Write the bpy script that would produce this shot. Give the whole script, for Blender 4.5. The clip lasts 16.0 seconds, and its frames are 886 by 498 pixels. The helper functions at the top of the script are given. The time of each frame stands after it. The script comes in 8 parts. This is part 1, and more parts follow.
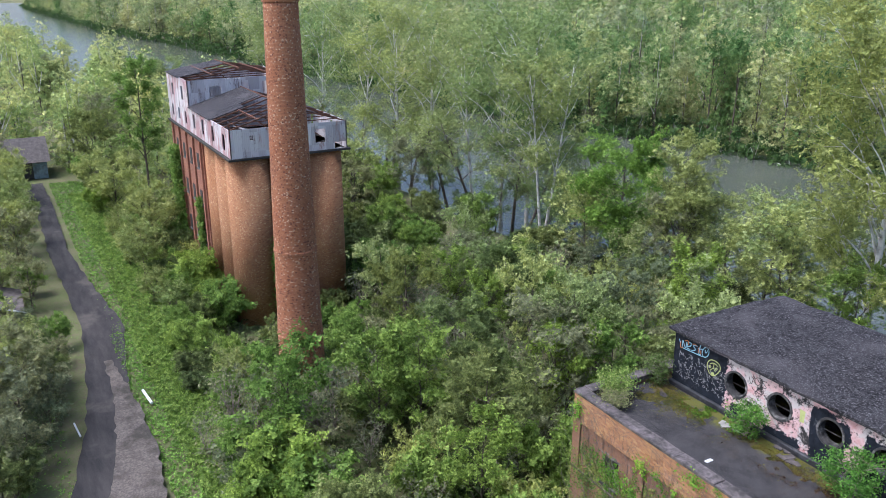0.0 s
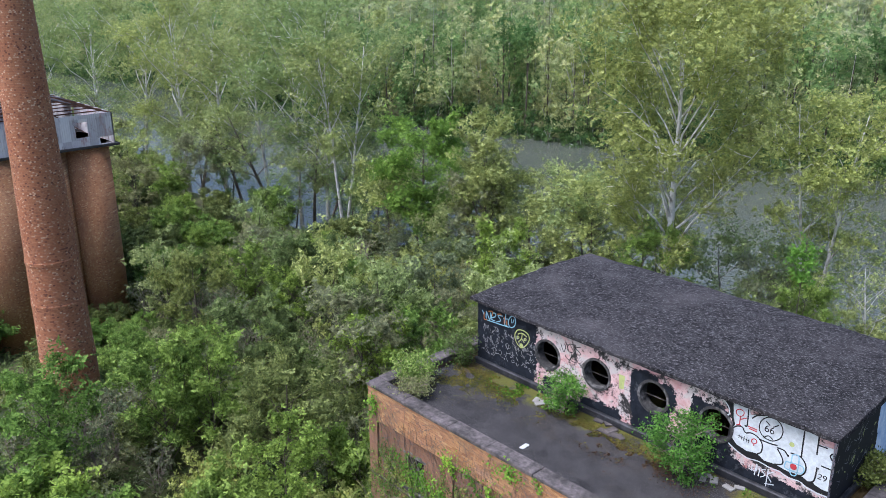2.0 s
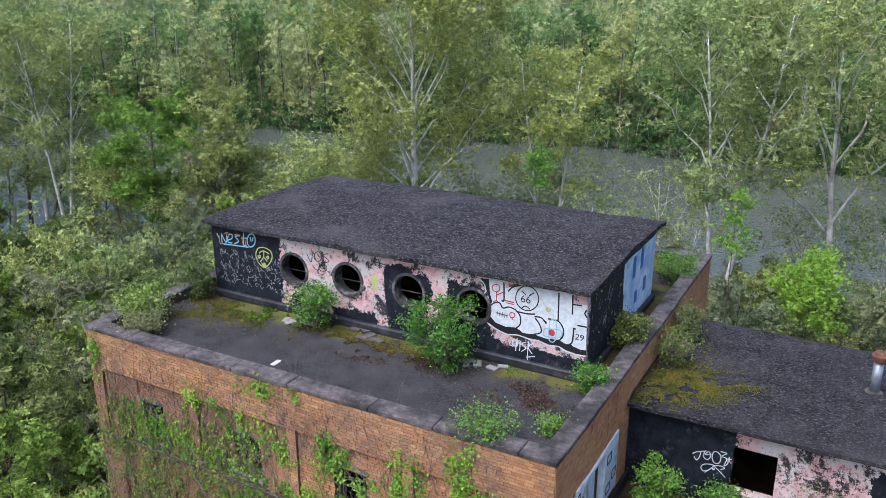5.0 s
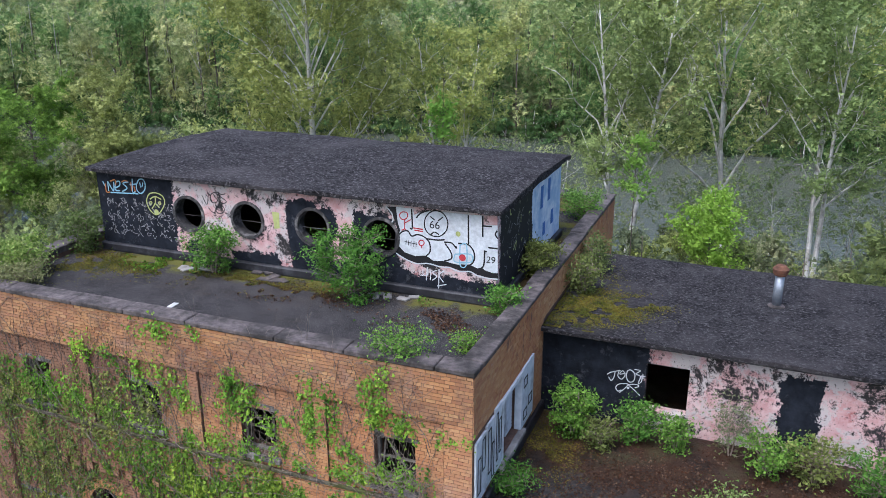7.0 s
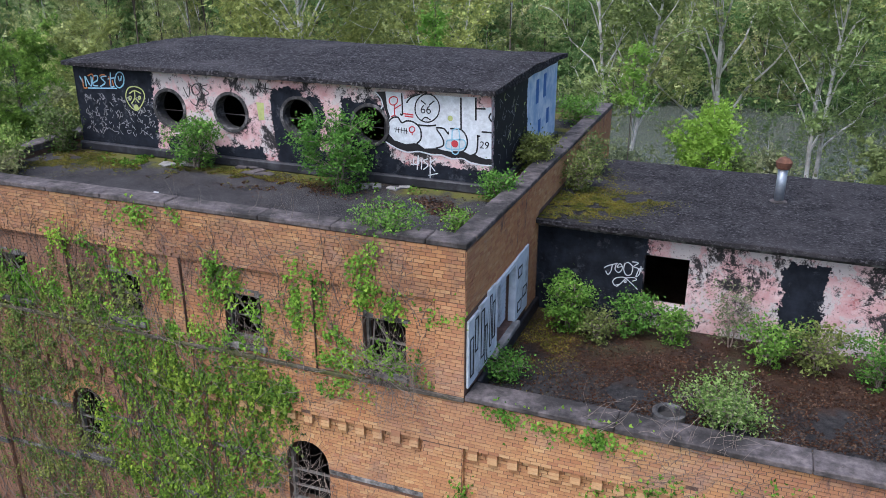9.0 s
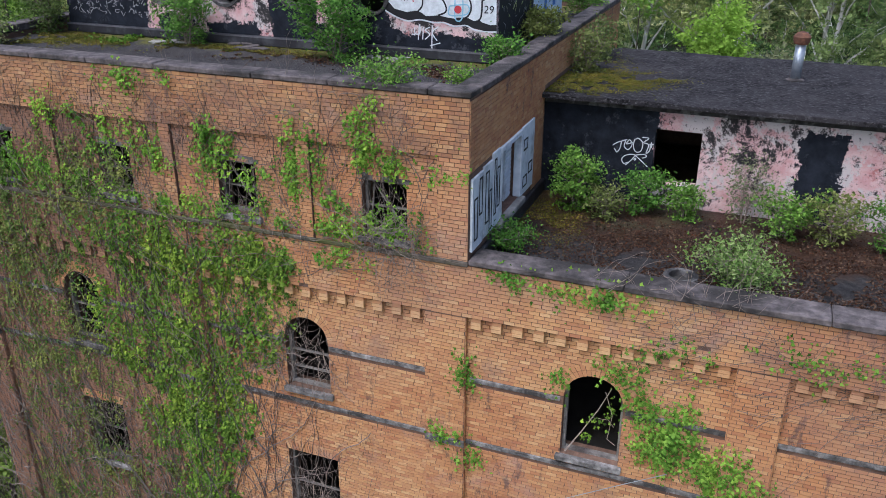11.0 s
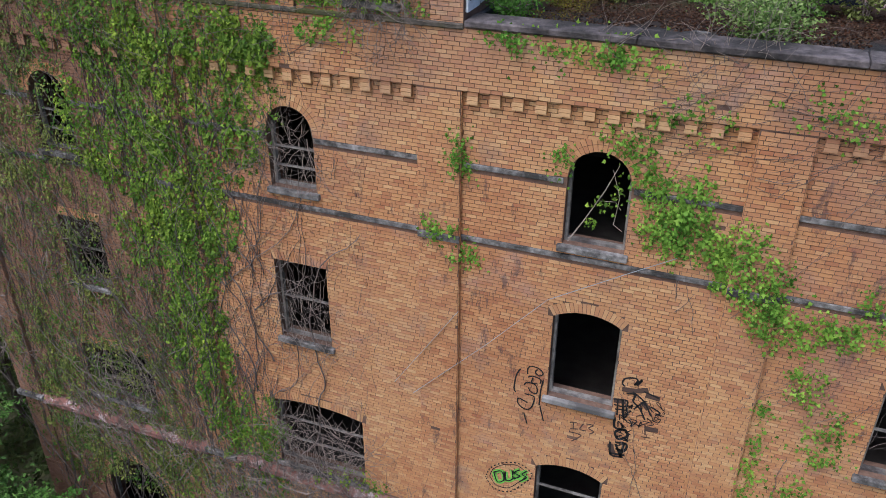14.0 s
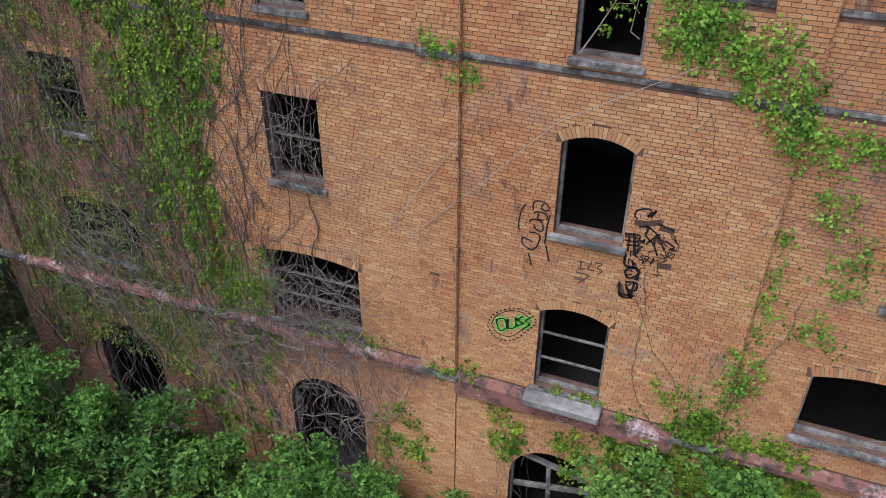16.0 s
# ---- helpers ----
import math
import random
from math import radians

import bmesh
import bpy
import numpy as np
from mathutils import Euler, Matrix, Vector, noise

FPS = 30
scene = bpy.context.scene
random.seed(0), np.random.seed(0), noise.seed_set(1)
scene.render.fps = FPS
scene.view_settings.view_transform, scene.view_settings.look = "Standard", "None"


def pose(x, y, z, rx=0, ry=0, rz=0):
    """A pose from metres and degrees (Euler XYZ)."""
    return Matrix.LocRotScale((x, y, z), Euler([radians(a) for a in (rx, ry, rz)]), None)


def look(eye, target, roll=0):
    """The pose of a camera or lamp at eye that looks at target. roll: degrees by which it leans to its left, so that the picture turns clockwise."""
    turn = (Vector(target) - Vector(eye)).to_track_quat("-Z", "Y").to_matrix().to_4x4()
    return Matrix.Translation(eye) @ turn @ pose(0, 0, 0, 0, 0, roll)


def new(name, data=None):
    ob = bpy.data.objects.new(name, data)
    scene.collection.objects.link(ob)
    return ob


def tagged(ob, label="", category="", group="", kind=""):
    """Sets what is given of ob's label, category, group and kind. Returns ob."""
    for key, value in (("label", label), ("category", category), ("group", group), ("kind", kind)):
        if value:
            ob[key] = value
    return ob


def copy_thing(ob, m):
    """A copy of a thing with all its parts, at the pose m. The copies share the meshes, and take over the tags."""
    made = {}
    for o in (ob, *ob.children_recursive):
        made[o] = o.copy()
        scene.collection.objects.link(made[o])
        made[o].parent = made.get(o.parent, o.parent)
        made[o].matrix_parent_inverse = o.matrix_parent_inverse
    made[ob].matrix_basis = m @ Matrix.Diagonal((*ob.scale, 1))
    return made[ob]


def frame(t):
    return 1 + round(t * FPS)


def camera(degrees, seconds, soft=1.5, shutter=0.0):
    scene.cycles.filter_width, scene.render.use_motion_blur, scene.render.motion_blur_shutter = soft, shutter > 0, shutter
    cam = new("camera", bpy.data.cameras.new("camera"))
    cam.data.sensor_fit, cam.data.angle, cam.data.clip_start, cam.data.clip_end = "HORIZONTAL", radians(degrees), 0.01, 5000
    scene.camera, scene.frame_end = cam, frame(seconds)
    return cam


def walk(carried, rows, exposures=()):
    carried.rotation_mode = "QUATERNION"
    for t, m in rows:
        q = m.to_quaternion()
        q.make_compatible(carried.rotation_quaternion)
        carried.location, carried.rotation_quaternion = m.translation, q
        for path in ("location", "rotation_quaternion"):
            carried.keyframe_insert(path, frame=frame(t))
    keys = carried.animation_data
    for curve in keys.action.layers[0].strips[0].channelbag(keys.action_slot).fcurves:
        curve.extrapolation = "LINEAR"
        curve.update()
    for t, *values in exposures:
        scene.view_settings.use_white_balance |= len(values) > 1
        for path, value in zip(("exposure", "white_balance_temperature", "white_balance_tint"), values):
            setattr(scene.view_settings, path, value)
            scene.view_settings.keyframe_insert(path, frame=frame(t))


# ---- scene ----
cam = camera(56.8, 16.0, soft=0.55)
METRES, EYE, TILT, LEAN, TURN = 19.0, 34.0, -18.7, 0.0, 60.8
ROWS = [
    (0.0, 0.0, 0.0, 0.0, 0.0, 0.0, -0.0),
    (0.5, 0.0214, 0.062, -0.0113, -3.64, -0.0, 1.29),
    (1.0, 0.0442, 0.1287, -0.0229, -6.88, -0.08, 2.43),
    (1.5, 0.0685, 0.1959, -0.0368, -9.94, -0.27, 3.51),
    (2.0, 0.0917, 0.252, -0.0543, -12.96, -0.47, 4.54),
    (2.5, 0.1104, 0.2918, -0.074, -15.9, -0.72, 5.5),
    (3.0, 0.1229, 0.3176, -0.0959, -18.74, -1.0, 6.39),
    (3.5, 0.127, 0.3284, -0.1215, -21.52, -1.34, 7.23),
    (4.0, 0.128, 0.334, -0.1483, -24.37, -1.72, 8.07),
    (4.5, 0.1272, 0.3386, -0.1728, -27.37, -2.13, 8.94),
    (5.0, 0.1267, 0.3438, -0.1972, -30.36, -2.6, 9.78),
    (7.5, 0.1245, 0.387, -0.308, -37.76, -4.02, 11.75),
    (8.0, 0.1253, 0.3953, -0.3311, -37.79, -4.62, 11.73),
    (8.5, 0.127, 0.4039, -0.3541, -37.81, -5.43, 11.7),
    (9.0, 0.1282, 0.4115, -0.3763, -37.82, -6.3, 11.68),
    (11.5, 0.1245, 0.4503, -0.4919, -37.82, -10.07, 11.62),
    (12.0, 0.1248, 0.4577, -0.5149, -37.84, -10.92, 11.61),
    (12.5, 0.1257, 0.4648, -0.538, -37.86, -11.91, 11.6),
    (13.0, 0.1269, 0.4719, -0.5611, -37.86, -12.89, 11.62),
    (13.5, 0.1281, 0.4786, -0.5845, -37.87, -13.88, 11.62),
    (14.0, 0.1291, 0.4863, -0.6082, -37.87, -14.91, 11.61),
    (14.5, 0.13, 0.4954, -0.631, -37.87, -16.13, 11.61),
    (15.0, 0.1305, 0.5049, -0.6549, -37.86, -17.45, 11.61),
    (15.5, 0.1318, 0.5141, -0.6782, -37.86, -19.12, 11.61),
    (16.0, 0.1335, 0.5222, -0.7023, -37.84, -20.83, 11.61),
]
walk(cam, [(t, pose(0, 0, EYE, TILT, LEAN, TURN) @ pose(METRES * x, METRES * y, METRES * z, 90 + pitch, roll, yaw)) for t, x, y, z, yaw, pitch, roll in ROWS],
     exposures=[(0.0, 1.14, 5560, 14), (3.0, 1.03, 5560, 14), (8.0, 0.83, 5560, 14), (12.0, 0.58, 5560, 14), (16.0, 0.42, 5560, 14)])

# ---------------------------------------------------------------- light
world = bpy.data.worlds.new("overcast_sky")
scene.world = world
world.use_nodes = True
wn = world.node_tree.nodes
wl = world.node_tree.links
sky = wn.new("ShaderNodeTexSky")
sky.sky_type = "NISHITA"
sky.sun_disc = False
sky.sun_elevation = radians(52)
sky.sun_rotation = radians(200)
sky.air_density, sky.dust_density, sky.ozone_density = 1.0, 4.0, 1.0
wl.new(sky.outputs[0], wn["Background"].inputs[0])
wn["Background"].inputs[1].default_value = 0.115
sun_data = bpy.data.lights.new("sun", "SUN")
sun_data.energy, sun_data.angle, sun_data.color = 1.9, radians(28), (1.0, 0.98, 0.94)
sun = new("sun", sun_data)
sun.matrix_world = look((0, 0, 60), (8, 22, 0))

# ---------------------------------------------------------------- materials
class Nodes:
    def __init__(self, name):
        self.m = bpy.data.materials.new(name)
        self.m.use_nodes = True
        self.t = self.m.node_tree
        self.b = self.t.nodes["Principled BSDF"]
        self.b.inputs["Specular IOR Level"].default_value = 0.3
        self.co = self.t.nodes.new("ShaderNodeTexCoord").outputs["Object"]

    def put(self, ins, value):
        if isinstance(value, bpy.types.NodeSocket):
            self.t.links.new(value, ins)
        else:
            ins.default_value = value

    def n(self, kind, **ins):
        node = self.t.nodes.new(kind)
        for k, v in ins.items():
            self.put(node.inputs[k.replace("_", " ")], v)
        return node

    def noise(self, scale, detail=5.0, rough=0.6, co=None, dist=0.0):
        node = self.n("ShaderNodeTexNoise", Vector=co or self.co, Scale=scale, Detail=detail, Roughness=rough, Distortion=dist)
        return node.outputs["Fac"]

    def ramp(self, fac, *stops):
        node = self.t.nodes.new("ShaderNodeValToRGB")
        self.put(node.inputs[0], fac)
        els = node.color_ramp.elements
        while len(els) < len(stops):
            els.new(0.5)
        for e, (p, c) in zip(els, stops):
            e.position = p
            e.color = (c, c, c, 1) if isinstance(c, (int, float)) else (*c, 1)
        return node.outputs[0]

    def mix(self, fac, a, b, mode="MIX"):
        node = self.t.nodes.new("ShaderNodeMix")
        node.data_type, node.blend_type = "RGBA", mode
        self.put(node.inputs[0], fac)
        for i, v in ((6, a), (7, b)):
            self.put(node.inputs[i], (*v, 1) if isinstance(v, tuple) and len(v) == 3 else v)
        return node.outputs[2]

    def math(self, op, a, b=0.0, clamp=False):
        node = self.t.nodes.new("ShaderNodeMath")
        node.operation, node.use_clamp = op, clamp
        self.put(node.inputs[0], a)
        self.put(node.inputs[1], b)
        return node.outputs[0]

    def axis(self, i, co=None):
        return self.n("ShaderNodeSeparateXYZ", Vector=co or self.co).outputs[i]

    def stretch(self, x, y, z):
        return self.n("ShaderNodeMapping", Vector=self.co, Scale=(x, y, z)).outputs[0]

    def rand(self, per_object=False):
        if per_object:
            return self.t.nodes.new("ShaderNodeObjectInfo").outputs["Random"]
        return self.t.nodes.new("ShaderNodeNewGeometry").outputs["Random Per Island"]

    def bump(self, height, strength=0.3, dist=0.02):
        node = self.n("ShaderNodeBump", Height=height, Strength=strength, Distance=dist)
        self.t.links.new(node.outputs[0], self.b.inputs["Normal"])

    def end(self, color, rough=0.8, metal=0.0):
        self.put(self.b.inputs["Base Color"], (*color, 1) if isinstance(color, tuple) else color)
        self.put(self.b.inputs["Roughness"], rough)
        self.b.inputs["Metallic"].default_value = metal
        return self.m


def plain(name, c0, c1, scale=3.0, rough=0.8, bump=0.3, big=0.4, dark=None, amount=0.55, metal=0.0, dist=0.02):
    """Two tones of grain, and stains at a larger scale."""
    k = Nodes(name)
    col = k.mix(k.ramp(k.noise(scale, 8), (0.3, 0.0), (0.7, 1.0)), c0, c1)
    if dark:
        col = k.mix(k.ramp(k.noise(big, 6, 0.65), (amount - 0.08, 0.0), (amount + 0.12, 1.0)), col, dark)
    if bump:
        k.bump(k.noise(scale * 4, 6), bump, dist)
    return k.end(col, rough, metal)


def brick_material(name, tones, mortar_stain=(0.24, 0.155, 0.125), stain=0.6, per_object=False, vines=False):
    k = Nodes(name)
    r = k.rand(per_object)
    n = len(tones)
    col = k.ramp(r, *[(i / max(1, n - 1), c) for i, c in enumerate(tones)])
    col = k.mix(k.ramp(k.noise(0.16, 4, 0.55), (0.45, 0.0), (0.6, 0.55)), col, k.mix(1.0, col, (1.12, 1.18, 1.15), "MULTIPLY"))
    col = k.mix(k.ramp(k.noise(0.35, 5, 0.6), (0.42, 0.0), (0.62, 0.75)), col, k.mix(1.0, col, (0.88, 0.73, 0.66), "MULTIPLY"))
    col = k.mix(k.ramp(k.noise(0.9, 7, 0.7), (stain - 0.02, 0.0), (stain + 0.14, 0.85)), col, mortar_stain)
    col = k.mix(k.ramp(k.noise(1.7, 6, 0.7, dist=0.6), (0.66, 0.0), (0.78, 0.5)), col, (0.55, 0.47, 0.42))
    col = k.mix(k.ramp(k.noise(28, 4), (0.4, 0.0), (0.75, 0.3)), col, (0.26, 0.15, 0.09))
    grime = k.math("MULTIPLY", k.noise(2.2, 9, 0.8, co=k.stretch(1.6, 1.6, 0.5), dist=0.3), k.ramp(k.noise(0.35, 4, 0.6), (0.4, 0.85), (0.6, 1.12)))
    col = k.mix(k.ramp(grime, (0.6, 0.0), (0.68, 0.75)), col, (0.085, 0.06, 0.058))
    col = k.mix(k.ramp(k.noise(0.45, 8, 0.75, dist=0.8), (0.56, 0.0), (0.7, 0.4)), col, (0.4, 0.3, 0.27))
    col = k.mix(k.ramp(k.noise(0.28, 6, 0.6, dist=0.5), (0.5, 0.0), (0.66, 0.45)), col, (0.3, 0.165, 0.12))
    # leftward darkening mixes purple-brown stain with vine shade put into the colour
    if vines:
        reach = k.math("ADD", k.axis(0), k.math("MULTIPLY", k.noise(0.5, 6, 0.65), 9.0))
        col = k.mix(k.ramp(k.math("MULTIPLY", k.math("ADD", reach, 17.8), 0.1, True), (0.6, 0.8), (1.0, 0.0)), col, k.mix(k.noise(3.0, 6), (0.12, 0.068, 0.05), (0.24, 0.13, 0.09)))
    k.bump(k.noise(60, 4), 0.3, 0.006)
    return k.end(col, 0.88)


def leaf_material(name, tones, trans=0.2, sprays=0.0, patches=0.0):
    """Leaves of mixed greens that let some light through; sprays: leaflets to the metre where a piece is a spray of many."""
    k = Nodes(name)
    calm = 0.2 if sprays else 0.0
    mean = [sum(c[j] for c in tones) / len(tones) for j in range(3)]
    if sprays:
        tones = [(1.22 * c[0], 1.2 * c[1], 1.36 * c[2]) for c in tones]
        mean = [1.22 * mean[0], 1.2 * mean[1], 1.36 * mean[2]]
    tones = [tuple(v + (w - v) * calm for v, w in zip(c, mean)) for c in tones]
    col = k.ramp(k.rand(), *[(i / (len(tones) - 1), c) for i, c in enumerate(tones)])
    tint = k.ramp(k.rand(True), (0.0, (0.72, 0.84, 0.8)), (0.5, (1.0, 1.0, 1.0)), (1.0, (1.18, 1.14, 0.95)))
    if sprays:
        cells = k.n("ShaderNodeTexVoronoi", Vector=k.co, Scale=sprays * 1.25)
        leaflet = k.ramp(k.n("ShaderNodeSeparateXYZ", Vector=cells.outputs["Color"]).outputs[0], (0.0, (0.62, 0.66, 0.62)), (0.6, (1.0, 1.0, 1.0)), (1.0, (1.42, 1.38, 1.3)))
        col = k.mix(1.0, col, leaflet, "MULTIPLY")
    col = k.mix(1.0, col, tint, "MULTIPLY")
    if patches:
        age = k.ramp(k.noise(patches, 4, 0.6), (0.34, (0.5, 0.62, 0.55)), (0.5, (0.95, 0.95, 0.95)), (0.66, (1.28, 1.14, 1.0)))
        col = k.mix(1.0, col, age, "MULTIPLY")
    k.put(k.b.inputs["Base Color"], col)
    k.b.inputs["Roughness"].default_value = 0.6
    k.b.inputs["Specular IOR Level"].default_value = 0.08
    tr = k.n("ShaderNodeBsdfTranslucent", Color=col)
    both = k.t.nodes.new("ShaderNodeMixShader")
    both.inputs[0].default_value = trans
    k.t.links.new(k.b.outputs[0], both.inputs[1])
    k.t.links.new(tr.outputs[0], both.inputs[2])
    last = both.outputs[0]
    if sprays:
        gap = k.math("GREATER_THAN", cells.outputs["Distance"], 0.55)
        clear = k.t.nodes.new("ShaderNodeBsdfTransparent")
        open_work = k.t.nodes.new("ShaderNodeMixShader")
        k.t.links.new(gap, open_work.inputs[0])
        k.t.links.new(last, open_work.inputs[1])
        k.t.links.new(clear.outputs[0], open_work.inputs[2])
        last = open_work.outputs[0]
    k.t.links.new(last, k.t.nodes["Material Output"].inputs[0])
    return k.m


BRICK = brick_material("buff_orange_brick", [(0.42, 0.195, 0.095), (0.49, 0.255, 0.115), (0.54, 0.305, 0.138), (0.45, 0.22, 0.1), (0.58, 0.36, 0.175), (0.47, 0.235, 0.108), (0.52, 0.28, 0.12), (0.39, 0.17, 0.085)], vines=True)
BRICK_SINGLE = brick_material("buff_orange_brick_single", [(0.42, 0.195, 0.095), (0.49, 0.255, 0.115), (0.54, 0.305, 0.138), (0.45, 0.22, 0.1), (0.58, 0.36, 0.175), (0.47, 0.235, 0.108), (0.52, 0.28, 0.12), (0.39, 0.17, 0.085)], per_object=True)
BRICK_DIRTY = brick_material("sooty_parapet_brick", [(0.3, 0.14, 0.062), (0.44, 0.235, 0.1), (0.5, 0.285, 0.118), (0.35, 0.165, 0.075), (0.55, 0.345, 0.155)], mortar_stain=(0.12, 0.08, 0.065), stain=0.5)
MORTAR = plain("grey_brown_mortar", (0.11, 0.065, 0.047), (0.2, 0.122, 0.085), 9.0, 0.95, 0.4, 0.5, (0.085, 0.056, 0.045))
CONCRETE = plain("weathered_concrete", (0.22, 0.21, 0.195), (0.38, 0.36, 0.34), 5.0, 0.9, 0.5, 0.8, (0.09, 0.085, 0.08), 0.5)
COPING = plain("dark_stained_coping", (0.05, 0.043, 0.042), (0.19, 0.16, 0.155), 6.0, 0.92, 1.0, 1.1, (0.03, 0.027, 0.025), 0.49)
BELT = plain("mossy_belt_stone", (0.035, 0.032, 0.026), (0.15, 0.125, 0.1), 6.0, 0.95, 1.0, 1.2, (0.07, 0.075, 0.022), 0.5)
STONE = plain("grey_band_stone", (0.1, 0.092, 0.085), (0.36, 0.34, 0.32), 9.0, 0.95, 1.0, 2.2, (0.05, 0.046, 0.042), 0.47)
WOOD = plain("weathered_grey_wood", (0.13, 0.12, 0.11), (0.3, 0.28, 0.25), 7.0, 0.85, 0.4, 2.0, (0.07, 0.06, 0.055))
# near-black: the shade of rooms and openings put into the colour
DARK = plain("interior_shade_black", (0.03, 0.028, 0.026), (0.06, 0.055, 0.05), 2.0, 0.95, 0.2)
BLACK_PAINT = plain("black_paint", (0.012, 0.012, 0.014), (0.035, 0.035, 0.04), 3.0, 0.55, 0.3, 1.5, (0.07, 0.07, 0.075), 0.6)
GALV = plain("galvanised_steel", (0.28, 0.32, 0.36), (0.45, 0.49, 0.53), 6.0, 0.45, 0.1, 3.0, (0.16, 0.12, 0.1), 0.6, metal=0.6)
RUST = plain("rusted_iron", (0.09, 0.04, 0.025), (0.2, 0.09, 0.05), 12.0, 0.85, 0.4, 2.0, (0.05, 0.03, 0.025))
VINE_WOOD = plain("grey_vine_stem", (0.16, 0.125, 0.1), (0.33, 0.27, 0.225), 14.0, 0.9, 0.3)
BARK = plain("brown_bark", (0.07, 0.055, 0.04), (0.17, 0.14, 0.11), 3.0, 0.95, 0.7, 0.6, (0.05, 0.045, 0.035))
BARK_WHITE = plain("pale_sycamore_bark", (0.46, 0.44, 0.41), (0.76, 0.74, 0.7), 1.6, 0.85, 0.3, 1.2, (0.2, 0.175, 0.14), 0.56)
TWIG = plain("grey_brown_twig", (0.19, 0.155, 0.13), (0.34, 0.28, 0.24), 6.0, 0.95, 0.3)
OLIVE = [(0.138, 0.176, 0.055), (0.308, 0.358, 0.121), (0.229, 0.277, 0.080), (0.425, 0.463, 0.192)]
MID = [(0.07, 0.085, 0.027), (0.145, 0.178, 0.052), (0.215, 0.255, 0.08), (0.095, 0.12, 0.038)]
BRIGHT = [(0.09, 0.138, 0.027), (0.17, 0.255, 0.047), (0.26, 0.355, 0.074), (0.122, 0.182, 0.035)]
GREY = [(0.11, 0.122, 0.06), (0.175, 0.19, 0.092), (0.25, 0.265, 0.135), (0.14, 0.155, 0.075)]
# low tones: the shade of the thicket's gaps put into leaf colour
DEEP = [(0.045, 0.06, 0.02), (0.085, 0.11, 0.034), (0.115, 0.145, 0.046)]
LEAF_MID = leaf_material("mid_green_leaf", MID)
LEAF_BRIGHT = leaf_material("fresh_green_leaf", [(0.05, 0.11, 0.02), (0.115, 0.235, 0.038), (0.2, 0.35, 0.062), (0.07, 0.155, 0.026)])
LEAF_LIME = leaf_material("lime_sprout_leaf", [(0.2, 0.34, 0.05), (0.28, 0.44, 0.08), (0.16, 0.28, 0.042)], 0.45)
LEAF_GREY = leaf_material("grey_green_leaf", GREY)
LEAF_IVY = leaf_material("ivy_leaf", [(0.04, 0.08, 0.013), (0.11, 0.19, 0.024), (0.2, 0.32, 0.038), (0.07, 0.12, 0.018), (0.27, 0.39, 0.055)], patches=1.1)
LEAF_FRESH = leaf_material("fresh_ivy_leaf", [(0.06, 0.13, 0.016), (0.13, 0.25, 0.03), (0.2, 0.36, 0.045), (0.27, 0.43, 0.065)], patches=1.1)
# darker copy of the ivy leaf, with shade put into the colour
LEAF_IVY_SHADED = leaf_material("shaded_ivy_leaf", [(0.045, 0.1, 0.018), (0.08, 0.165, 0.026), (0.11, 0.21, 0.034), (0.06, 0.12, 0.022)])
LEAF_CREEPER = leaf_material("thin_creeper_leaf", [(0.075, 0.095, 0.024), (0.13, 0.165, 0.042), (0.23, 0.265, 0.085), (0.095, 0.12, 0.032)], patches=1.6)
SPRAY_OLIVE = leaf_material("olive_leaf_spray", OLIVE, 0.4, 5.6)
SPRAY_LIGHT = leaf_material("light_yellow_green_spray", [(0.145, 0.17, 0.045), (0.28, 0.32, 0.095), (0.21, 0.245, 0.066), (0.36, 0.395, 0.145)], 0.4, 5.6)
SPRAY_MAPLE = leaf_material("vivid_green_leaf_spray", [(0.1, 0.17, 0.028), (0.15, 0.25, 0.04), (0.2, 0.32, 0.05)], 0.4, 6.0)
SPRAY_MID = leaf_material("mid_green_leaf_spray", MID, 0.4, 6.4)
SPRAY_BRIGHT = leaf_material("fresh_green_leaf_spray", BRIGHT, 0.4, 6.2)
SPRAY_GREY = leaf_material("grey_green_leaf_spray", GREY, 0.4, 7.0)
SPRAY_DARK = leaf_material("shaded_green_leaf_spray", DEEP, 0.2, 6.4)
# FAR_ crowns: spring bud tones, lightened to put distance haze into the colour
FAR_OLIVE = leaf_material("hazed_budding_crown", [(0.2, 0.235, 0.08), (0.36, 0.41, 0.15), (0.48, 0.52, 0.22), (0.27, 0.315, 0.11)], 0.4, 3.7, patches=0.11)
FAR_MID = leaf_material("hazed_green_crown", [(0.1, 0.15, 0.05), (0.2, 0.285, 0.09), (0.29, 0.385, 0.125), (0.14, 0.2, 0.06)], 0.4, 3.7, patches=0.11)
# dark green scrub leaf, with the bank's shadow line put into its colour
SPRAY_DARK_FAR = leaf_material("shaded_scrub_leaf", [(0.04, 0.07, 0.022), (0.075, 0.125, 0.036), (0.11, 0.17, 0.05)], 0.2, 3.6, patches=0.2)
FAR_UP = leaf_material("hazed_upstream_crown", [(0.17, 0.24, 0.075), (0.3, 0.39, 0.12), (0.39, 0.48, 0.17)], 0.25, 3.7, patches=0.14)
FAR_GREY = leaf_material("hazed_grey_budding_crown", [(0.18, 0.21, 0.1), (0.3, 0.34, 0.165), (0.42, 0.455, 0.24), (0.22, 0.255, 0.12)], 0.4, 3.7, patches=0.11)
LEAF_BROWN = leaf_material("dry_leaf", [(0.03, 0.014, 0.009), (0.062, 0.026, 0.013), (0.018, 0.011, 0.009), (0.12, 0.08, 0.055), (0.04, 0.018, 0.01)], 0.05)


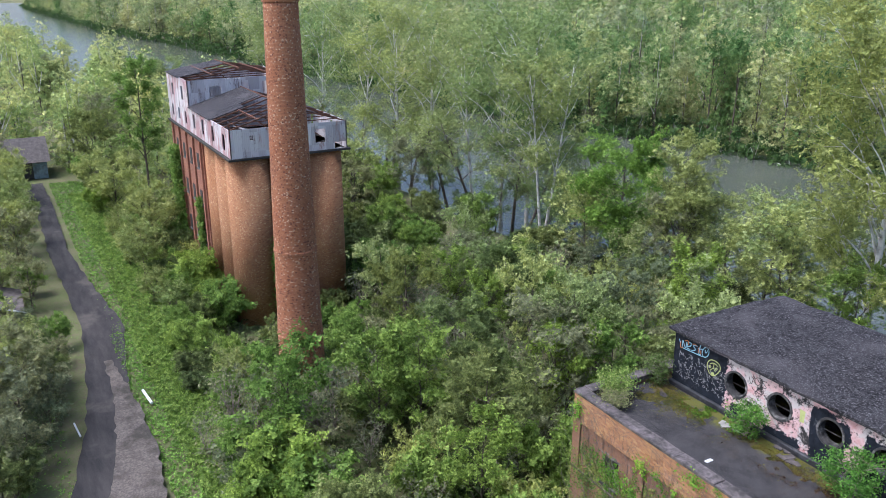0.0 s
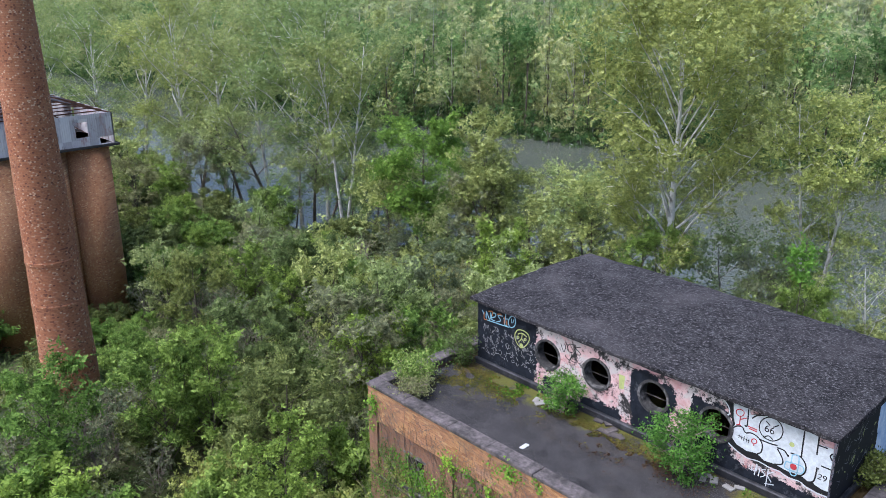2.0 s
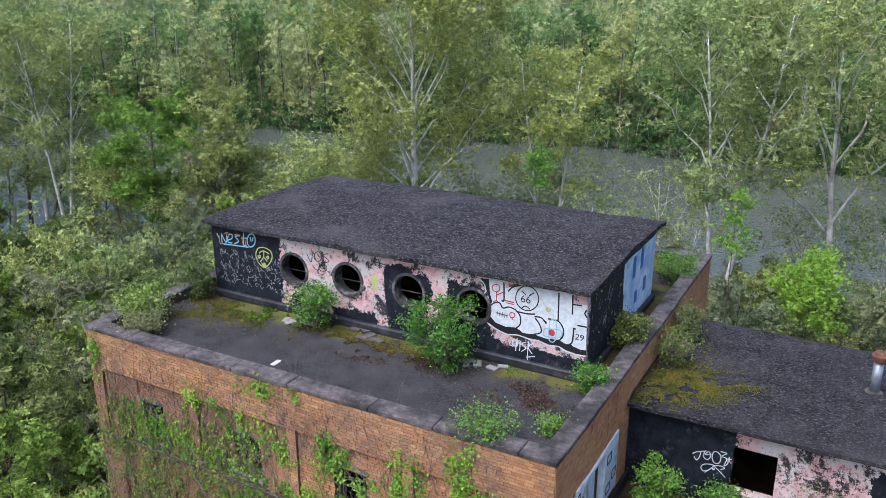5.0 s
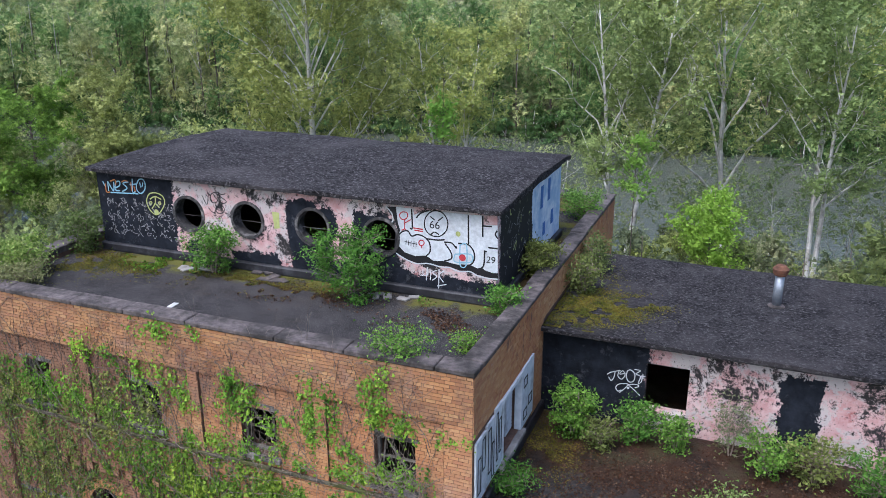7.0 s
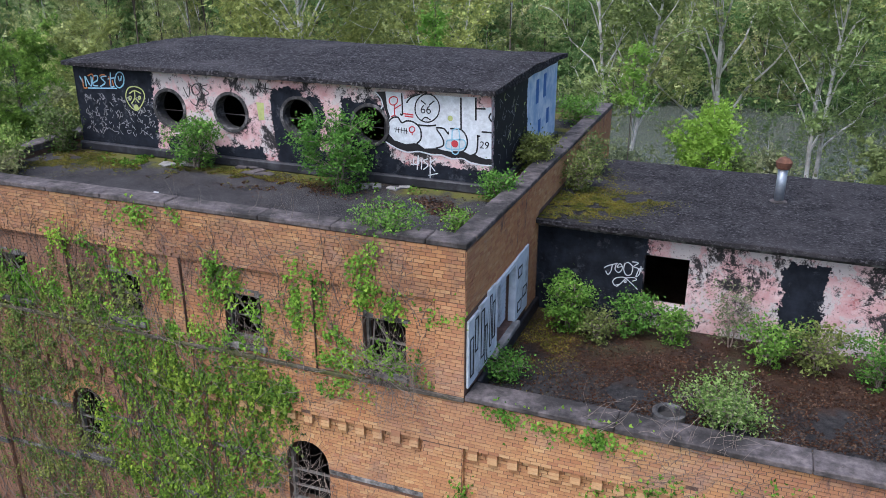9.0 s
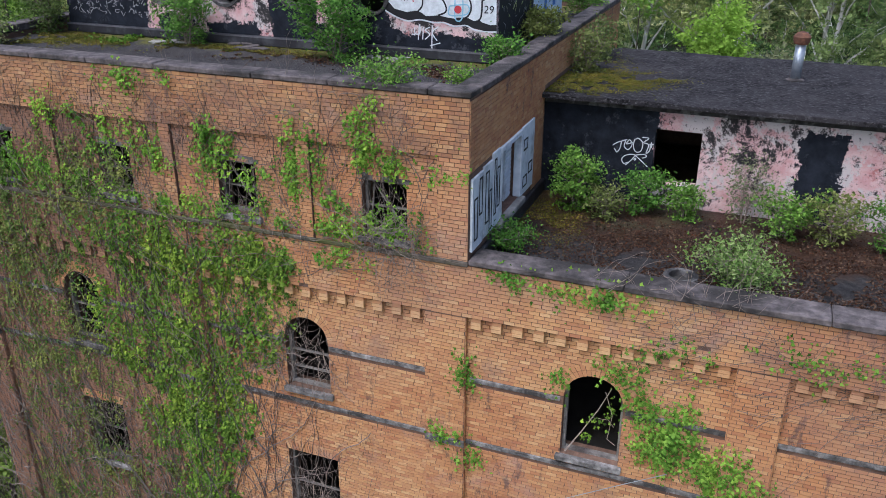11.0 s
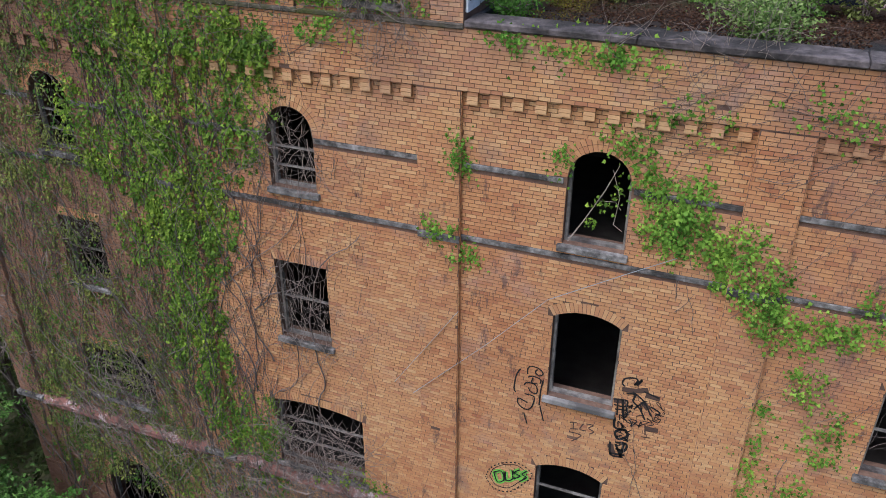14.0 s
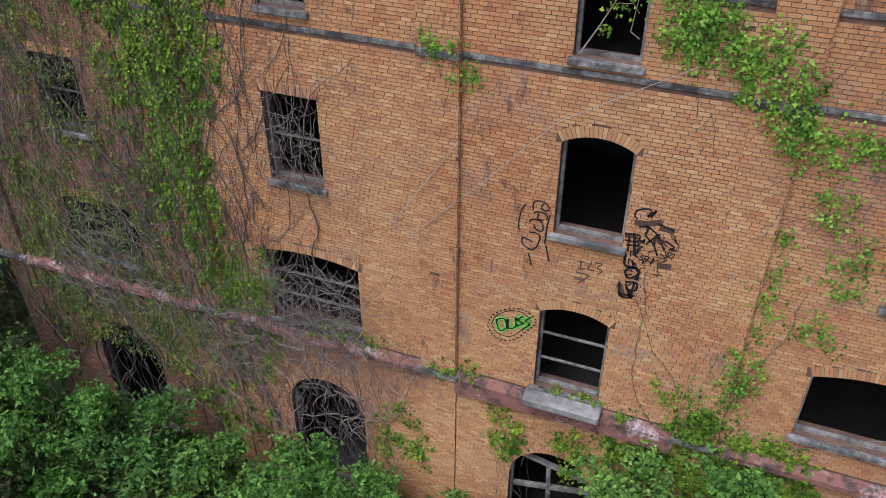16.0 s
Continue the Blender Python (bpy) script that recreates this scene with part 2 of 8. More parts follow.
def roof_felt(name, pale):
    k = Nodes(name)
    col = k.mix(k.ramp(k.noise(1.6, 9, 0.75), (0.38, 0.0), (0.66, 1.0)), (0.02, 0.019, 0.021), (0.062, 0.058, 0.061))
    col = k.mix(k.ramp(k.noise(17, 6, 0.75, co=k.stretch(0.8, 1.2, 1)), (0.53, 0.0), (0.6, 0.85)), col, (0.2 * pale, 0.19 * pale, 0.195 * pale))
    col = k.mix(k.ramp(k.noise(9, 7, 0.8), (0.52, 0.0), (0.6, 0.9)), col, (0.01, 0.009, 0.01))
    col = k.mix(k.ramp(k.noise(0.5, 5, 0.6), (0.5, 0.0), (0.66, 0.45)), col, (0.105 * pale, 0.095 * pale, 0.097 * pale))
    k.bump(k.noise(16, 8, 0.8), 1.0, 0.07)
    k.b.inputs["Specular IOR Level"].default_value = 0.08
    return k.end(col, 0.95)


def deck_tar():
    """Tarred roof deck with moss along the plinth."""
    k = Nodes("tarred_deck")
    col = k.mix(k.ramp(k.noise(1.6, 9, 0.7), (0.35, 0.0), (0.7, 1.0)), (0.016, 0.015, 0.016), (0.055, 0.051, 0.052))
    col = k.mix(k.ramp(k.noise(20, 5, 0.7), (0.54, 0.0), (0.66, 0.5)), col, (0.1, 0.094, 0.09))
    col = k.mix(k.ramp(k.noise(0.7, 7, 0.7), (0.54, 0.0), (0.66, 0.5)), col, k.mix(k.noise(12, 5), (0.03, 0.024, 0.018), (0.075, 0.06, 0.045)))
    col = k.mix(k.ramp(k.noise(38, 3, 0.8), (0.55, 0.0), (0.63, 0.8)), col, (0.17, 0.16, 0.155))
    band = k.math("MULTIPLY", k.math("SUBTRACT", k.axis(1), 18.9), 0.75, True)
    growth = k.math("MULTIPLY", k.noise(0.75, 8, 0.72), k.math("ADD", k.math("MULTIPLY", band, 0.55), 0.65))
    moss = k.mix(k.ramp(k.noise(0.5, 3), (0.45, 0.0), (0.55, 1.0)), k.mix(k.noise(18, 6), (0.05, 0.032, 0.014), (0.12, 0.085, 0.03)), k.mix(k.noise(18, 6), (0.06, 0.065, 0.014), (0.15, 0.145, 0.03)))
    col = k.mix(k.ramp(growth, (0.55, 0.0), (0.64, 0.85)), col, moss)
    k.bump(k.noise(45, 6), 0.9, 0.016)
    k.b.inputs["Specular IOR Level"].default_value = 0.1
    return k.end(col, 0.93)


ROOF = roof_felt("black_roof_felt", 1.0)
ROOF_DARK = roof_felt("dark_roof_felt", 0.72)
DECK = deck_tar()
TERRACE = Nodes("wet_leaf_mould")
k = TERRACE
col = k.mix(k.ramp(k.noise(1.1, 8, 0.7), (0.35, 0.0), (0.65, 1.0)), (0.012, 0.008, 0.006), (0.048, 0.022, 0.011))
col = k.mix(k.ramp(k.noise(14, 7, 0.75), (0.52, 0.0), (0.64, 0.5)), col, (0.07, 0.044, 0.028))
col = k.mix(k.ramp(k.noise(0.6, 6, 0.65), (0.55, 0.0), (0.66, 0.7)), col, (0.045, 0.042, 0.018))
drift = k.math("ADD", k.math("MULTIPLY", k.math("SUBTRACT", k.axis(1), 19.2), 0.35), k.noise(0.9, 7, 0.7))
tar = k.mix(k.ramp(k.noise(9, 7, 0.75), (0.4, 0.0), (0.66, 1.0)), (0.011, 0.01, 0.01), (0.048, 0.044, 0.042))
col = k.mix(k.ramp(drift, (0.42, 0.0), (0.6, 1.0)), tar, col)
k.bump(k.noise(22, 7, 0.75), 0.8, 0.03)
TERRACE = k.end(col, k.ramp(k.noise(0.8, 5), (0.42, 0.38), (0.6, 0.9)))
MOSS = leaf_material("moss_tuft", [(0.085, 0.09, 0.018), (0.13, 0.13, 0.024), (0.18, 0.165, 0.028), (0.1, 0.062, 0.022)], 0.1, patches=2.5)


def pink_plaster(name, fields):
    """Peeling pink paint over grey render, with flat black painted fields (from, to, top)."""
    k = Nodes(name)
    base = k.mix(k.ramp(k.noise(2.5, 8, 0.7), (0.35, 0.0), (0.65, 1.0)), (0.5, 0.27, 0.26), (0.68, 0.52, 0.5))
    base = k.mix(k.ramp(k.noise(1.1, 8, 0.8, dist=0.4), (0.49, 0.0), (0.54, 1.0)), base, (0.52, 0.47, 0.45))
    base = k.mix(k.ramp(k.noise(1.5, 8, 0.75), (0.61, 0.0), (0.65, 0.8)), base, (0.33, 0.09, 0.085))
    base = k.mix(k.ramp(k.noise(1.25, 10, 0.85, dist=0.3), (0.515, 0.0), (0.555, 1.0)), base, (0.035, 0.033, 0.033))
    base = k.mix(k.ramp(k.noise(7.0, 8, 0.8), (0.57, 0.0), (0.61, 0.9)), base, (0.05, 0.046, 0.046))
    x, z = k.axis(0), k.axis(2)
    wob = k.math("MULTIPLY", k.math("SUBTRACT", k.noise(1.6, 7, 0.75), 0.5), 0.9)
    xx, zz = k.math("ADD", x, wob), k.math("ADD", z, wob)
    black = k.mix(k.ramp(k.noise(4, 6), (0.3, 0.0), (0.8, 1.0)), (0.008, 0.009, 0.012), (0.026, 0.031, 0.042))
    black = k.mix(k.ramp(k.noise(3.0, 8, 0.75), (0.57, 0.0), (0.64, 0.55)), black, (0.085, 0.09, 0.1))
    col = base
    for lo, hi, top in fields:
        inside = k.math("MULTIPLY", k.math("MULTIPLY", k.math("GREATER_THAN", xx, lo), k.math("LESS_THAN", xx, hi)), k.math("LESS_THAN", zz, top))
        col = k.mix(inside, col, black)
    k.bump(k.noise(14, 8, 0.7), 0.6, 0.02)
    k.b.inputs["Specular IOR Level"].default_value = 0.1
    return k.end(col, 0.85)


def radial_bricks(name, tones, radius, width, height, mortar, broad, soot):
    """Brickwork laid in courses, each brick with a tone of its own; radius: of a round shaft, or 0 on flat walls."""
    k = Nodes(name)
    along = k.math("MULTIPLY", k.math("ARCTAN2", k.axis(1), k.axis(0)), radius) if radius else k.math("ADD", k.axis(0), k.axis(1))
    v = k.math("DIVIDE", k.axis(2), height)
    row = k.math("FLOOR", v)
    u = k.math("ADD", k.math("DIVIDE", along, width), k.math("MULTIPLY", row, 0.5))
    cell = k.n("ShaderNodeCombineXYZ", X=k.math("FLOOR", u), Y=row).outputs[0]
    one = k.t.nodes.new("ShaderNodeTexWhiteNoise")
    one.noise_dimensions = "2D"
    k.put(one.inputs["Vector"], cell)
    n = len(tones)
    col = k.ramp(one.outputs["Value"], *[(i / (n - 1), c) for i, c in enumerate(tones)])
    col = k.mix(k.ramp(k.noise(0.22, 5, 0.6), (0.42, 0.0), (0.62, 0.7)), col, k.mix(1.0, col, broad, "MULTIPLY"))
    col = k.mix(k.ramp(k.noise(0.5, 7, 0.75, co=k.stretch(1, 1, 0.5)), (0.58, 0.0), (0.7, 0.6)), col, soot)
    fu, fv = k.math("FRACT", u), k.math("FRACT", v)
    joint = k.math("MAXIMUM", k.math("LESS_THAN", fu, 0.07), k.math("LESS_THAN", fv, 0.14))
    col = k.mix(k.math("MULTIPLY", joint, 0.75), col, mortar)
    k.bump(k.math("ADD", k.math("MULTIPLY", one.outputs["Value"], 0.6), k.math("SUBTRACT", k.noise(9, 6), joint)), 0.8, 0.04)
    return k.end(col, 0.9)


def water():
    k = Nodes("river_water")
    h = k.math("ADD", k.noise(1.3, 4, 0.6, co=k.stretch(0.4, 1.6, 1)), k.math("MULTIPLY", k.noise(0.12, 3, 0.6), 1.5))
    k.bump(h, 0.45, 0.2)
    col = k.mix(k.noise(0.05, 3), (0.058, 0.066, 0.05), (0.112, 0.118, 0.098))
    k.b.inputs["Specular IOR Level"].default_value = 0.6
    return k.end(col, 0.1)


WATER = water()
VINE_MID = plain("weathered_vine_twig", (0.11, 0.085, 0.07), (0.27, 0.22, 0.185), 14.0, 0.95, 0.3)
VINE_DARK = plain("dark_vine_stem", (0.08, 0.062, 0.052), (0.22, 0.18, 0.155), 14.0, 0.95, 0.3)
RIM = plain("dark_concrete_rim", (0.02, 0.02, 0.02), (0.085, 0.08, 0.078), 6.0, 0.9, 0.5, 3.0, (0.25, 0.24, 0.23), 0.6)

# ---------------------------------------------------------------- mesh building
class Mesh:
    """Collects vertices and faces, then becomes one mesh object."""

    def __init__(self):
        self.v, self.f = [], []

    def add(self, verts, faces):
        o = len(self.v)
        self.v += [tuple(p) for p in verts]
        self.f += [tuple(o + i for i in f) for f in faces]
        return self

    def box(self, x0, x1, y0, y1, z0, z1, m=None, c=0.0):
        """A box, with edges bevelled by c."""
        if c > 0:
            bm = bmesh.new()
            bmesh.ops.create_cube(bm, size=1.0)
            for v in bm.verts:
                v.co = ((x0 + x1) / 2 + v.co.x * (x1 - x0), (y0 + y1) / 2 + v.co.y * (y1 - y0), (z0 + z1) / 2 + v.co.z * (z1 - z0))
            bmesh.ops.bevel(bm, geom=bm.edges[:], offset=c, segments=1, affect="EDGES")
            bm.verts.index_update()
            vs = [v.co.copy() for v in bm.verts]
            fs = [[v.index for v in f.verts] for f in bm.faces]
            bm.free()
        else:
            vs = [Vector((x, y, z)) for z in (z0, z1) for y in (y0, y1) for x in (x0, x1)]
            fs = [(0, 2, 3, 1), (4, 5, 7, 6), (0, 1, 5, 4), (2, 6, 7, 3), (0, 4, 6, 2), (1, 3, 7, 5)]
        if m is not None:
            vs = [m @ p for p in vs]
        return self.add(vs, fs)

    def prism(self, outline, axis, a, b):
        """A flat outline of (u, v) pushed along an axis from a to b."""
        put = {"y": lambda u, v, w: (u, w, v), "x": lambda u, v, w: (w, u, v), "z": lambda u, v, w: (u, v, w)}[axis]
        n = len(outline)
        vs = [put(u, v, a) for u, v in outline] + [put(u, v, b) for u, v in outline]
        fs = [tuple(range(n))[::-1], tuple(range(n, 2 * n))] + [(i, (i + 1) % n, n + (i + 1) % n, n + i) for i in range(n)]
        return self.add(vs, fs)

    def tube(self, pts, radii, n=6, cap=True):
        pts = [Vector(p) for p in pts]
        rings, vs, fs = [], [], []
        side = None
        for i, p in enumerate(pts):
            d = (pts[min(i + 1, len(pts) - 1)] - pts[max(i - 1, 0)])
            d = d.normalized() if d.length > 1e-9 else Vector((0, 0, 1))
            side = (side - d * side.dot(d)) if side is not None else d.orthogonal()
            side = side.normalized() if side.length > 1e-6 else d.orthogonal().normalized()
            up = d.cross(side)
            r = radii[i] if hasattr(radii, "__len__") else radii
            vs += [p + (side * math.cos(2 * math.pi * k / n) + up * math.sin(2 * math.pi * k / n)) * r for k in range(n)]
        for i in range(len(pts) - 1):
            for k in range(n):
                fs.append((i * n + k, i * n + (k + 1) % n, (i + 1) * n + (k + 1) % n, (i + 1) * n + k))
        if cap:
            fs += [tuple(range(n))[::-1], tuple(range((len(pts) - 1) * n, len(pts) * n))]
        return self.add(vs, fs)

    def lathe(self, cx, cy, profile, n=32, closed=True):
        """A turned shape from (radius, z) pairs."""
        vs = [(cx + r * math.cos(2 * math.pi * k / n), cy + r * math.sin(2 * math.pi * k / n), z) for r, z in profile for k in range(n)]
        fs = [(i * n + k, i * n + (k + 1) % n, (i + 1) * n + (k + 1) % n, (i + 1) * n + k) for i in range(len(profile) - 1) for k in range(n)]
        if closed:
            fs += [tuple(range(n))[::-1], tuple(range((len(profile) - 1) * n, len(profile) * n))]
        return self.add(vs, fs)

    def data(self, name, material, smooth=False):
        me = bpy.data.meshes.new(name)
        me.from_pydata(self.v, [], self.f)
        me.materials.append(material)
        if smooth:
            me.polygons.foreach_set("use_smooth", [True] * len(me.polygons))
        me.update()
        return me


def part(name, mesh, material, parent=None, label="", smooth=False, kind="", weld=False):
    me = mesh.data(name, material, smooth)
    if weld:
        bm = bmesh.new()
        bm.from_mesh(me)
        bmesh.ops.remove_doubles(bm, verts=bm.verts[:], dist=0.0005)
        bm.to_mesh(me)
        bm.free()
    ob = new(name, me)
    ob.parent = parent
    return tagged(ob, label=label, kind=kind)


def thing(name, label, category, group="", kind="", at=(0, 0, 0)):
    ob = new(name)
    ob.location = at
    ob.empty_display_size = 0.2
    return tagged(ob, label, category, group, kind)


def faces_object(name, verts, k, material, parent=None, kind=""):
    """k vertices a face, from an array."""
    n = len(verts) // k
    me = bpy.data.meshes.new(name)
    me.vertices.add(k * n)
    me.vertices.foreach_set("co", np.asarray(verts, np.float32).ravel())
    me.loops.add(k * n)
    me.loops.foreach_set("vertex_index", np.arange(k * n, dtype=np.int32))
    me.polygons.add(n)
    me.polygons.foreach_set("loop_start", np.arange(0, k * n, k, dtype=np.int32))
    me.polygons.foreach_set("loop_total", np.full(n, k, np.int32))
    me.materials.append(material)
    me.update(calc_edges=True)
    ob = new(name, me)
    ob.parent = parent
    return tagged(ob, kind=kind)


def quads_object(name, verts, material, parent=None, kind=""):
    return faces_object(name, verts, 4, material, parent, kind)


def arc_height(x, xc, w, spring, rise):
    """Height of an arched head at x."""
    if rise <= 0:
        return spring
    r = (w * w / 4 + rise * rise) / (2 * rise)
    dx = min(abs(x - xc), w / 2)
    return spring + math.sqrt(max(0.0, r * r - dx * dx)) - (r - rise)


def wall_band(mesh, x0, x1, y0, y1, z0, z1, openings):
    """A wall along x with openings (centre, width, bottom, crown, rise) that go through it."""
    x = x0
    for xc, w, zb, zt, rise in sorted(openings):
        a, b = xc - w / 2, xc + w / 2
        if a > x:
            mesh.box(x, a, y0, y1, z0, z1)
        if zb > z0:
            mesh.box(a, b, y0, y1, z0, zb)
        if rise > 0:
            n = 12
            head = [(a + (b - a) * i / n, arc_height(a + (b - a) * i / n, xc, w, zt - rise, rise)) for i in range(n + 1)]
            for (u0, h0), (u1, h1) in zip(head, head[1:]):
                mesh.prism([(u0, h0), (u1, h1), (u1, z1), (u0, z1)], "y", y0, y1)
        elif zt < z1:
            mesh.box(a, b, y0, y1, zt, z1)
        x = b
    if x < x1:
        mesh.box(x, x1, y0, y1, z0, z1)


BL, BH, BG = 0.2, 0.074, 0.012
brick_rng = random.Random(5)


def course(x0, x1, z, openings, ring=0.0):
    """The solid stretches of one brick course between x0 and x1."""
    spans = [(x0, x1)]
    for xc, w, zb, zt, rise in openings:
        if zb - 0.02 < z + BH * 0.5 < zt + ring:
            half = w / 2
            spring = zt - rise
            if z + BH * 0.5 > spring:
                if rise > 0.3:
                    rr = w / 2 + ring
                    d = z + BH * 0.5 - spring
                    half = math.sqrt(max(0.0, rr * rr - d * d))
                elif rise > 0:
                    r = (w * w / 4 + rise * rise) / (2 * rise)
                    d = z + BH * 0.5 - (zt - r)
                    half = min(w / 2 + 0.1, math.sqrt(max(0.0, (r + ring) ** 2 - d * d)))
                else:
                    half = w / 2 + 0.05
            a, b = xc - half, xc + half
            cut = []
            for s, e in spans:
                if e <= a or s >= b:
                    cut.append((s, e))
                else:
                    if a > s:
                        cut.append((s, a))
                    if b < e:
                        cut.append((b, e))
            spans = cut
    return spans


def lay(verts, faces, singles, u0, u1, z0, z1, put, openings=(), ring=0.0, inside=None):
    """Running-bond bricks over a wall; put(u, depth, z) gives the place; bricks of the stretch 'inside' are returned singly."""
    row = 0
    z = z0
    while z + BH * 0.6 < z1:
        top = min(z + BH - BG, z1 - 0.002)
        off = (row % 2) * BL / 2 + (row % 7) * 0.013
        for s, e in course(u0, u1, z, openings, ring):
            i0 = math.floor((s - off) / BL)
            u = i0 * BL + off
            while u < e:
                a, b = max(u, s) + BG / 2, min(u + BL, e) - BG / 2
                u += BL
                if b - a < 0.01:
                    continue
                d = 0.011 + brick_rng.uniform(-0.004, 0.006)
                if inside and b - a > BL - BG - 0.004 and inside[0] < a and b < inside[1] and inside[2] < z < inside[3]:
                    singles.append(((a + b) / 2, d, (z + top) / 2))
                    continue
                if brick_rng.random() < 0.0006:
                    d = -0.01
                k = len(verts)
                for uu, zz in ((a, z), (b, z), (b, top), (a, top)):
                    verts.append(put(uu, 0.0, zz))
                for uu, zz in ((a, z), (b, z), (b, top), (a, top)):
                    verts.append(put(uu, d, zz))
                faces += [(k + 4, k + 5, k + 6, k + 7), (k, k + 1, k + 5, k + 4), (k + 1, k + 2, k + 6, k + 5), (k + 2, k + 3, k + 7, k + 6), (k + 3, k, k + 4, k + 7)]
        z += BH
        row += 1


def brick_object(name, verts, faces, material, parent):
    m = Mesh()
    m.v, m.f = verts, faces
    return part(name, m, material, parent, kind="stuff")


# ---------------------------------------------------------------- the factory block
FY = 16.95          # front face of piers and parapets
PY = 17.05          # recessed panels
UY = 17.015         # shallow panels of the upper storey
XL, XC, XR = -20.6, -7.7, 9.0
YB = 30.3
Z_TOP = 16.72

factory = thing("factory_building", "derelict orange brick factory overgrown with ivy, windows gone", "building", kind="thing")

UPPER = [(-9.33, 0.88, 16.98, 18.03, 0.0), (-12.45, 0.86, 16.98, 18.03, 0.0), (-15.4, 0.8, 17.0, 18.03, 0.0), (-18.55, 0.8, 17.0, 18.03, 0.0)]
S3 = [(-17.05, 1.0, 13.1, 14.9, 0.5), (-11.2, 1.0, 13.2, 14.9, 0.5), (-5.3, 1.08, 13.1, 14.9, 0.54), (0.55, 1.08, 13.1, 14.9, 0.54), (6.4, 1.08, 13.1, 14.9, 0.54)]
S2 = [(-17.05, 1.2, 9.65, 11.45, 0.0), (-11.25, 1.22, 9.55, 11.5, 0.0), (-5.25, 1.27, 9.68, 11.74, 0.18), (0.35, 1.27, 9.62, 11.6, 0.16), (6.3, 1.27, 9.62, 11.6, 0.16)]
S1 = [(-16.9, 2.1, 6.15, 7.85, 0.15), (-11.15, 2.27, 5.75, 7.75, 0.12), (-5.3, 1.38, 5.75, 7.96, 0.18), (0.3, 2.5, 6.3, 8.0, 0.2), (6.4, 2.2, 6.3, 8.0, 0.2)]
S0 = [(-17.2, 2.0, 0.3, 3.9, 1.0), (-11.15, 2.05, 0.3, 4.0, 1.02), (-5.4, 1.95, 0.3, 3.75, 0.95), (0.5, 2.05, 0.3, 3.75, 1.0), (6.4, 2.05, 0.3, 3.75, 1.0)]
PIERS = [(-20.6, -19.85), (-14.4, -13.62), (-8.53, -7.73), (-3.0, -2.2), (2.9, 3.7), (8.2, 9.0)]

for z0, z1, ops in ((0.0, 5.0, S0), (5.0, 8.9, S1), (8.9, 12.8, S2), (12.8, 15.66, S3)):
    wall = Mesh()
    wall_band(wall, XL, XR, PY, PY + 0.42, z0, z1, ops)
    ob = part("storey_wall", wall, MORTAR, factory, weld=True)
    if ops is S2:
        front_wall = tagged(ob, "orange brick wall with window openings")
wall = Mesh()
wall.box(XL, XR, FY, PY + 0.42, 15.66, Z_TOP)
part("parapet_wall", wall, MORTAR, factory)
for a, b in PIERS:
    wall = Mesh()
    wall.box(a, b, FY, PY - 0.002, 5.5, 15.66)
    part("pier", wall, MORTAR, factory)

# upper storey, set flush above
up = Mesh()
wall_band(up, XL, XC, UY, PY + 0.4, Z_TOP, 18.65, UPPER)
for a, b in ((-20.6, -20.2), (-17.15, -16.88), (-14.12, -13.86), (-11.06, -10.79), (-8.28, -7.7)):
    pil = Mesh()
    pil.box(a, b, FY, UY - 0.002, Z_TOP, 18.65)
    part("pilaster", pil, MORTAR, factory)
pil = Mesh()
pil.box(XL, XC, FY, PY + 0.4, 18.65, 19.692)
part("upper_parapet_wall", pil, MORTAR, factory)
upper_wall = part("upper_front_wall", up, MORTAR, factory, "brick upper storey wall with shallow piers", weld=True)

sd = Mesh()
wall_band(sd, PY + 0.4, YB, 0.0, 0.35, Z_TOP, 19.692, [(19.3, 1.3, 16.98, 18.38, 0.0)])
sd.v = [(XC - y, x, z) for x, y, z in sd.v]
side_wall = part("upper_side_wall", sd, MORTAR, factory)
for box in ((XL, XL + 0.4, PY + 0.42, YB - 0.4, 0.0, 19.62), (XL, XC, YB - 0.4, YB, Z_TOP - 0.3, 19.62), (XL, XR, YB - 0.4, YB, 0.0, Z_TOP - 0.3), (XR - 0.4, XR, PY + 0.42, YB - 0.4, 0.0, Z_TOP - 0.3)):
    rest = Mesh()
    rest.box(*box)
    part("outer_wall", rest, MORTAR, factory)
# near-black floors and inner wall paint the rooms' shade behind the openings
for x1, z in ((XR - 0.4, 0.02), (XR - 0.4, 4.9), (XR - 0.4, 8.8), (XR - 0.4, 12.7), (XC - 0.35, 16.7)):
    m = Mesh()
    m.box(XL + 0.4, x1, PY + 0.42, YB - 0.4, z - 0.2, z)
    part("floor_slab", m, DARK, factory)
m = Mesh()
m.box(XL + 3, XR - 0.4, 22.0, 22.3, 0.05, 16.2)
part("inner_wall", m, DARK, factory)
deck = Mesh()
deck.box(XL + 0.4, XC - 0.36, PY + 0.4, YB - 0.4, 19.3, 19.5)
part("roof_deck", deck, DECK, factory, "black tarred flat roof with moss")
terrace = Mesh()
terrace.box(XC, XR - 0.4, PY + 0.42, YB - 0.4, 16.25, 16.5)
part("terrace_deck", terrace, TERRACE, factory, "tarred terrace covered in dead leaves")

# stone copings, block by block
cop_rng = random.Random(3)


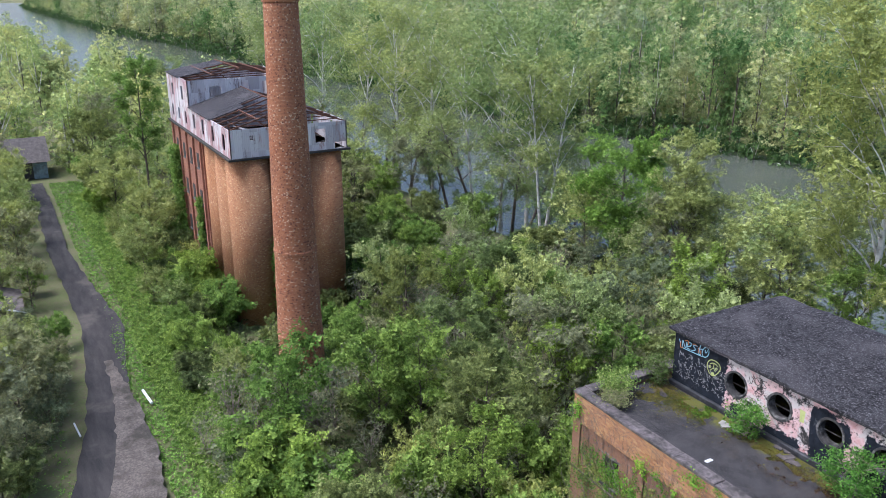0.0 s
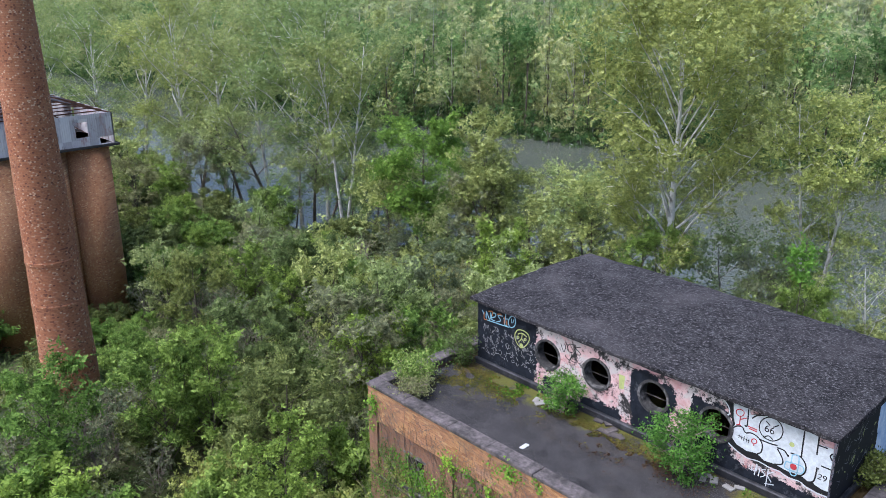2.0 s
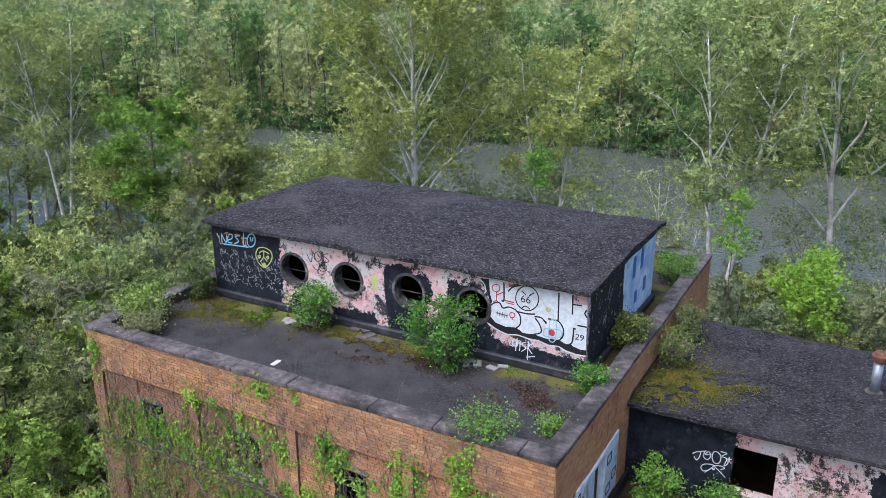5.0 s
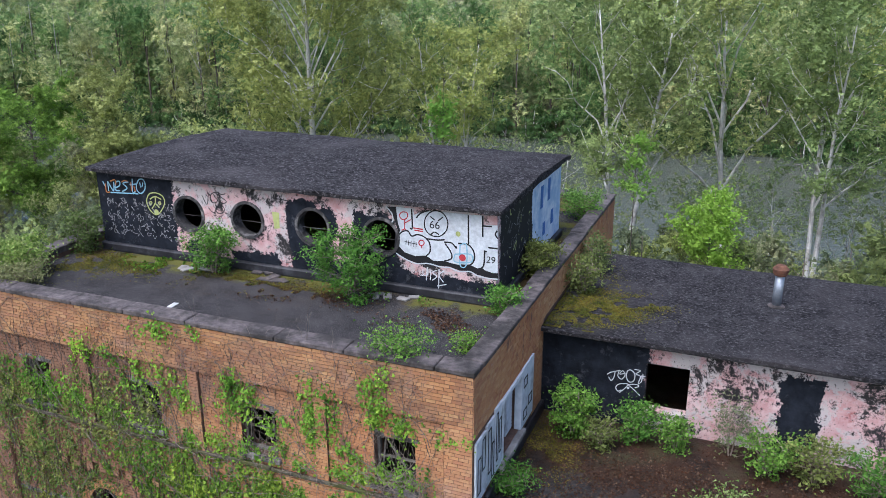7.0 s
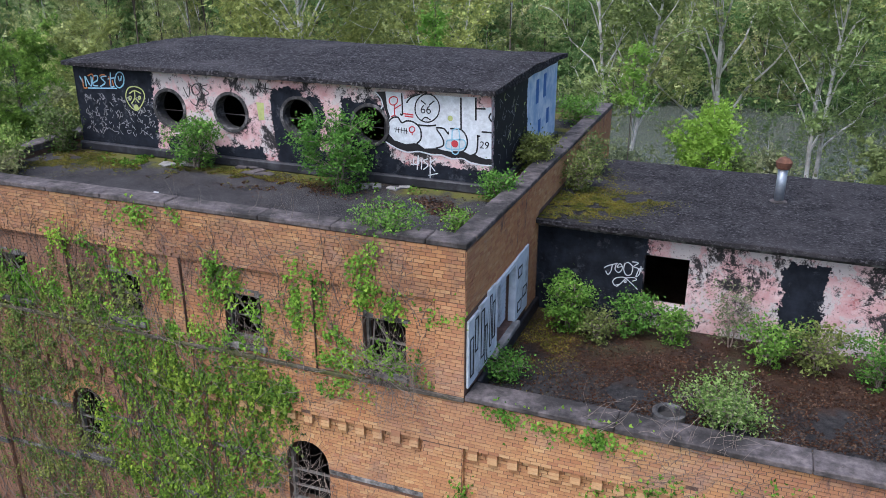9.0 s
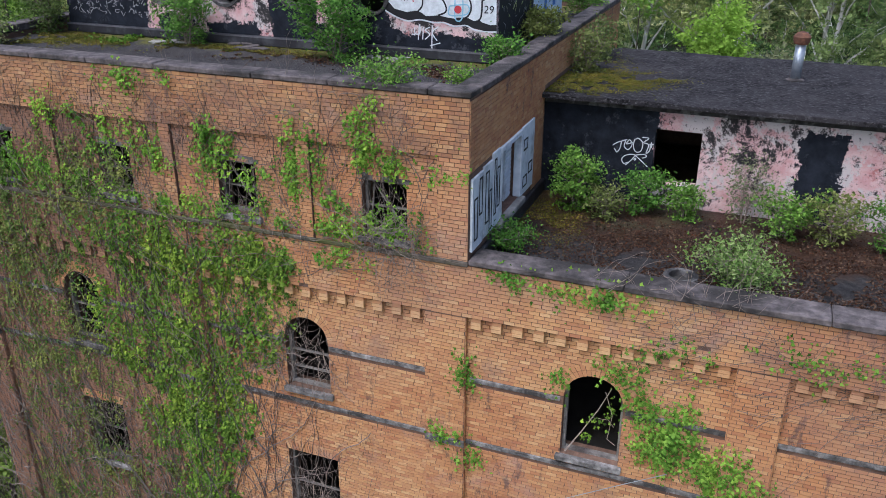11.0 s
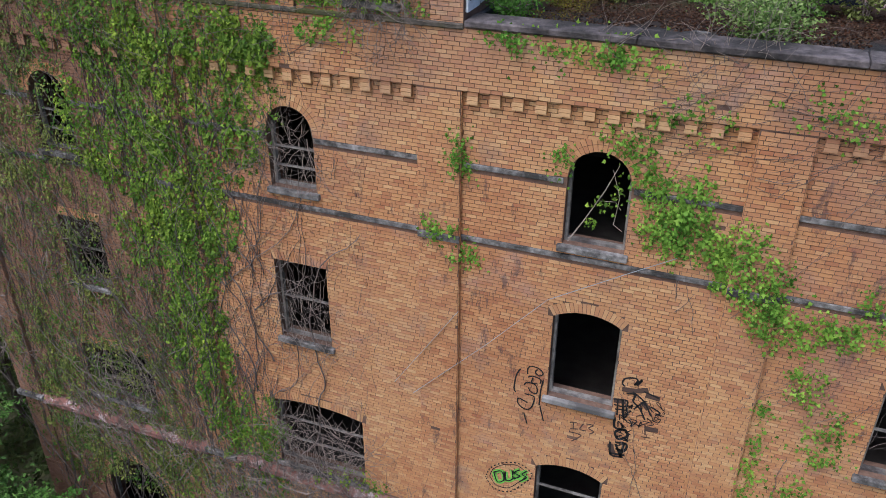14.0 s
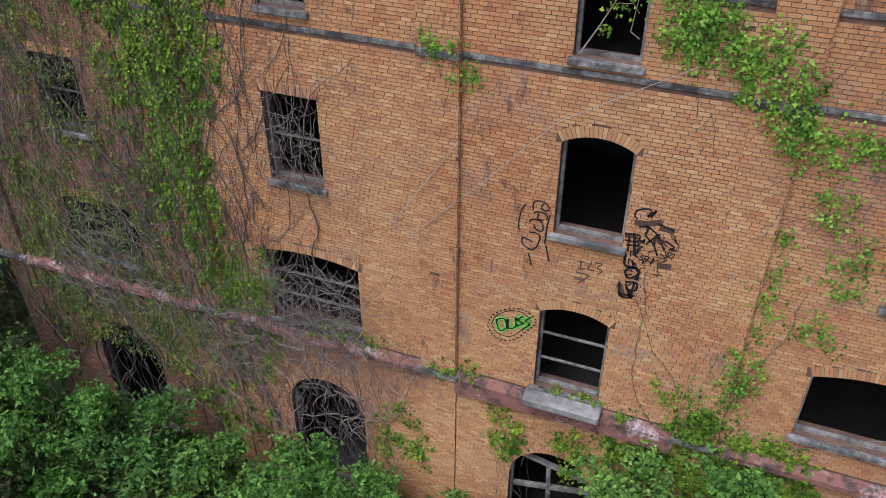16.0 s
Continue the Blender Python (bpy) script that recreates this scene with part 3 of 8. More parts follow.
def coping(name, u0, u1, along, v0, v1, z0, z1, step=1.9, material=COPING):
    u = u0
    while u < u1 - 0.05:
        e = min(u1, u + step * cop_rng.uniform(0.75, 1.2))
        if u1 - e < 0.5:
            e = u1
        dz = cop_rng.uniform(-0.012, 0.012)
        dv = cop_rng.uniform(-0.015, 0.015)
        m = Mesh()
        if along == "x":
            m.box(u + 0.006, e - 0.006, v0 + dv, v1 + dv, z0, z1 + dz, c=0.018)
        else:
            m.box(v0 + dv, v1 + dv, u + 0.006, e - 0.006, z0, z1 + dz, c=0.018)
        part(name, m, material, factory)
        u = e


coping("coping_stone", XL - 0.04, XC + 0.04, "x", FY - 0.04, FY + 0.44, 19.695, 19.8)
coping("ledge_stone", XL, XC + 0.02, "x", FY - 0.06, FY - 0.003, 16.68, 16.77, 1.4, BELT)
coping("coping_stone", FY + 0.46, YB + 0.05, "y", XC - 0.4, XC + 0.04, 19.695, 19.8)
coping("coping_stone", FY + 0.46, YB + 0.05, "y", XL - 0.06, XL + 0.42, 19.625, 19.8)
coping("coping_stone", XL + 0.45, XC - 0.42, "x", YB - 0.42, YB + 0.06, 19.625, 19.8)
coping("coping_stone", XC + 0.02, XR, "x", FY - 0.07, FY + 0.53, Z_TOP + 0.003, Z_TOP + 0.12, 3.2)
low = Mesh()
low.box(XC + 0.01, XR - 0.4, PY + 0.43, PY + 0.5, 16.5, Z_TOP)
part("parapet_back", low, CONCRETE, factory)

# bands, ledges and corbels
def stone_band(x0, x1, y, z0, z1):
    b = Mesh()
    b.box(x0, x1, y, y + 0.085, z0, z1, c=0.01)
    part("stone_band", b, STONE, factory, "grey stone string course")


for a, c in PIERS:
    stone_band(a - 0.01, c + 0.01, FY - 0.045, 12.76, 12.9)
for a, c in ((-19.85, -17.6), (-16.5, -14.4), (-13.62, -11.75), (-10.68, -8.53), (-7.73, -5.9), (-4.72, -3.0), (-2.2, 0.0), (1.1, 2.9)):
    stone_band(a, c, PY - 0.03, 14.24, 14.34)
for a, c in ((-19.85, -14.4), (-13.62, -8.53), (-7.73, -3.0), (-2.2, 2.9), (3.7, 8.2)):
    stone_band(a, c, PY - 0.03, 12.8, 12.9)

for a, c in ((-19.85, -14.4), (-13.62, -8.53), (-7.73, -3.0), (-2.2, 2.9), (3.7, 8.2)):
    n = int((c - a) / 0.37)
    for i in range(n):
        u = a + 0.2 + (c - a - 0.4) * i / (n - 1)
        m = Mesh()
        for i3 in range(3):
            m.box(u - 0.095 + 0.004 * i3, u + 0.095, FY + 0.004 + 0.003 * i3, PY, 15.44 + i3 * 0.0725, 15.44 + i3 * 0.0725 + 0.066)
        part("corbel", m, BRICK, factory)

LEDGE = Nodes("peeling_pink_ledge")
k = LEDGE
col = k.mix(k.noise(6, 5), (0.17, 0.075, 0.06), (0.31, 0.15, 0.115))
col = k.mix(k.ramp(k.noise(1.5, 9, 0.8), (0.53, 0.0), (0.6, 0.85)), col, (0.5, 0.42, 0.41))
col = k.mix(k.ramp(k.noise(2.2, 8, 0.75), (0.48, 0.0), (0.58, 0.9)), col, (0.065, 0.05, 0.042))
k.bump(k.noise(12, 8), 0.8, 0.03)
LEDGE = k.end(col, 0.9)
for a, c in ((-19.85, -14.4), (-13.62, -8.53), (-7.73, -3.0), (-2.2, 2.9), (3.7, 8.2)):
    b = Mesh()
    low = 5.0 if a == -7.73 else 5.27
    b.prism([(FY - 0.06, low), (PY + 0.1, low), (PY + 0.1, 5.62), (FY + 0.04, 5.54), (FY - 0.06, 5.4)], "x", a, c)
    part("painted_ledge", b, LEDGE, factory, "red brick ledge with peeling whitewash")
for a, c in PIERS:
    b = Mesh()
    b.box(a - 0.08, c + 0.08, FY - 0.1, FY + 0.1, 5.35, 5.5, c=0.02)
    part("pier_cap", b, STONE, factory)
    b = Mesh()
    b.box(a, c, PY - 0.03, PY, 0.0, 5.35)
    part("pier_base", b, MORTAR, factory)

b = Mesh()
b.box(-6.12, -4.5, FY - 0.34, PY + 0.05, 5.5, 5.7, c=0.03)
part("ledge_slab", b, CONCRETE, factory, "broad grey concrete slab under a window")

# laid bricks of the front, upper front and side
vf, ff, single = [], [], []
put_panel = lambda u, d, z: (u, PY - d, z)
put_face = lambda u, d, z: (u, FY - d, z)
NEAR = (-4.5, -3.05, 8.2, 11.9)
pan = [(PIERS[i][1], PIERS[i + 1][0]) for i in range(len(PIERS) - 1)]
for a, c in pan[:4]:
    for z0, z1, ops in ((0.0, 4.99 if (a, c) == pan[2] else 5.26, S0), (5.63, 12.77, S1 + S2), (12.91, 14.21, S3), (14.35, 15.655, S3)):
        lay(vf, ff, single, a, c, z0, z1, put_panel, ops, 0.225, NEAR if (a, c) == pan[2] else None)
for a, c in PIERS[:5]:
    lay(vf, ff, single, a, c, 5.52, 12.75, put_face)
    lay(vf, ff, single, a, c, 12.91, 15.66, put_face)
    for x, s in ((a, -1), (c, 1)):
        lay(vf, ff, single, FY, PY - 0.004, 5.52, 15.66, lambda u, d, z, x=x, s=s: (x + s * d, u, z))
for a, c in PIERS[:5]:
    lay(vf, ff, single, a, c, 0.0, 5.34, lambda u, d, z: (u, PY - 0.03 - d, z))
lay(vf, ff, single, XL, XR - 2, 15.67, Z_TOP - 0.002, put_face)
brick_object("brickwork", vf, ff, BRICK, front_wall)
one = Mesh()
hb, hh = (BL - BG) / 2, (BH - BG) / 2
one.add([(x, y, z) for y in (0.0, 0.006) for x, z in ((-hb, -hh), (hb, -hh), (hb, hh), (-hb, hh))][4:] + [(x, -0.006, z) for x, z in ((-hb + 0.003, -hh + 0.003), (hb - 0.003, -hh + 0.003), (hb - 0.003, hh - 0.003), (-hb + 0.003, hh - 0.003))],
        [(4, 5, 6, 7), (0, 1, 5, 4), (1, 2, 6, 5), (2, 3, 7, 6), (3, 0, 4, 7)])
one = one.data("brick", BRICK_SINGLE)
for u, d, z in single:
    ob = new("brick", one)
    ob.parent = front_wall
    ob.location = (u, PY - d + 0.005, z)
vu, fu = [], []
lay(vu, fu, [], XL, XC, Z_TOP + 0.01, 18.63, lambda u, d, z: (u, UY - d, z), UPPER + [(-20.4, 0.4, 0, 30, 0), (-17.02, 0.27, 0, 30, 0), (-13.99, 0.27, 0, 30, 0), (-10.93, 0.27, 0, 30, 0), (-8.0, 0.6, 0, 30, 0)])
for a, c in ((-20.6, -20.2), (-17.15, -16.88), (-14.12, -13.86), (-11.06, -10.79), (-8.28, -7.7)):
    lay(vu, fu, [], a, c, Z_TOP + 0.01, 18.66, put_face)
brick_object("brickwork", vu, fu, BRICK, upper_wall)
vu, fu = [], []
lay(vu, fu, [], XL, XC, 18.66, 19.69, put_face)
brick_object("parapet_brickwork", vu, fu, BRICK_DIRTY, upper_wall)
vu, fu = [], []
lay(vu, fu, [], FY, YB, Z_TOP + 0.05, 19.69, lambda u, d, z: (XC + d, u, z), [(18.95, 4.0, 16.7, 18.42, 0.0), (24.5, 5.5, 16.0, 18.9, 0.0)])
brick_object("brickwork", vu, fu, BRICK, side_wall)

# window openings
def arch_ring(ops, depth, ring, parent, y):
    """Single bricks set on end over an opening."""
    xc, w, zb, zt, rise = ops

    def stand(outline):
        m = Mesh()
        m.prism(outline, "y", y - depth, y)
        part("arch_brick", m, BRICK_SINGLE, parent)

    if rise <= 0:
        n = int(w / 0.07)
        for i in range(n):
            u = xc - w / 2 + w * (i + 0.5) / n
            lean = (u - xc) * 0.25
            stand([(u - 0.031, zt), (u + 0.031, zt), (u + 0.033 + lean * 0.5, zt + ring), (u - 0.033 + lean * 0.5, zt + ring)])
        return
    r = (w * w / 4 + rise * rise) / (2 * rise)
    cz = zt - r
    half = math.asin(min(1.0, w / 2 / r))
    rows = 2 if rise > 0.3 else 1
    for j in range(rows):
        r0, r1 = r + ring * j / rows, r + ring * (j + 1) / rows - 0.008
        n = max(6, int(2 * half * r / 0.07))
        for i in range(n):
            a0 = -half + 2 * half * (i + 0.06) / n
            a1 = -half + 2 * half * (i + 0.94) / n
            stand([(xc + r0 * math.sin(a0), cz + r0 * math.cos(a0)), (xc + r0 * math.sin(a1), cz + r0 * math.cos(a1)),
                     (xc + r1 * math.sin(a1), cz + r1 * math.cos(a1)), (xc + r1 * math.sin(a0), cz + r1 * math.cos(a0))])


def window(ops, y, sash=True, sill=STONE, lintel=False, bars=1, broken=False):
    """A wooden frame with sill and arch; sashes where any are left."""
    xc, w, zb, zt, rise = ops
    f = Mesh()
    t = 0.055
    yy = y + 0.14
    f.box(xc - w / 2, xc - w / 2 + t, yy, yy + 0.1, zb, zt - rise * 0.8)
    f.box(xc + w / 2 - t, xc + w / 2, yy, yy + 0.1, zb, zt - rise * 0.8)
    f.box(xc - w / 2 + t, xc + w / 2 - t, yy, yy + 0.1, zb, zb + t)
    if rise <= 0:
        f.box(xc - w / 2 + t, xc + w / 2 - t, yy, yy + 0.1, zt - t, zt)
    win = part("window", f, WOOD, factory, "weathered grey wooden window frame without glass")
    if sash:
        for i in range(bars):
            z = zb + (zt - rise - zb) * (i + 1) / (bars + 1)
            b = Mesh()
            b.box(xc - w / 2 + t, xc + w / 2 - t, yy + 0.02, yy + 0.07, z - 0.018, z + 0.018)
            part("glazing_bar", b, WOOD, win)
    if broken:
        for ends, thick in (([(xc - w * 0.32, yy + 0.05, zt - 0.08), (xc + w * 0.28, yy - 0.04, zb + (zt - zb) * 0.3)], 0.022),
                            ([(xc - w * 0.3, yy + 0.03, zt - 0.1), (xc - w * 0.36, yy + 0.0, zb + 0.3)], 0.02)):
            b = Mesh()
            b.tube(ends, thick, 4)
            part("broken_bar", b, WOOD, win, "broken wooden sash bar")
    s = Mesh()
    s.box(xc - w / 2 - 0.08, xc + w / 2 + 0.08, y - 0.1, y + 0.3, zb - 0.13, zb - 0.003, c=0.015)
    part("sill", s, sill, win)
    if lintel:
        s = Mesh()
        s.box(xc - w / 2 - 0.1, xc + w / 2 + 0.1, y - 0.012, y + 0.2, zt + 0.002, zt + 0.16, c=0.01)
        part("lintel", s, sill, win)
    else:
        arch_ring(ops, 0.012, 0.26 if rise > 0.3 else 0.22, win, y)
    return win


for i, o in enumerate(UPPER):
    window(o, UY, lintel=True, broken=True)
for i, o in enumerate(S3):
    window(o, PY, sash=i < 2, bars=2)
for i, o in enumerate(S2):
    window(o, PY, sash=i != 2, sill=CONCRETE if i == 2 else STONE)
for i, o in enumerate(S1):
    window(o, PY, sash=i != 3, bars=2)
for i, o in enumerate(S0):
    window(o, PY, sash=False)
for x0, z0, x1, z1 in ((-6.35, 3.35, -4.6, 2.9), (-5.5, 3.1, -5.35, 0.1), (-6.3, 2.2, -4.5, 2.55)):
    m = Mesh()
    m.tube([(x0, PY + 0.2, z0), (x1, PY + 0.26, z1)], 0.07, 4)
    part("fallen_timber", m, WOOD, factory, "grey timber wedged across the archway")

# ---------------------------------------------------------------- rooftop penthouse
PX0, PX1, PFY, PBY = -19.7, -8.55, 20.75, 26.4
pent = thing("rooftop_penthouse", "low flat-roofed penthouse with four round windows and graffiti", "building")
PENT_FRONT = pink_plaster("penthouse_front_paint", [(-30, -17.2, 30), (-13.85, -12.6, 21.4), (-12.1, -10.9, 21.35), (-15.6, -14.2, 20.0), (-16.9, -16.0, 20.05), (-12.7, -12.0, 20.1), (-10.9, -8.0, 20.0)])
CIRC = [(-16.8, 20.76), (-15.02, 20.79), (-13.17, 20.82), (-11.36, 20.78)]
RC = 0.44
m = Mesh()
x = PX0
for cx, cz in CIRC:
    a, c = cx - RC, cx + RC
    m.box(x, a, PFY, PFY + 0.28, 19.5, 21.66)
    n = 16
    for i in range(n):
        u0, u1 = a + (c - a) * i / n, a + (c - a) * (i + 1) / n
        h0, h1 = math.sqrt(max(0, RC * RC - (u0 - cx) ** 2)), math.sqrt(max(0, RC * RC - (u1 - cx) ** 2))
        m.prism([(u0, 19.5), (u1, 19.5), (u1, cz - h1), (u0, cz - h0)], "y", PFY, PFY + 0.28)
        m.prism([(u0, cz + h0), (u1, cz + h1), (u1, 21.66), (u0, 21.66)], "y", PFY, PFY + 0.28)
    x = c
m.box(x, PX1, PFY, PFY + 0.28, 19.5, 21.66)
part("front_wall", m, PENT_FRONT, pent, "peeling pink and black painted wall", weld=True)
# dark ring covers the rim and the pink reveal of each opening
for cx, cz in CIRC:
    r = Mesh()
    n = 28
    prof = [(RC - 0.025, 0.3), (RC - 0.025, -0.03), (RC + 0.045, -0.03), (RC + 0.045, 0.01)]
    vs = [(cx + q * math.cos(2 * math.pi * k / n), PFY + d, cz + q * math.sin(2 * math.pi * k / n)) for q, d in prof for k in range(n)]
    fs = [(i * n + k, i * n + (k + 1) % n, (i + 1) * n + (k + 1) % n, (i + 1) * n + k) for i in range(3) for k in range(n)]
    r.add(vs, fs)
    ring = part("round_window", r, RIM, pent, "round window opening with a cast concrete rim")
    g = Mesh()
    g.box(cx - 0.43, cx + 0.43, PFY + 0.2, PFY + 0.22, cz - 0.1, cz - 0.085)
    part("glazing_bar", g, RIM, ring)
BLUE_END = Nodes("penthouse_end_paint")
yy = BLUE_END.math("ADD", BLUE_END.axis(1), BLUE_END.math("MULTIPLY", BLUE_END.noise(1.2, 5), 0.7))
blue = BLUE_END.mix(BLUE_END.ramp(BLUE_END.noise(2.4, 6), (0.4, 0.0), (0.6, 1.0)), (0.34, 0.48, 0.66), (0.64, 0.72, 0.8))
dark_end = BLUE_END.mix(BLUE_END.ramp(BLUE_END.noise(3.5, 7, 0.7), (0.6, 0.0), (0.66, 0.7)), (0.014, 0.014, 0.016), (0.3, 0.3, 0.22))
BLUE_END = BLUE_END.end(BLUE_END.mix(BLUE_END.math("GREATER_THAN", yy, 23.9), dark_end, blue), 0.75)
m = Mesh()
m.box(PX1 - 0.25, PX1, PFY + 0.28, PBY, 19.5, 21.66)
part("end_wall", m, BLUE_END, pent, "end wall painted black and pale blue")
m = Mesh()
m.box(PX0, PX0 + 0.25, PFY + 0.28, PBY, 19.5, 21.66)
part("side_wall", m, BLACK_PAINT, pent)
m = Mesh()
m.box(PX0 + 0.25, PX1 - 0.25, PBY - 0.25, PBY, 19.5, 21.66)
part("rear_wall", m, BLACK_PAINT, pent)
m = Mesh()
m.box(PX0 - 0.02, PX1 + 0.02, PFY - 0.14, PFY - 0.002, 19.5, 19.72, c=0.03)
m.box(PX1 + 0.002, PX1 + 0.12, PFY - 0.1, PBY, 19.5, 19.7, c=0.03)
part("plinth", m, BLACK_PAINT, pent)
m = Mesh()
nx, ny = 36, 18
rx0, rx1, ry0, ry1 = PX0 - 0.18, PX1 + 0.16, PFY - 0.2, PBY + 0.3
rr = random.Random(8)
vs, fs = [], []
for j in range(ny + 1):
    for i in range(nx + 1):
        e = 0.035 if i in (0, nx) or j in (0, ny) else 0.0
        vs.append((rx0 + (rx1 - rx0) * i / nx + rr.uniform(-e, e), ry0 + (ry1 - ry0) * j / ny + rr.uniform(-e, e), 21.76 + 0.035 * noise.noise((i * 0.3, j * 0.3, 4)) + 0.1 * math.sin(math.pi * j / ny)))
for j in range(ny):
    for i in range(nx):
        a = j * (nx + 1) + i
        fs.append((a, a + 1, a + nx + 2, a + nx + 1))
k = len(vs)
loop = [i for i in range(nx + 1)] + [j * (nx + 1) + nx for j in range(1, ny + 1)] + [ny * (nx + 1) + i for i in range(nx - 1, -1, -1)] + [j * (nx + 1) for j in range(ny - 1, 0, -1)]
vs += [(vs[i][0], vs[i][1], 21.668 + rr.uniform(-0.022, 0.0)) for i in loop]
for i in range(len(loop)):
    j = (i + 1) % len(loop)
    fs.append((loop[j], loop[i], k + i, k + j))
fs.append(tuple(range(k + len(loop) - 1, k - 1, -1)))
m.add(vs, fs)
part("roof", m, ROOF, pent, "weathered black felt roof with ragged eaves")

# ---------------------------------------------------------------- annex beside the terrace
annex = thing("annex_building", "single-storey annex with peeling pink and black wall", "building")
ANNEX_FRONT = pink_plaster("annex_front_paint", [(-30, -5.25, 30), (-2.45, -1.6, 18.4), (0.2, 0.9, 30)])
AY, AB, AZ = 21.85, 27.0, 18.66
m = Mesh()
wall_band(m, XC, XR - 0.4, AY, AY + 0.3, 16.5, AZ, [(-4.8, 0.95, 16.98, 18.17, 0.0)])
part("front_wall", m, ANNEX_FRONT, annex, "peeling pink and black painted render", weld=True)
m = Mesh()
m.box(XC, XR - 0.4, AB - 0.3, AB, 16.5, AZ)
part("rear_wall", m, MORTAR, annex)
m = Mesh()
m.box(XR - 0.7, XR - 0.4, AY + 0.3, AB - 0.3, 16.5, AZ)
part("end_wall", m, MORTAR, annex)
m = Mesh()
m.box(XC + 0.02, XR - 0.3, AY - 0.05, AY - 0.003, 18.55, AZ, c=0.01)
part("beam", m, RIM, annex, "cracked concrete beam under the eaves")
m = Mesh()
nx, ny = 40, 14
vs, fs = [], []
rx0, rx1, ry0, ry1 = XC + 0.01, XR - 0.2, AY - 0.33, AB + 0.25
for j in range(ny + 1):
    for i in range(nx + 1):
        vs.append((rx0 + (rx1 - rx0) * i / nx, ry0 + (ry1 - ry0) * j / ny + (rr.uniform(-0.03, 0.03) if j == 0 else 0), 18.8 + 0.03 * noise.noise((i * 0.3, j * 0.3, 9)) + 0.02 * j / ny))
for j in range(ny):
    for i in range(nx):
        a = j * (nx + 1) + i
        fs.append((a, a + 1, a + nx + 2, a + nx + 1))
k = len(vs)
loop = [i for i in range(nx + 1)] + [j * (nx + 1) + nx for j in range(1, ny + 1)] + [ny * (nx + 1) + i for i in range(nx - 1, -1, -1)] + [j * (nx + 1) for j in range(ny - 1, 0, -1)]
vs += [(vs[i][0], vs[i][1], AZ + 0.04) for i in loop]
for i in range(len(loop)):
    j = (i + 1) % len(loop)
    fs.append((loop[j], loop[i], k + i, k + j))
fs.append(tuple(range(k + len(loop) - 1, k - 1, -1)))
m.add(vs, fs)
part("roof", m, ROOF_DARK, annex, "black felt roof with moss at one end")
pipe = thing("vent_pipe", "galvanised vent pipe with rusty cap on the felt roof", "vent pipe", at=(-2.66, 24.85, 18.8))
m = Mesh()
m.lathe(0, 0, [(0.11, 0.0), (0.11, 0.86)], 20)
part("shaft", m, GALV, pipe, smooth=True)
m = Mesh()
m.lathe(0, 0, [(0.2, 0.0), (0.2, 0.02), (0.13, 0.05)], 20)
part("flange", m, COPING, pipe)
m = Mesh()
m.lathe(0, 0, [(0.15, 0.82), (0.17, 0.86), (0.19, 0.98), (0.12, 1.06), (0.03, 1.1)], 20)
part("cap", m, RUST, pipe, "rusty cap")

# ---------------------------------------------------------------- chimney
CHIM = radial_bricks("speckled_chimney_brick", [(0.16, 0.065, 0.045), (0.4, 0.175, 0.09), (0.46, 0.215, 0.11), (0.36, 0.145, 0.075), (0.44, 0.2, 0.1), (0.4, 0.165, 0.085), (0.38, 0.155, 0.08), (0.66, 0.46, 0.3)], 1.7, 0.14, 0.1, (0.22, 0.1, 0.065), (0.8, 0.66, 0.6), (0.15, 0.065, 0.048))
chimney = thing("chimney_stack", "tall round red brick chimney with speckled patched brickwork", "chimney", at=(-60.3, 20.1, 0))
rc = random.Random(2)
m = Mesh()
prof = []
for i in range(81):
    z = 31.9 * i / 80
    r = 1.96 - 0.0215 * z + rc.uniform(-0.012, 0.012)
    prof.append((r, z))
m.lathe(0, 0, prof, 48)
shaft = part("shaft", m, CHIM, chimney, smooth=True)
for z, d in ((12.9, 0.05), (9.8, 0.03), (5.6, 0.04)):
    m = Mesh()
    r = 1.96 - 0.0215 * z
    m.lathe(0, 0, [(r - 0.05, z - 0.15), (r + d, z - 0.12), (r + d, z + 0.12), (r - 0.05, z + 0.16)], 48)
    part("brick_band", m, CHIM, chimney)
m = Mesh()
m.lathe(0, 0, [(1.25, 31.88), (1.36, 31.95), (1.42, 32.3), (1.5, 32.6), (1.5, 33.4), (1.3, 33.5), (0.9, 33.5), (0.9, 31.9)], 48)
part("cap_course", m, CHIM, chimney, "corbelled brick cap")

# ---------------------------------------------------------------- silo house
SILO = radial_bricks("ochre_silo_brick", [(0.28, 0.125, 0.07), (0.42, 0.215, 0.105), (0.47, 0.25, 0.12), (0.38, 0.18, 0.09), (0.45, 0.235, 0.115), (0.41, 0.2, 0.1), (0.6, 0.4, 0.22)], 0, 0.15, 0.1, (0.24, 0.12, 0.07), (0.84, 0.7, 0.62), (0.2, 0.1, 0.065))
SILO_RED = radial_bricks("red_silo_block_brick", [(0.28, 0.12, 0.085), (0.42, 0.2, 0.13), (0.36, 0.16, 0.105), (0.5, 0.27, 0.17)], 0, 0.15, 0.1, (0.2, 0.1, 0.08), (0.8, 0.65, 0.6), (0.14, 0.07, 0.06))


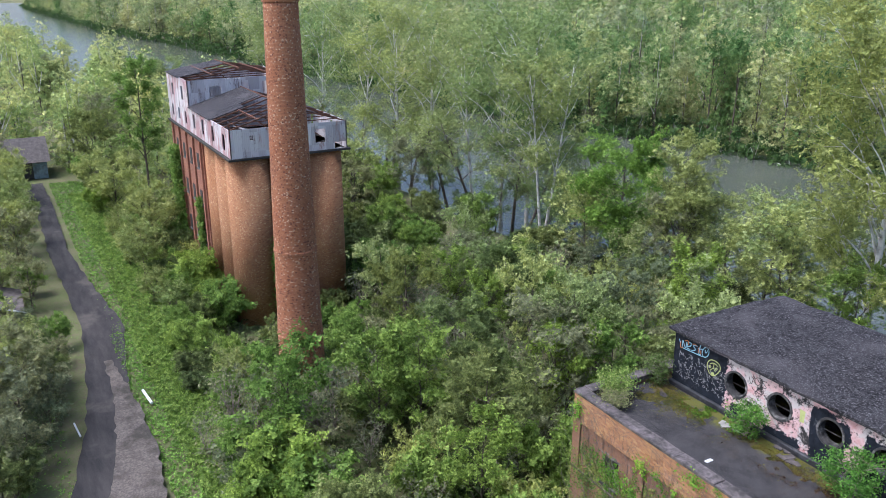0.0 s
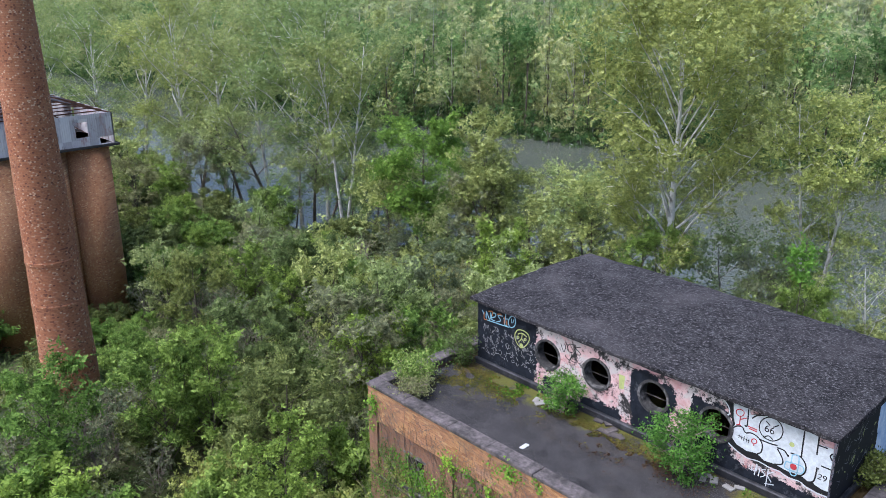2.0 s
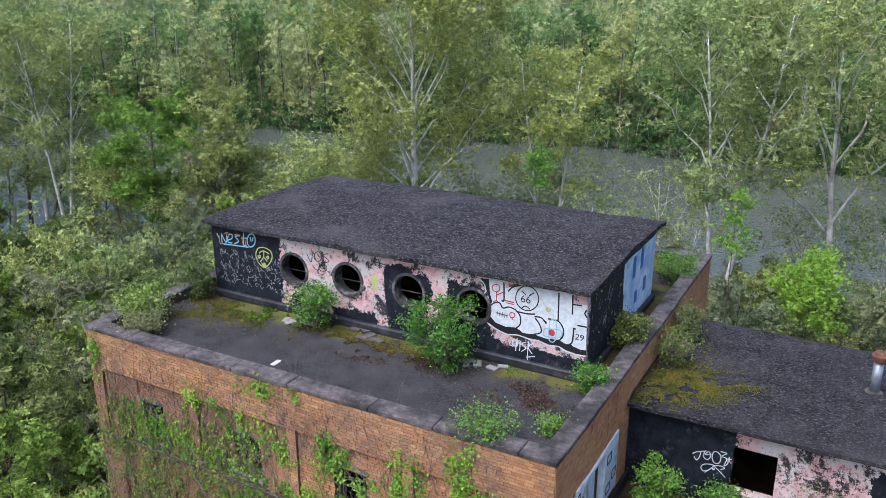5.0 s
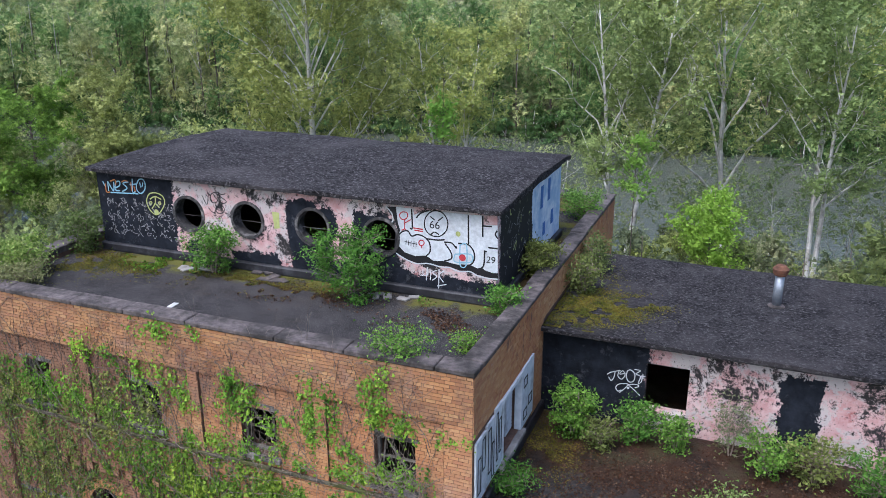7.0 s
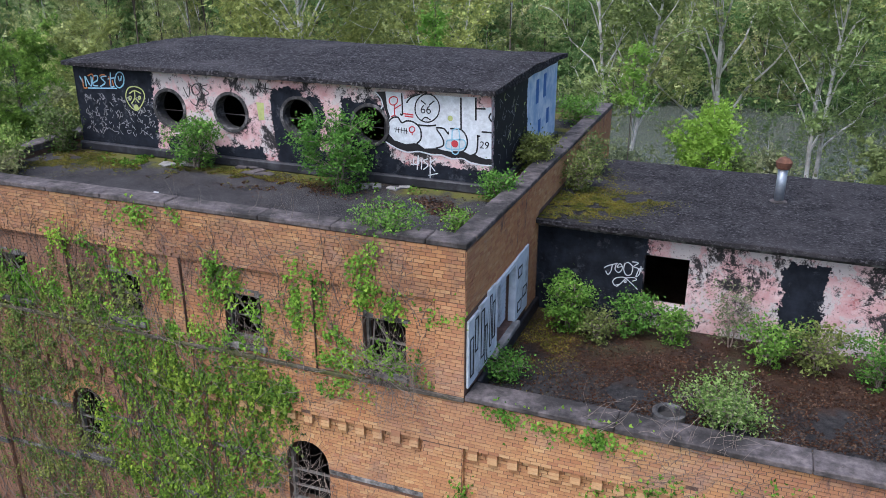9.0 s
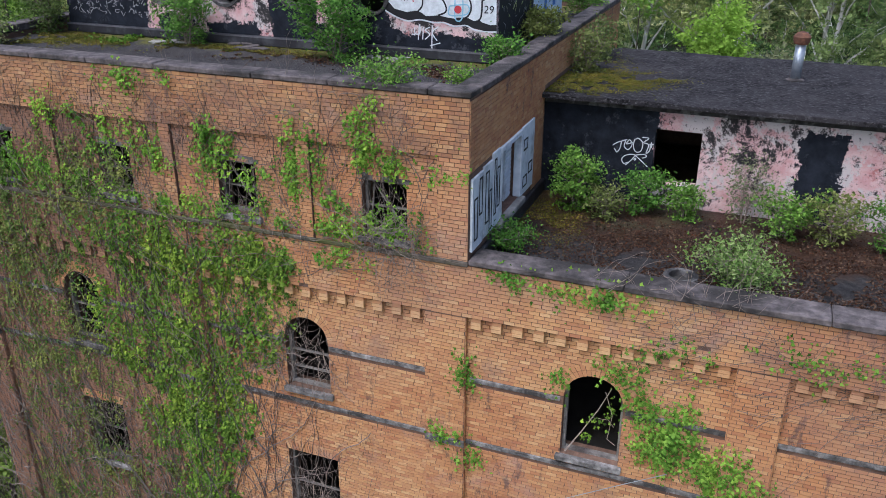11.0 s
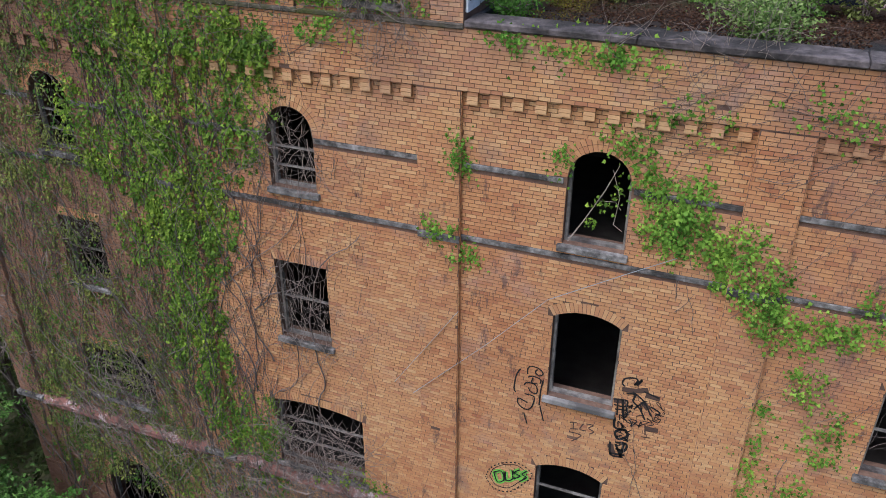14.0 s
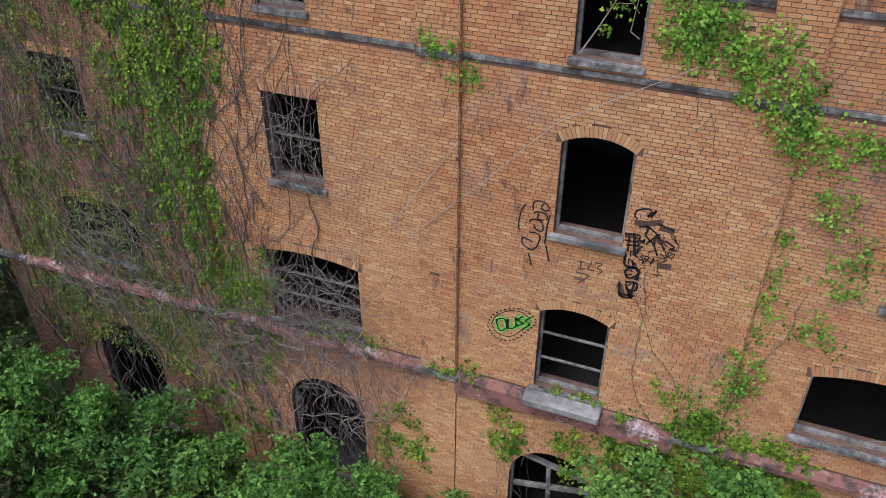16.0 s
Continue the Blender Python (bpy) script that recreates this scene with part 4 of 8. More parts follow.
def tin_material(name, rust, amount):
    """Corrugated sheets, each with its own fade, streaked with rust."""
    k = Nodes(name)
    along = k.math("ADD", k.axis(0), k.axis(1))
    sheet = k.t.nodes.new("ShaderNodeTexWhiteNoise")
    sheet.noise_dimensions = "2D"
    k.put(sheet.inputs["Vector"], k.n("ShaderNodeCombineXYZ", X=k.math("FLOOR", k.math("DIVIDE", along, 0.8)), Y=k.math("FLOOR", k.math("DIVIDE", k.axis(2), 1.9))).outputs[0])
    col = k.ramp(sheet.outputs["Value"], (0.0, (0.42, 0.38, 0.39)), (0.5, (0.57, 0.53, 0.54)), (1.0, (0.66, 0.63, 0.63)))
    col = k.mix(k.ramp(k.noise(0.8, 7, 0.75, co=k.stretch(1, 1, 0.3)), (amount, 0.0), (amount + 0.1, 0.85)), col, rust)
    col = k.mix(k.ramp(k.noise(1.6, 7, 0.75, co=k.stretch(1, 1, 0.25)), (0.56, 0.0), (0.64, 0.8)), col, (0.12, 0.07, 0.06))
    wave = k.n("ShaderNodeTexWave", Vector=k.n("ShaderNodeCombineXYZ", X=along, Y=k.axis(2)).outputs[0], Scale=1.6)
    k.bump(wave.outputs["Fac"], 0.6, 0.03)
    return k.end(col, 0.6, 0.15)


TIN = tin_material("rusting_corrugated_tin", (0.34, 0.19, 0.17), 0.56)
TIN_RED = tin_material("red_stained_corrugated_tin", (0.4, 0.2, 0.2), 0.45)
silo = thing("silo_house", "ruined brick grain silos with a rusting tin headhouse", "silo")
SX0, SX1, SY0, SY1 = -107.0, -79.2, 20.4, 32.7
for ix in range(3):
    for iy in range(3):
        if ix > 0 and iy == 1:
            continue
        m = Mesh()
        cx = SX1 - 2.2 - ix * 4.3
        cy = SY0 + 2.15 + iy * 4.0
        m.lathe(cx, cy, [(2.2, -2.2), (2.17, 16.5)], 40)
        part("silo_bin", m, SILO, silo, "tall round ochre brick bin", smooth=True)
m = Mesh()
m.box(SX0, SX1 - 12.8, SY0 + 0.2, SY1 - 0.2, -2.2, 16.5)
part("warehouse_block", m, SILO_RED, silo, "red brick warehouse block")
for i in range(5):
    m = Mesh()
    x = SX0 + 0.3 + i * 3.5
    m.box(x - 0.3, x + 0.3, SY0 - 0.02, SY0 + 0.2, -2.2, 16.3)
    part("buttress", m, SILO_RED, silo)
# near-black slabs stand in for the shaded window openings
for i in range(4):
    for z in (3.5, 8.2, 12.6):
        m = Mesh()
        x = SX0 + 2.05 + i * 3.5
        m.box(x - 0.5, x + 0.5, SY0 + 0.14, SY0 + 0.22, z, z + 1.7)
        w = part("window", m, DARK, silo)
        m = Mesh()
        m.box(x - 0.6, x + 0.6, SY0 + 0.02, SY0 + 0.2, z - 0.15, z - 0.01)
        part("sill", m, STONE, w)


def tin_wall(p0, p1, z0, z1, holes, inward=(0, 1)):
    """A tin wall from p0 to p1 with square holes at (along, width, bottom, top)."""
    d = Vector((p1[0] - p0[0], p1[1] - p0[1], 0))
    L = d.length
    m = Mesh()
    wall_band(m, 0, L, 0, 0.1, z0, z1, [(a, w, b, t, 0.0) for a, w, b, t in holes])
    ang = math.atan2(d.y, d.x)
    mat4 = Matrix.Translation((p0[0], p0[1], 0)) @ Matrix.Rotation(ang, 4, "Z")
    m.v = [tuple(mat4 @ Vector(p)) for p in m.v]
    return m


LZ0, LZ1, LR = 16.5, 19.35, 21.3
part("tin_wall", tin_wall((SX1, SY0), (SX1, SY1), LZ0, LZ1, [(2.2, 0.4, 18.2, 18.7), (4.7, 0.9, 17.3, 18.7), (9.4, 1.1, 17.3, 18.7), (11.6, 1.3, 16.55, 17.2)]), TIN, silo, weld=True)
part("tin_wall", tin_wall((-96.0, SY0), (SX1, SY0), LZ0, LZ1, [(2.0, 0.9, 17.2, 18.8), (6.0, 0.9, 17.2, 18.8), (10.2, 0.9, 17.2, 18.8), (14.4, 1.0, 17.0, 18.6)]), TIN_RED, silo, weld=True)
part("tin_wall", tin_wall((SX1, SY1), (-96.0, SY1), LZ0, LZ1, [(4.0, 0.9, 17.2, 18.8), (10.0, 0.9, 17.2, 18.8)]), TIN, silo, weld=True)
UZ1 = 22.3
part("tin_wall", tin_wall((-96.0, SY0), (-96.0, SY1), LZ0, UZ1, [(3.2, 1.4, 20.3, 21.5), (6.8, 0.6, 19.6, 22.0), (9.4, 1.6, 20.0, 21.8)]), TIN, silo, weld=True)
part("tin_wall", tin_wall((SX0, SY0), (-96.0, SY0), LZ0, UZ1, [(2.0, 0.9, 17.2, 18.6), (5.5, 0.9, 17.2, 18.6), (9.0, 0.9, 17.2, 18.6), (3.0, 0.9, 19.8, 21.2), (8.0, 0.9, 19.8, 21.4)]), TIN_RED, silo, weld=True)
part("tin_wall", tin_wall((-96.0, SY1), (SX0, SY1), LZ0, UZ1, [(4.0, 1.0, 19.8, 21.4)]), TIN, silo, weld=True)
part("tin_wall", tin_wall((SX0, SY1), (SX0, SY0), LZ0, UZ1, []), TIN, silo, weld=True)
# floor plate coloured near-black for the shade inside the headhouse
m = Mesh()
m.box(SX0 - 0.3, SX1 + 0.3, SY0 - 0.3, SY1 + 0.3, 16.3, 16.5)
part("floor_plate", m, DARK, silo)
yc = (SY0 + SY1) / 2


def roof_panel(x0, x1, y0, z0, y1, z1, t=0.06):
    m = Mesh()
    vs = [(x0, y0, z0), (x1, y0, z0), (x1, y1, z1), (x0, y1, z1)]
    m.add(vs + [(a, b2, c2 - t) for a, b2, c2 in vs], [(0, 1, 2, 3), (7, 6, 5, 4), (0, 4, 5, 1), (1, 5, 6, 2), (2, 6, 7, 3), (3, 7, 4, 0)])
    return m


for x0, x1, fa, fb in ((-96, -92.2, 0, 1), (-92.2, -88.2, 0.0, 1), (-88.2, -86.2, 0.0, 0.6)):
    part("roof_sheet", roof_panel(x0, x1 - 0.02, SY0 - 0.15 + fa * (yc - SY0), LZ1 + fa * (LR - LZ1), SY0 + fb * (yc - SY0), LZ1 + fb * (LR - LZ1)), ROOF, silo)
for x0, x1, fa, fb in ((-92, -88, 0, 0.6), (-84, -79.3, 0.5, 1.0)):
    part("roof_sheet", roof_panel(x0, x1, SY1 - fa * (yc - SY0), LZ1 + fa * (LR - LZ1), SY1 - fb * (yc - SY0), LZ1 + fb * (LR - LZ1)), ROOF, silo)
for x0, x1, fa, fb in ((-107.2, -102.5, 0, 1), (-102.5, -99.8, 0, 0.55)):
    part("roof_sheet", roof_panel(x0, x1, SY0 - 0.15 + fa * (yc - SY0), UZ1 + fa * 1.1, SY0 + fb * (yc - SY0), UZ1 + fb * 1.1), ROOF, silo)
fall = random.Random(15)
for x, y in ((-84.5, 23.5), (-82.2, 26.0), (-81.4, 22.6), (-86.5, 27.5), (-83.5, 30.0), (-100.5, 27.0)):
    L, w, a, z = fall.uniform(2.0, 3.2), fall.uniform(0.8, 1.5), fall.uniform(0, 3.1), 21.4 if x < -96 else 18.4
    u, v = Vector((math.cos(a), math.sin(a), fall.uniform(-0.45, 0.45))) * L / 2, Vector((-math.sin(a), math.cos(a), fall.uniform(-0.3, 0.3))) * w / 2
    m = Mesh()
    c = Vector((x, y, z))
    m.add([tuple(c - u - v), tuple(c + u - v), tuple(c + u + v), tuple(c - u + v)] + [tuple(c + q - Vector((0, 0, 0.05))) for q in (-u - v, u - v, u + v, v - u)], [(0, 1, 2, 3), (7, 6, 5, 4), (0, 4, 5, 1), (1, 5, 6, 2), (2, 6, 7, 3), (3, 7, 4, 0)])
    part("fallen_sheet", m, TIN if fall.random() < 0.5 else ROOF, silo, "roof sheet fallen among the rafters")
    m = Mesh()
    m.tube([(x - 0.6, y - 1.5, z + 0.9), (x + 0.8, y + 1.2, z - 1.2)], 0.08, 4)
    part("broken_rafter", m, RUST, silo)
for x in [-79.3 - 2.1 * i for i in range(14)]:
    hi, lo = (23.4, UZ1) if x < -96 else (LR, LZ1)
    for s in (SY0, SY1):
        m = Mesh()
        m.tube([(x, s, lo - 0.05), (x, yc, hi - 0.1)], 0.09, 4)
        part("rafter", m, RUST, silo)
    m = Mesh()
    m.tube([(x, SY0, lo - 0.1), (x, SY1, lo - 0.1)], 0.07, 4)
    part("tie_beam", m, RUST, silo)
for y, z in ((SY0 + 3, 20.2), (yc, LR), (SY1 - 3, 20.2)):
    m = Mesh()
    m.tube([(SX1, y, z), (-96, y, z)], 0.08, 4)
    part("purlin", m, RUST, silo)
for y, z in ((SY0 + 3, 22.85), (yc, 23.45), (SY1 - 3, 22.85)):
    m = Mesh()
    m.tube([(-96, y, z), (SX0, y, z)], 0.08, 4)
    part("purlin", m, RUST, silo)

# ---------------------------------------------------------------- ground, river, road
NEAR_BANK = [(-1200, -10), (-950, 0), (-350, 24), (-290, 36), (-165, 63), (-130, 65), (-80, 67), (-40, 75), (0, 82), (80, 95), (700, 140)]
FAR_BANK = [(-1200, 60), (-950, 60), (-570, 80), (-480, 94), (-250, 120), (-165, 122), (-140, 138), (-116, 142), (-53, 155), (-18, 155), (15, 155), (80, 168), (700, 240)]


def bank(poly, x):
    return float(np.interp(x, [p[0] for p in poly], [p[1] for p in poly]))


def ground_z(x, y):
    a, c = bank(NEAR_BANK, x), bank(FAR_BANK, x)
    d = min(y - a, c - y)
    base = 0.0 if y < (a + c) / 2 else -1.0
    if y > c:
        base = -1.0 + max(0.0, min(1.0, (y - c - 60) / 500)) * 25
    s = max(0.0, min(1.0, (d + 6) / 9))
    s = s * s * (3 - 2 * s)
    base -= 1.7 * max(0.0, min(1.0, (-66 - x) / 9)) * max(0.0, min(1.0, (y - 11) / 6)) * (1 if y < a else 0)
    z = base * (1 - s) - 5.0 * s
    return z + 0.25 * noise.noise((x * 0.08, y * 0.08, 0.0)) * (0 if -24 < x < 12 and 12 < y < 34 else 1)


GROUND = Nodes("leaf_litter_and_grass")
k = GROUND
col = k.mix(k.ramp(k.noise(0.25, 8, 0.7), (0.4, 0.0), (0.6, 1.0)), (0.09, 0.1, 0.036), (0.14, 0.11, 0.068))
col = k.mix(k.ramp(k.noise(3.0, 8, 0.7), (0.4, 0.0), (0.7, 0.8)), col, (0.11, 0.15, 0.04))
k.bump(k.noise(4, 8), 0.8, 0.2)
GROUND = k.end(col, 0.95)
gx = sorted(set(list(np.arange(-200, 41, 2.5)) + list(np.arange(-560, -200, 15)) + list(np.arange(45, 200, 15)) + [-2500, -1500, -1000, -800, -650, 300, 600, 1500, 2500]))
gy = sorted(set(list(np.arange(-30, 182, 2.5)) + list(np.arange(185, 420, 15)) + list(np.arange(-150, -30, 15)) + [-2500, -1000, -400, -250, 500, 700, 1000, 1500, 2500]))
m = Mesh()
m.v = [(x, y, ground_z(x, y)) for y in gy for x in gx]
nx = len(gx)
m.f = [(j * nx + i, j * nx + i + 1, (j + 1) * nx + i + 1, (j + 1) * nx + i) for j in range(len(gy) - 1) for i in range(nx - 1)]
ground = part("ground", m, GROUND, None, smooth=True)
tagged(ground, "grassy woodland ground with leaf litter", "ground", kind="structure")
m = Mesh()
wx = sorted(set([p[0] for p in NEAR_BANK + FAR_BANK]))
for x in wx:
    m.v += [(x, bank(NEAR_BANK, x) - 6, -3.0), (x, bank(FAR_BANK, x) + 6, -3.0)]
m.f = [(2 * i, 2 * i + 2, 2 * i + 3, 2 * i + 1) for i in range(len(wx) - 1)]
river = part("water", m, WATER, None)
tagged(river, "grey-green rippled river under an overcast sky", "river", kind="structure")

ROADX = [-40, -53, -62, -72, -82, -95, -110, -133, -150]
ROADL = [-1.0, 1.0, 3.0, 4.2, 5.0, 4.7, 4.2, 4.4, 4.0]
ROADR = [1.5, 3.9, 6.3, 7.6, 8.9, 7.6, 6.5, 6.9, 6.6]
ASPHALT = Nodes("worn_asphalt")
k = ASPHALT
col = k.mix(k.ramp(k.noise(1.2, 8, 0.7, co=k.stretch(0.25, 1.2, 1)), (0.35, 0.0), (0.7, 1.0)), (0.02, 0.018, 0.018), (0.055, 0.048, 0.045))
col = k.mix(k.ramp(k.noise(0.22, 4), (0.55, 0.0), (0.66, 0.6)), col, (0.1, 0.085, 0.072))
k.bump(k.noise(18, 6), 0.5, 0.03)
ASPHALT = k.end(col, 0.9)
GRAVEL = plain("brown_gravel", (0.08, 0.066, 0.056), (0.22, 0.185, 0.16), 7.0, 0.95, 1.0, 0.5, (0.06, 0.052, 0.043), 0.52, dist=0.1)


def strip(xs, lo, hi, z, n=80, seed=1):
    rs = random.Random(seed)
    mm = Mesh()
    order = np.argsort(xs)
    X = np.linspace(min(xs), max(xs), n)
    L = np.interp(X, np.array(xs)[order], np.array(lo)[order])
    H = np.interp(X, np.array(xs)[order], np.array(hi)[order])
    for x, a, c in zip(X, L, H):
        a, c = a + rs.uniform(-0.15, 0.15), c + rs.uniform(-0.15, 0.15)
        for f in (0, 0.33, 0.66, 1.0):
            y = a + (c - a) * f
            mm.v.append((x, y, 0.27 + z + 0.03 * noise.noise((x, y, 0))))
    mm.f = [(4 * i + j, 4 * i + 4 + j, 4 * i + 5 + j, 4 * i + 1 + j) for i in range(n - 1) for j in range(3)]
    return mm


road = part("road", strip(ROADX, ROADL, ROADR, 0.05), ASPHALT, None, smooth=True)
tagged(road, "narrow worn asphalt lane", "road", kind="structure")
gravel = part("gravel_verge", strip([-40, -52, -58, -66, -74], [1.0, 3.2, 4.6, 5.6, 6.0], [5.0, 6.9, 7.4, 7.2, 6.6], 0.09, 50, 3), GRAVEL, None, smooth=True)
tagged(gravel, "gravel and rubble beside the lane", "gravel", kind="structure")

# ---------------------------------------------------------------- plants
def leaf_quads(rng, centres, size, flat=0.35, width=0.42):
    """One kite-shaped leaf or spray at each centre, turned at random; flat: how level they lie."""
    n = len(centres)
    a = rng.normal(size=(n, 3))
    a[:, 2] *= 1 - flat * 0.7
    a /= np.linalg.norm(a, axis=1, keepdims=True) + 1e-9
    h = rng.normal(size=(n, 3))
    h[:, 2] *= 1 - flat * 0.7
    b = h - a * (h * a).sum(1, keepdims=True)
    b /= np.linalg.norm(b, axis=1, keepdims=True) + 1e-9
    s = (size * rng.uniform(0.6, 1.3, (n, 1)))
    bend = np.cross(a, b) * s * rng.uniform(-0.25, 0.25, (n, 1))
    out = np.stack([centres - a * s * 0.5, centres + b * s * width + bend, centres + a * s * 0.55, centres - b * s * width + bend], 1)
    return out.reshape(-1, 3)


def leaf_tris(rng, centres, size, flat=0.35):
    """One small pointed leaf or spray at each centre, as a single triangle."""
    n = len(centres)
    a = rng.normal(size=(n, 3))
    a[:, 2] *= 1 - flat * 0.7
    a /= np.linalg.norm(a, axis=1, keepdims=True) + 1e-9
    h = rng.normal(size=(n, 3))
    h[:, 2] *= 1 - flat * 0.7
    b = h - a * (h * a).sum(1, keepdims=True)
    b /= np.linalg.norm(b, axis=1, keepdims=True) + 1e-9
    s = size * rng.uniform(0.6, 1.35, (n, 1))
    return np.stack([centres - a * s * 0.4 - b * s * 0.4, centres - a * s * 0.4 + b * s * 0.4, centres + a * s * 0.75], 1).reshape(-1, 3)


def grow(seed, height, spread, trunk_r, first=0.3, limbs=9, twigs=4, rise=0.7, stems=1, lean=0.0, wobble=0.05, sides=5, limb=0.55):
    """Trunk, limbs and twigs as tapered tubes; returns the wood and the points round which leaves grow."""
    rng = random.Random(seed)
    wood, tips = Mesh(), []
    for s in range(stems):
        ang0 = rng.uniform(0, 6.283)
        lx, ly = lean * math.cos(ang0), lean * math.sin(ang0)
        if stems > 1:
            q = 2 * math.pi * s / stems + rng.uniform(-0.4, 0.4)
            lx, ly = math.cos(q) * 0.35 * spread, math.sin(q) * 0.35 * spread
        h = height * (1.0 if s == 0 else rng.uniform(0.7, 1.0))
        pts = []
        ox = oy = 0.0
        for i in range(8):
            f = i / 7
            ox += rng.uniform(-1, 1) * wobble * height / 7
            oy += rng.uniform(-1, 1) * wobble * height / 7
            pts.append(Vector((lx * f + ox * f, ly * f + oy * f, h * 0.95 * f - (0.3 if i == 0 else 0))))
        r0 = trunk_r / math.sqrt(stems)
        rings = (0, 2, 4, 6, 7) if sides < 5 else range(8)
        wood.tube([pts[i] for i in rings], [r0 * (1.25 if i == 0 else 1.0) * (1 - 0.93 * i / 7) ** 0.8 for i in rings], 4 if sides < 5 else 7, cap=sides >= 5)
        turn = rng.uniform(0, 6.283)
        for k in range(limbs):
            f = first + (0.97 - first) * (k + rng.uniform(0, 0.8)) / limbs
            i = min(6, int(f * 7))
            base = pts[i].lerp(pts[i + 1], f * 7 - i)
            turn += 2.4 + rng.uniform(-0.5, 0.5)
            shape = math.sin(math.pi * min(1.0, max(0.12, (f - first * 0.55) / (1.06 - first * 0.55)))) ** 0.7
            L = spread * (0.35 + 0.65 * shape) * rng.uniform(0.8, 1.15) / (1.6 if stems > 1 else 1.0)
            up = rise * L * rng.uniform(0.6, 1.3)
            d = Vector((math.cos(turn), math.sin(turn), 0))
            lp = [base]
            for j in range(1, 5):
                g = j / 4
                lp.append(base + d * L * g + Vector((rng.uniform(-1, 1) * 0.07 * L, rng.uniform(-1, 1) * 0.07 * L, up * g ** 0.8 + rng.uniform(-0.05, 0.05) * L)))
            rl = max(0.012, r0 * (1 - f) * limb + 0.004 * L)
            rings = (0, 2, 4) if sides < 5 else range(5)
            wood.tube([lp[j] for j in rings], [rl * (1 - 0.85 * j / 4) for j in rings], min(sides, 3) if sides < 5 else sides, cap=False)
            tips.append((lp[4], 0.2 * L + 0.15))
            for t in range(twigs):
                g = rng.uniform(0.3, 0.98)
                j = min(3, int(g * 4))
                tb = lp[j].lerp(lp[j + 1], g * 4 - j)
                td = (d * 0.5 + Vector((rng.uniform(-1, 1), rng.uniform(-1, 1), rng.uniform(-0.1, 0.9)))).normalized()
                tl = L * rng.uniform(0.22, 0.45)
                mid = tb + td * tl * 0.5 + Vector((0, 0, rng.uniform(-0.04, 0.06) * tl))
                te = tb + td * tl + Vector((0, 0, 0.08 * tl))
                if sides < 5:
                    wood.tube([tb, te], [rl * 0.4, rl * 0.1], 3, cap=False)
                else:
                    wood.tube([tb, mid, te], [rl * 0.4, rl * 0.28, rl * 0.1], 3, cap=False)
                tips.append((te, 0.13 * L + 0.12))
                tips.append((mid, 0.1 * L + 0.1))
    return wood, tips


def crown_points(seed, tips, count, tight=1.0):
    rng = np.random.default_rng(seed)
    c = np.array([tuple(p) for p, _ in tips])
    s = np.array([r for _, r in tips])
    w = rng.gamma(1.5, 1.0, len(tips)) * s
    pick = rng.choice(len(tips), count, p=w / w.sum())
    return rng, c[pick] + rng.normal(size=(count, 3)) * (s[pick, None] * tight * np.array([1, 1, 0.75]))


def make_tree(name, label, category, seed, height, spread, trunk_r, count, leaf, bark, leaves, tight=1.0, group="", **kw):
    ob = thing(name, label, category, group)
    wood, tips = grow(seed, height, spread, trunk_r, **kw)
    part("trunk", wood, bark, ob, smooth=True)
    rng, pts = crown_points(seed, tips, count, tight)
    pts[:, 2] = np.maximum(pts[:, 2], 0.05)
    faces_object("crown", leaf_tris(rng, pts, leaf), 3, leaves, ob)
    return ob


def placed(x, y, z, rz=0.0, s=1.0, sz=None):
    return Matrix.LocRotScale((x, y, z), Euler((0, 0, rz)), (s, s, sz or s))


def at(ob, x, y, rz=0.0, s=1.0, sz=None, z=None):
    ob.matrix_basis = placed(x, y, ground_z(x, y) if z is None else z, rz, s, sz)
    return ob


vr = random.Random(11)

# the tall sycamores on the bank
SYC = "bare-limbed sycamore with white bark and sparse olive leaves"
big = at(make_tree("sycamore_tree", "broad sycamore with pale trunk and yellow-green crown", "tree", 21, 29, 7.6, 0.4, 19000, 0.5, BARK_WHITE, SPRAY_LIGHT, 0.9, first=0.2, limbs=34, twigs=6, rise=1.25, wobble=0.03, limb=0.36), -38.5, 63.0)
syc_a = at(make_tree("sycamore_tree", SYC, "tree", 33, 29, 8.5, 0.34, 7600, 0.48, BARK_WHITE, SPRAY_OLIVE, 0.85, "bank sycamores", first=0.3, limbs=15, twigs=7, rise=1.2, wobble=0.06, limb=0.55), -92, 65, 0.4)
syc_b = at(make_tree("sycamore_tree", SYC, "tree", 47, 27, 8.0, 0.31, 7000, 0.48, BARK_WHITE, SPRAY_OLIVE, 0.85, "bank sycamores", first=0.38, limbs=12, twigs=7, rise=1.3, wobble=0.07, lean=3.0, limb=0.55), -108, 66, 1.0)
syc_c = at(make_tree("sycamore_tree", SYC, "tree", 52, 27, 7.5, 0.35, 7000, 0.48, BARK_WHITE, SPRAY_OLIVE, 0.85, "bank sycamores", first=0.4, limbs=12, twigs=7, rise=1.2, stems=2, wobble=0.05, limb=0.55), -13.2, 64.5, 0.3)
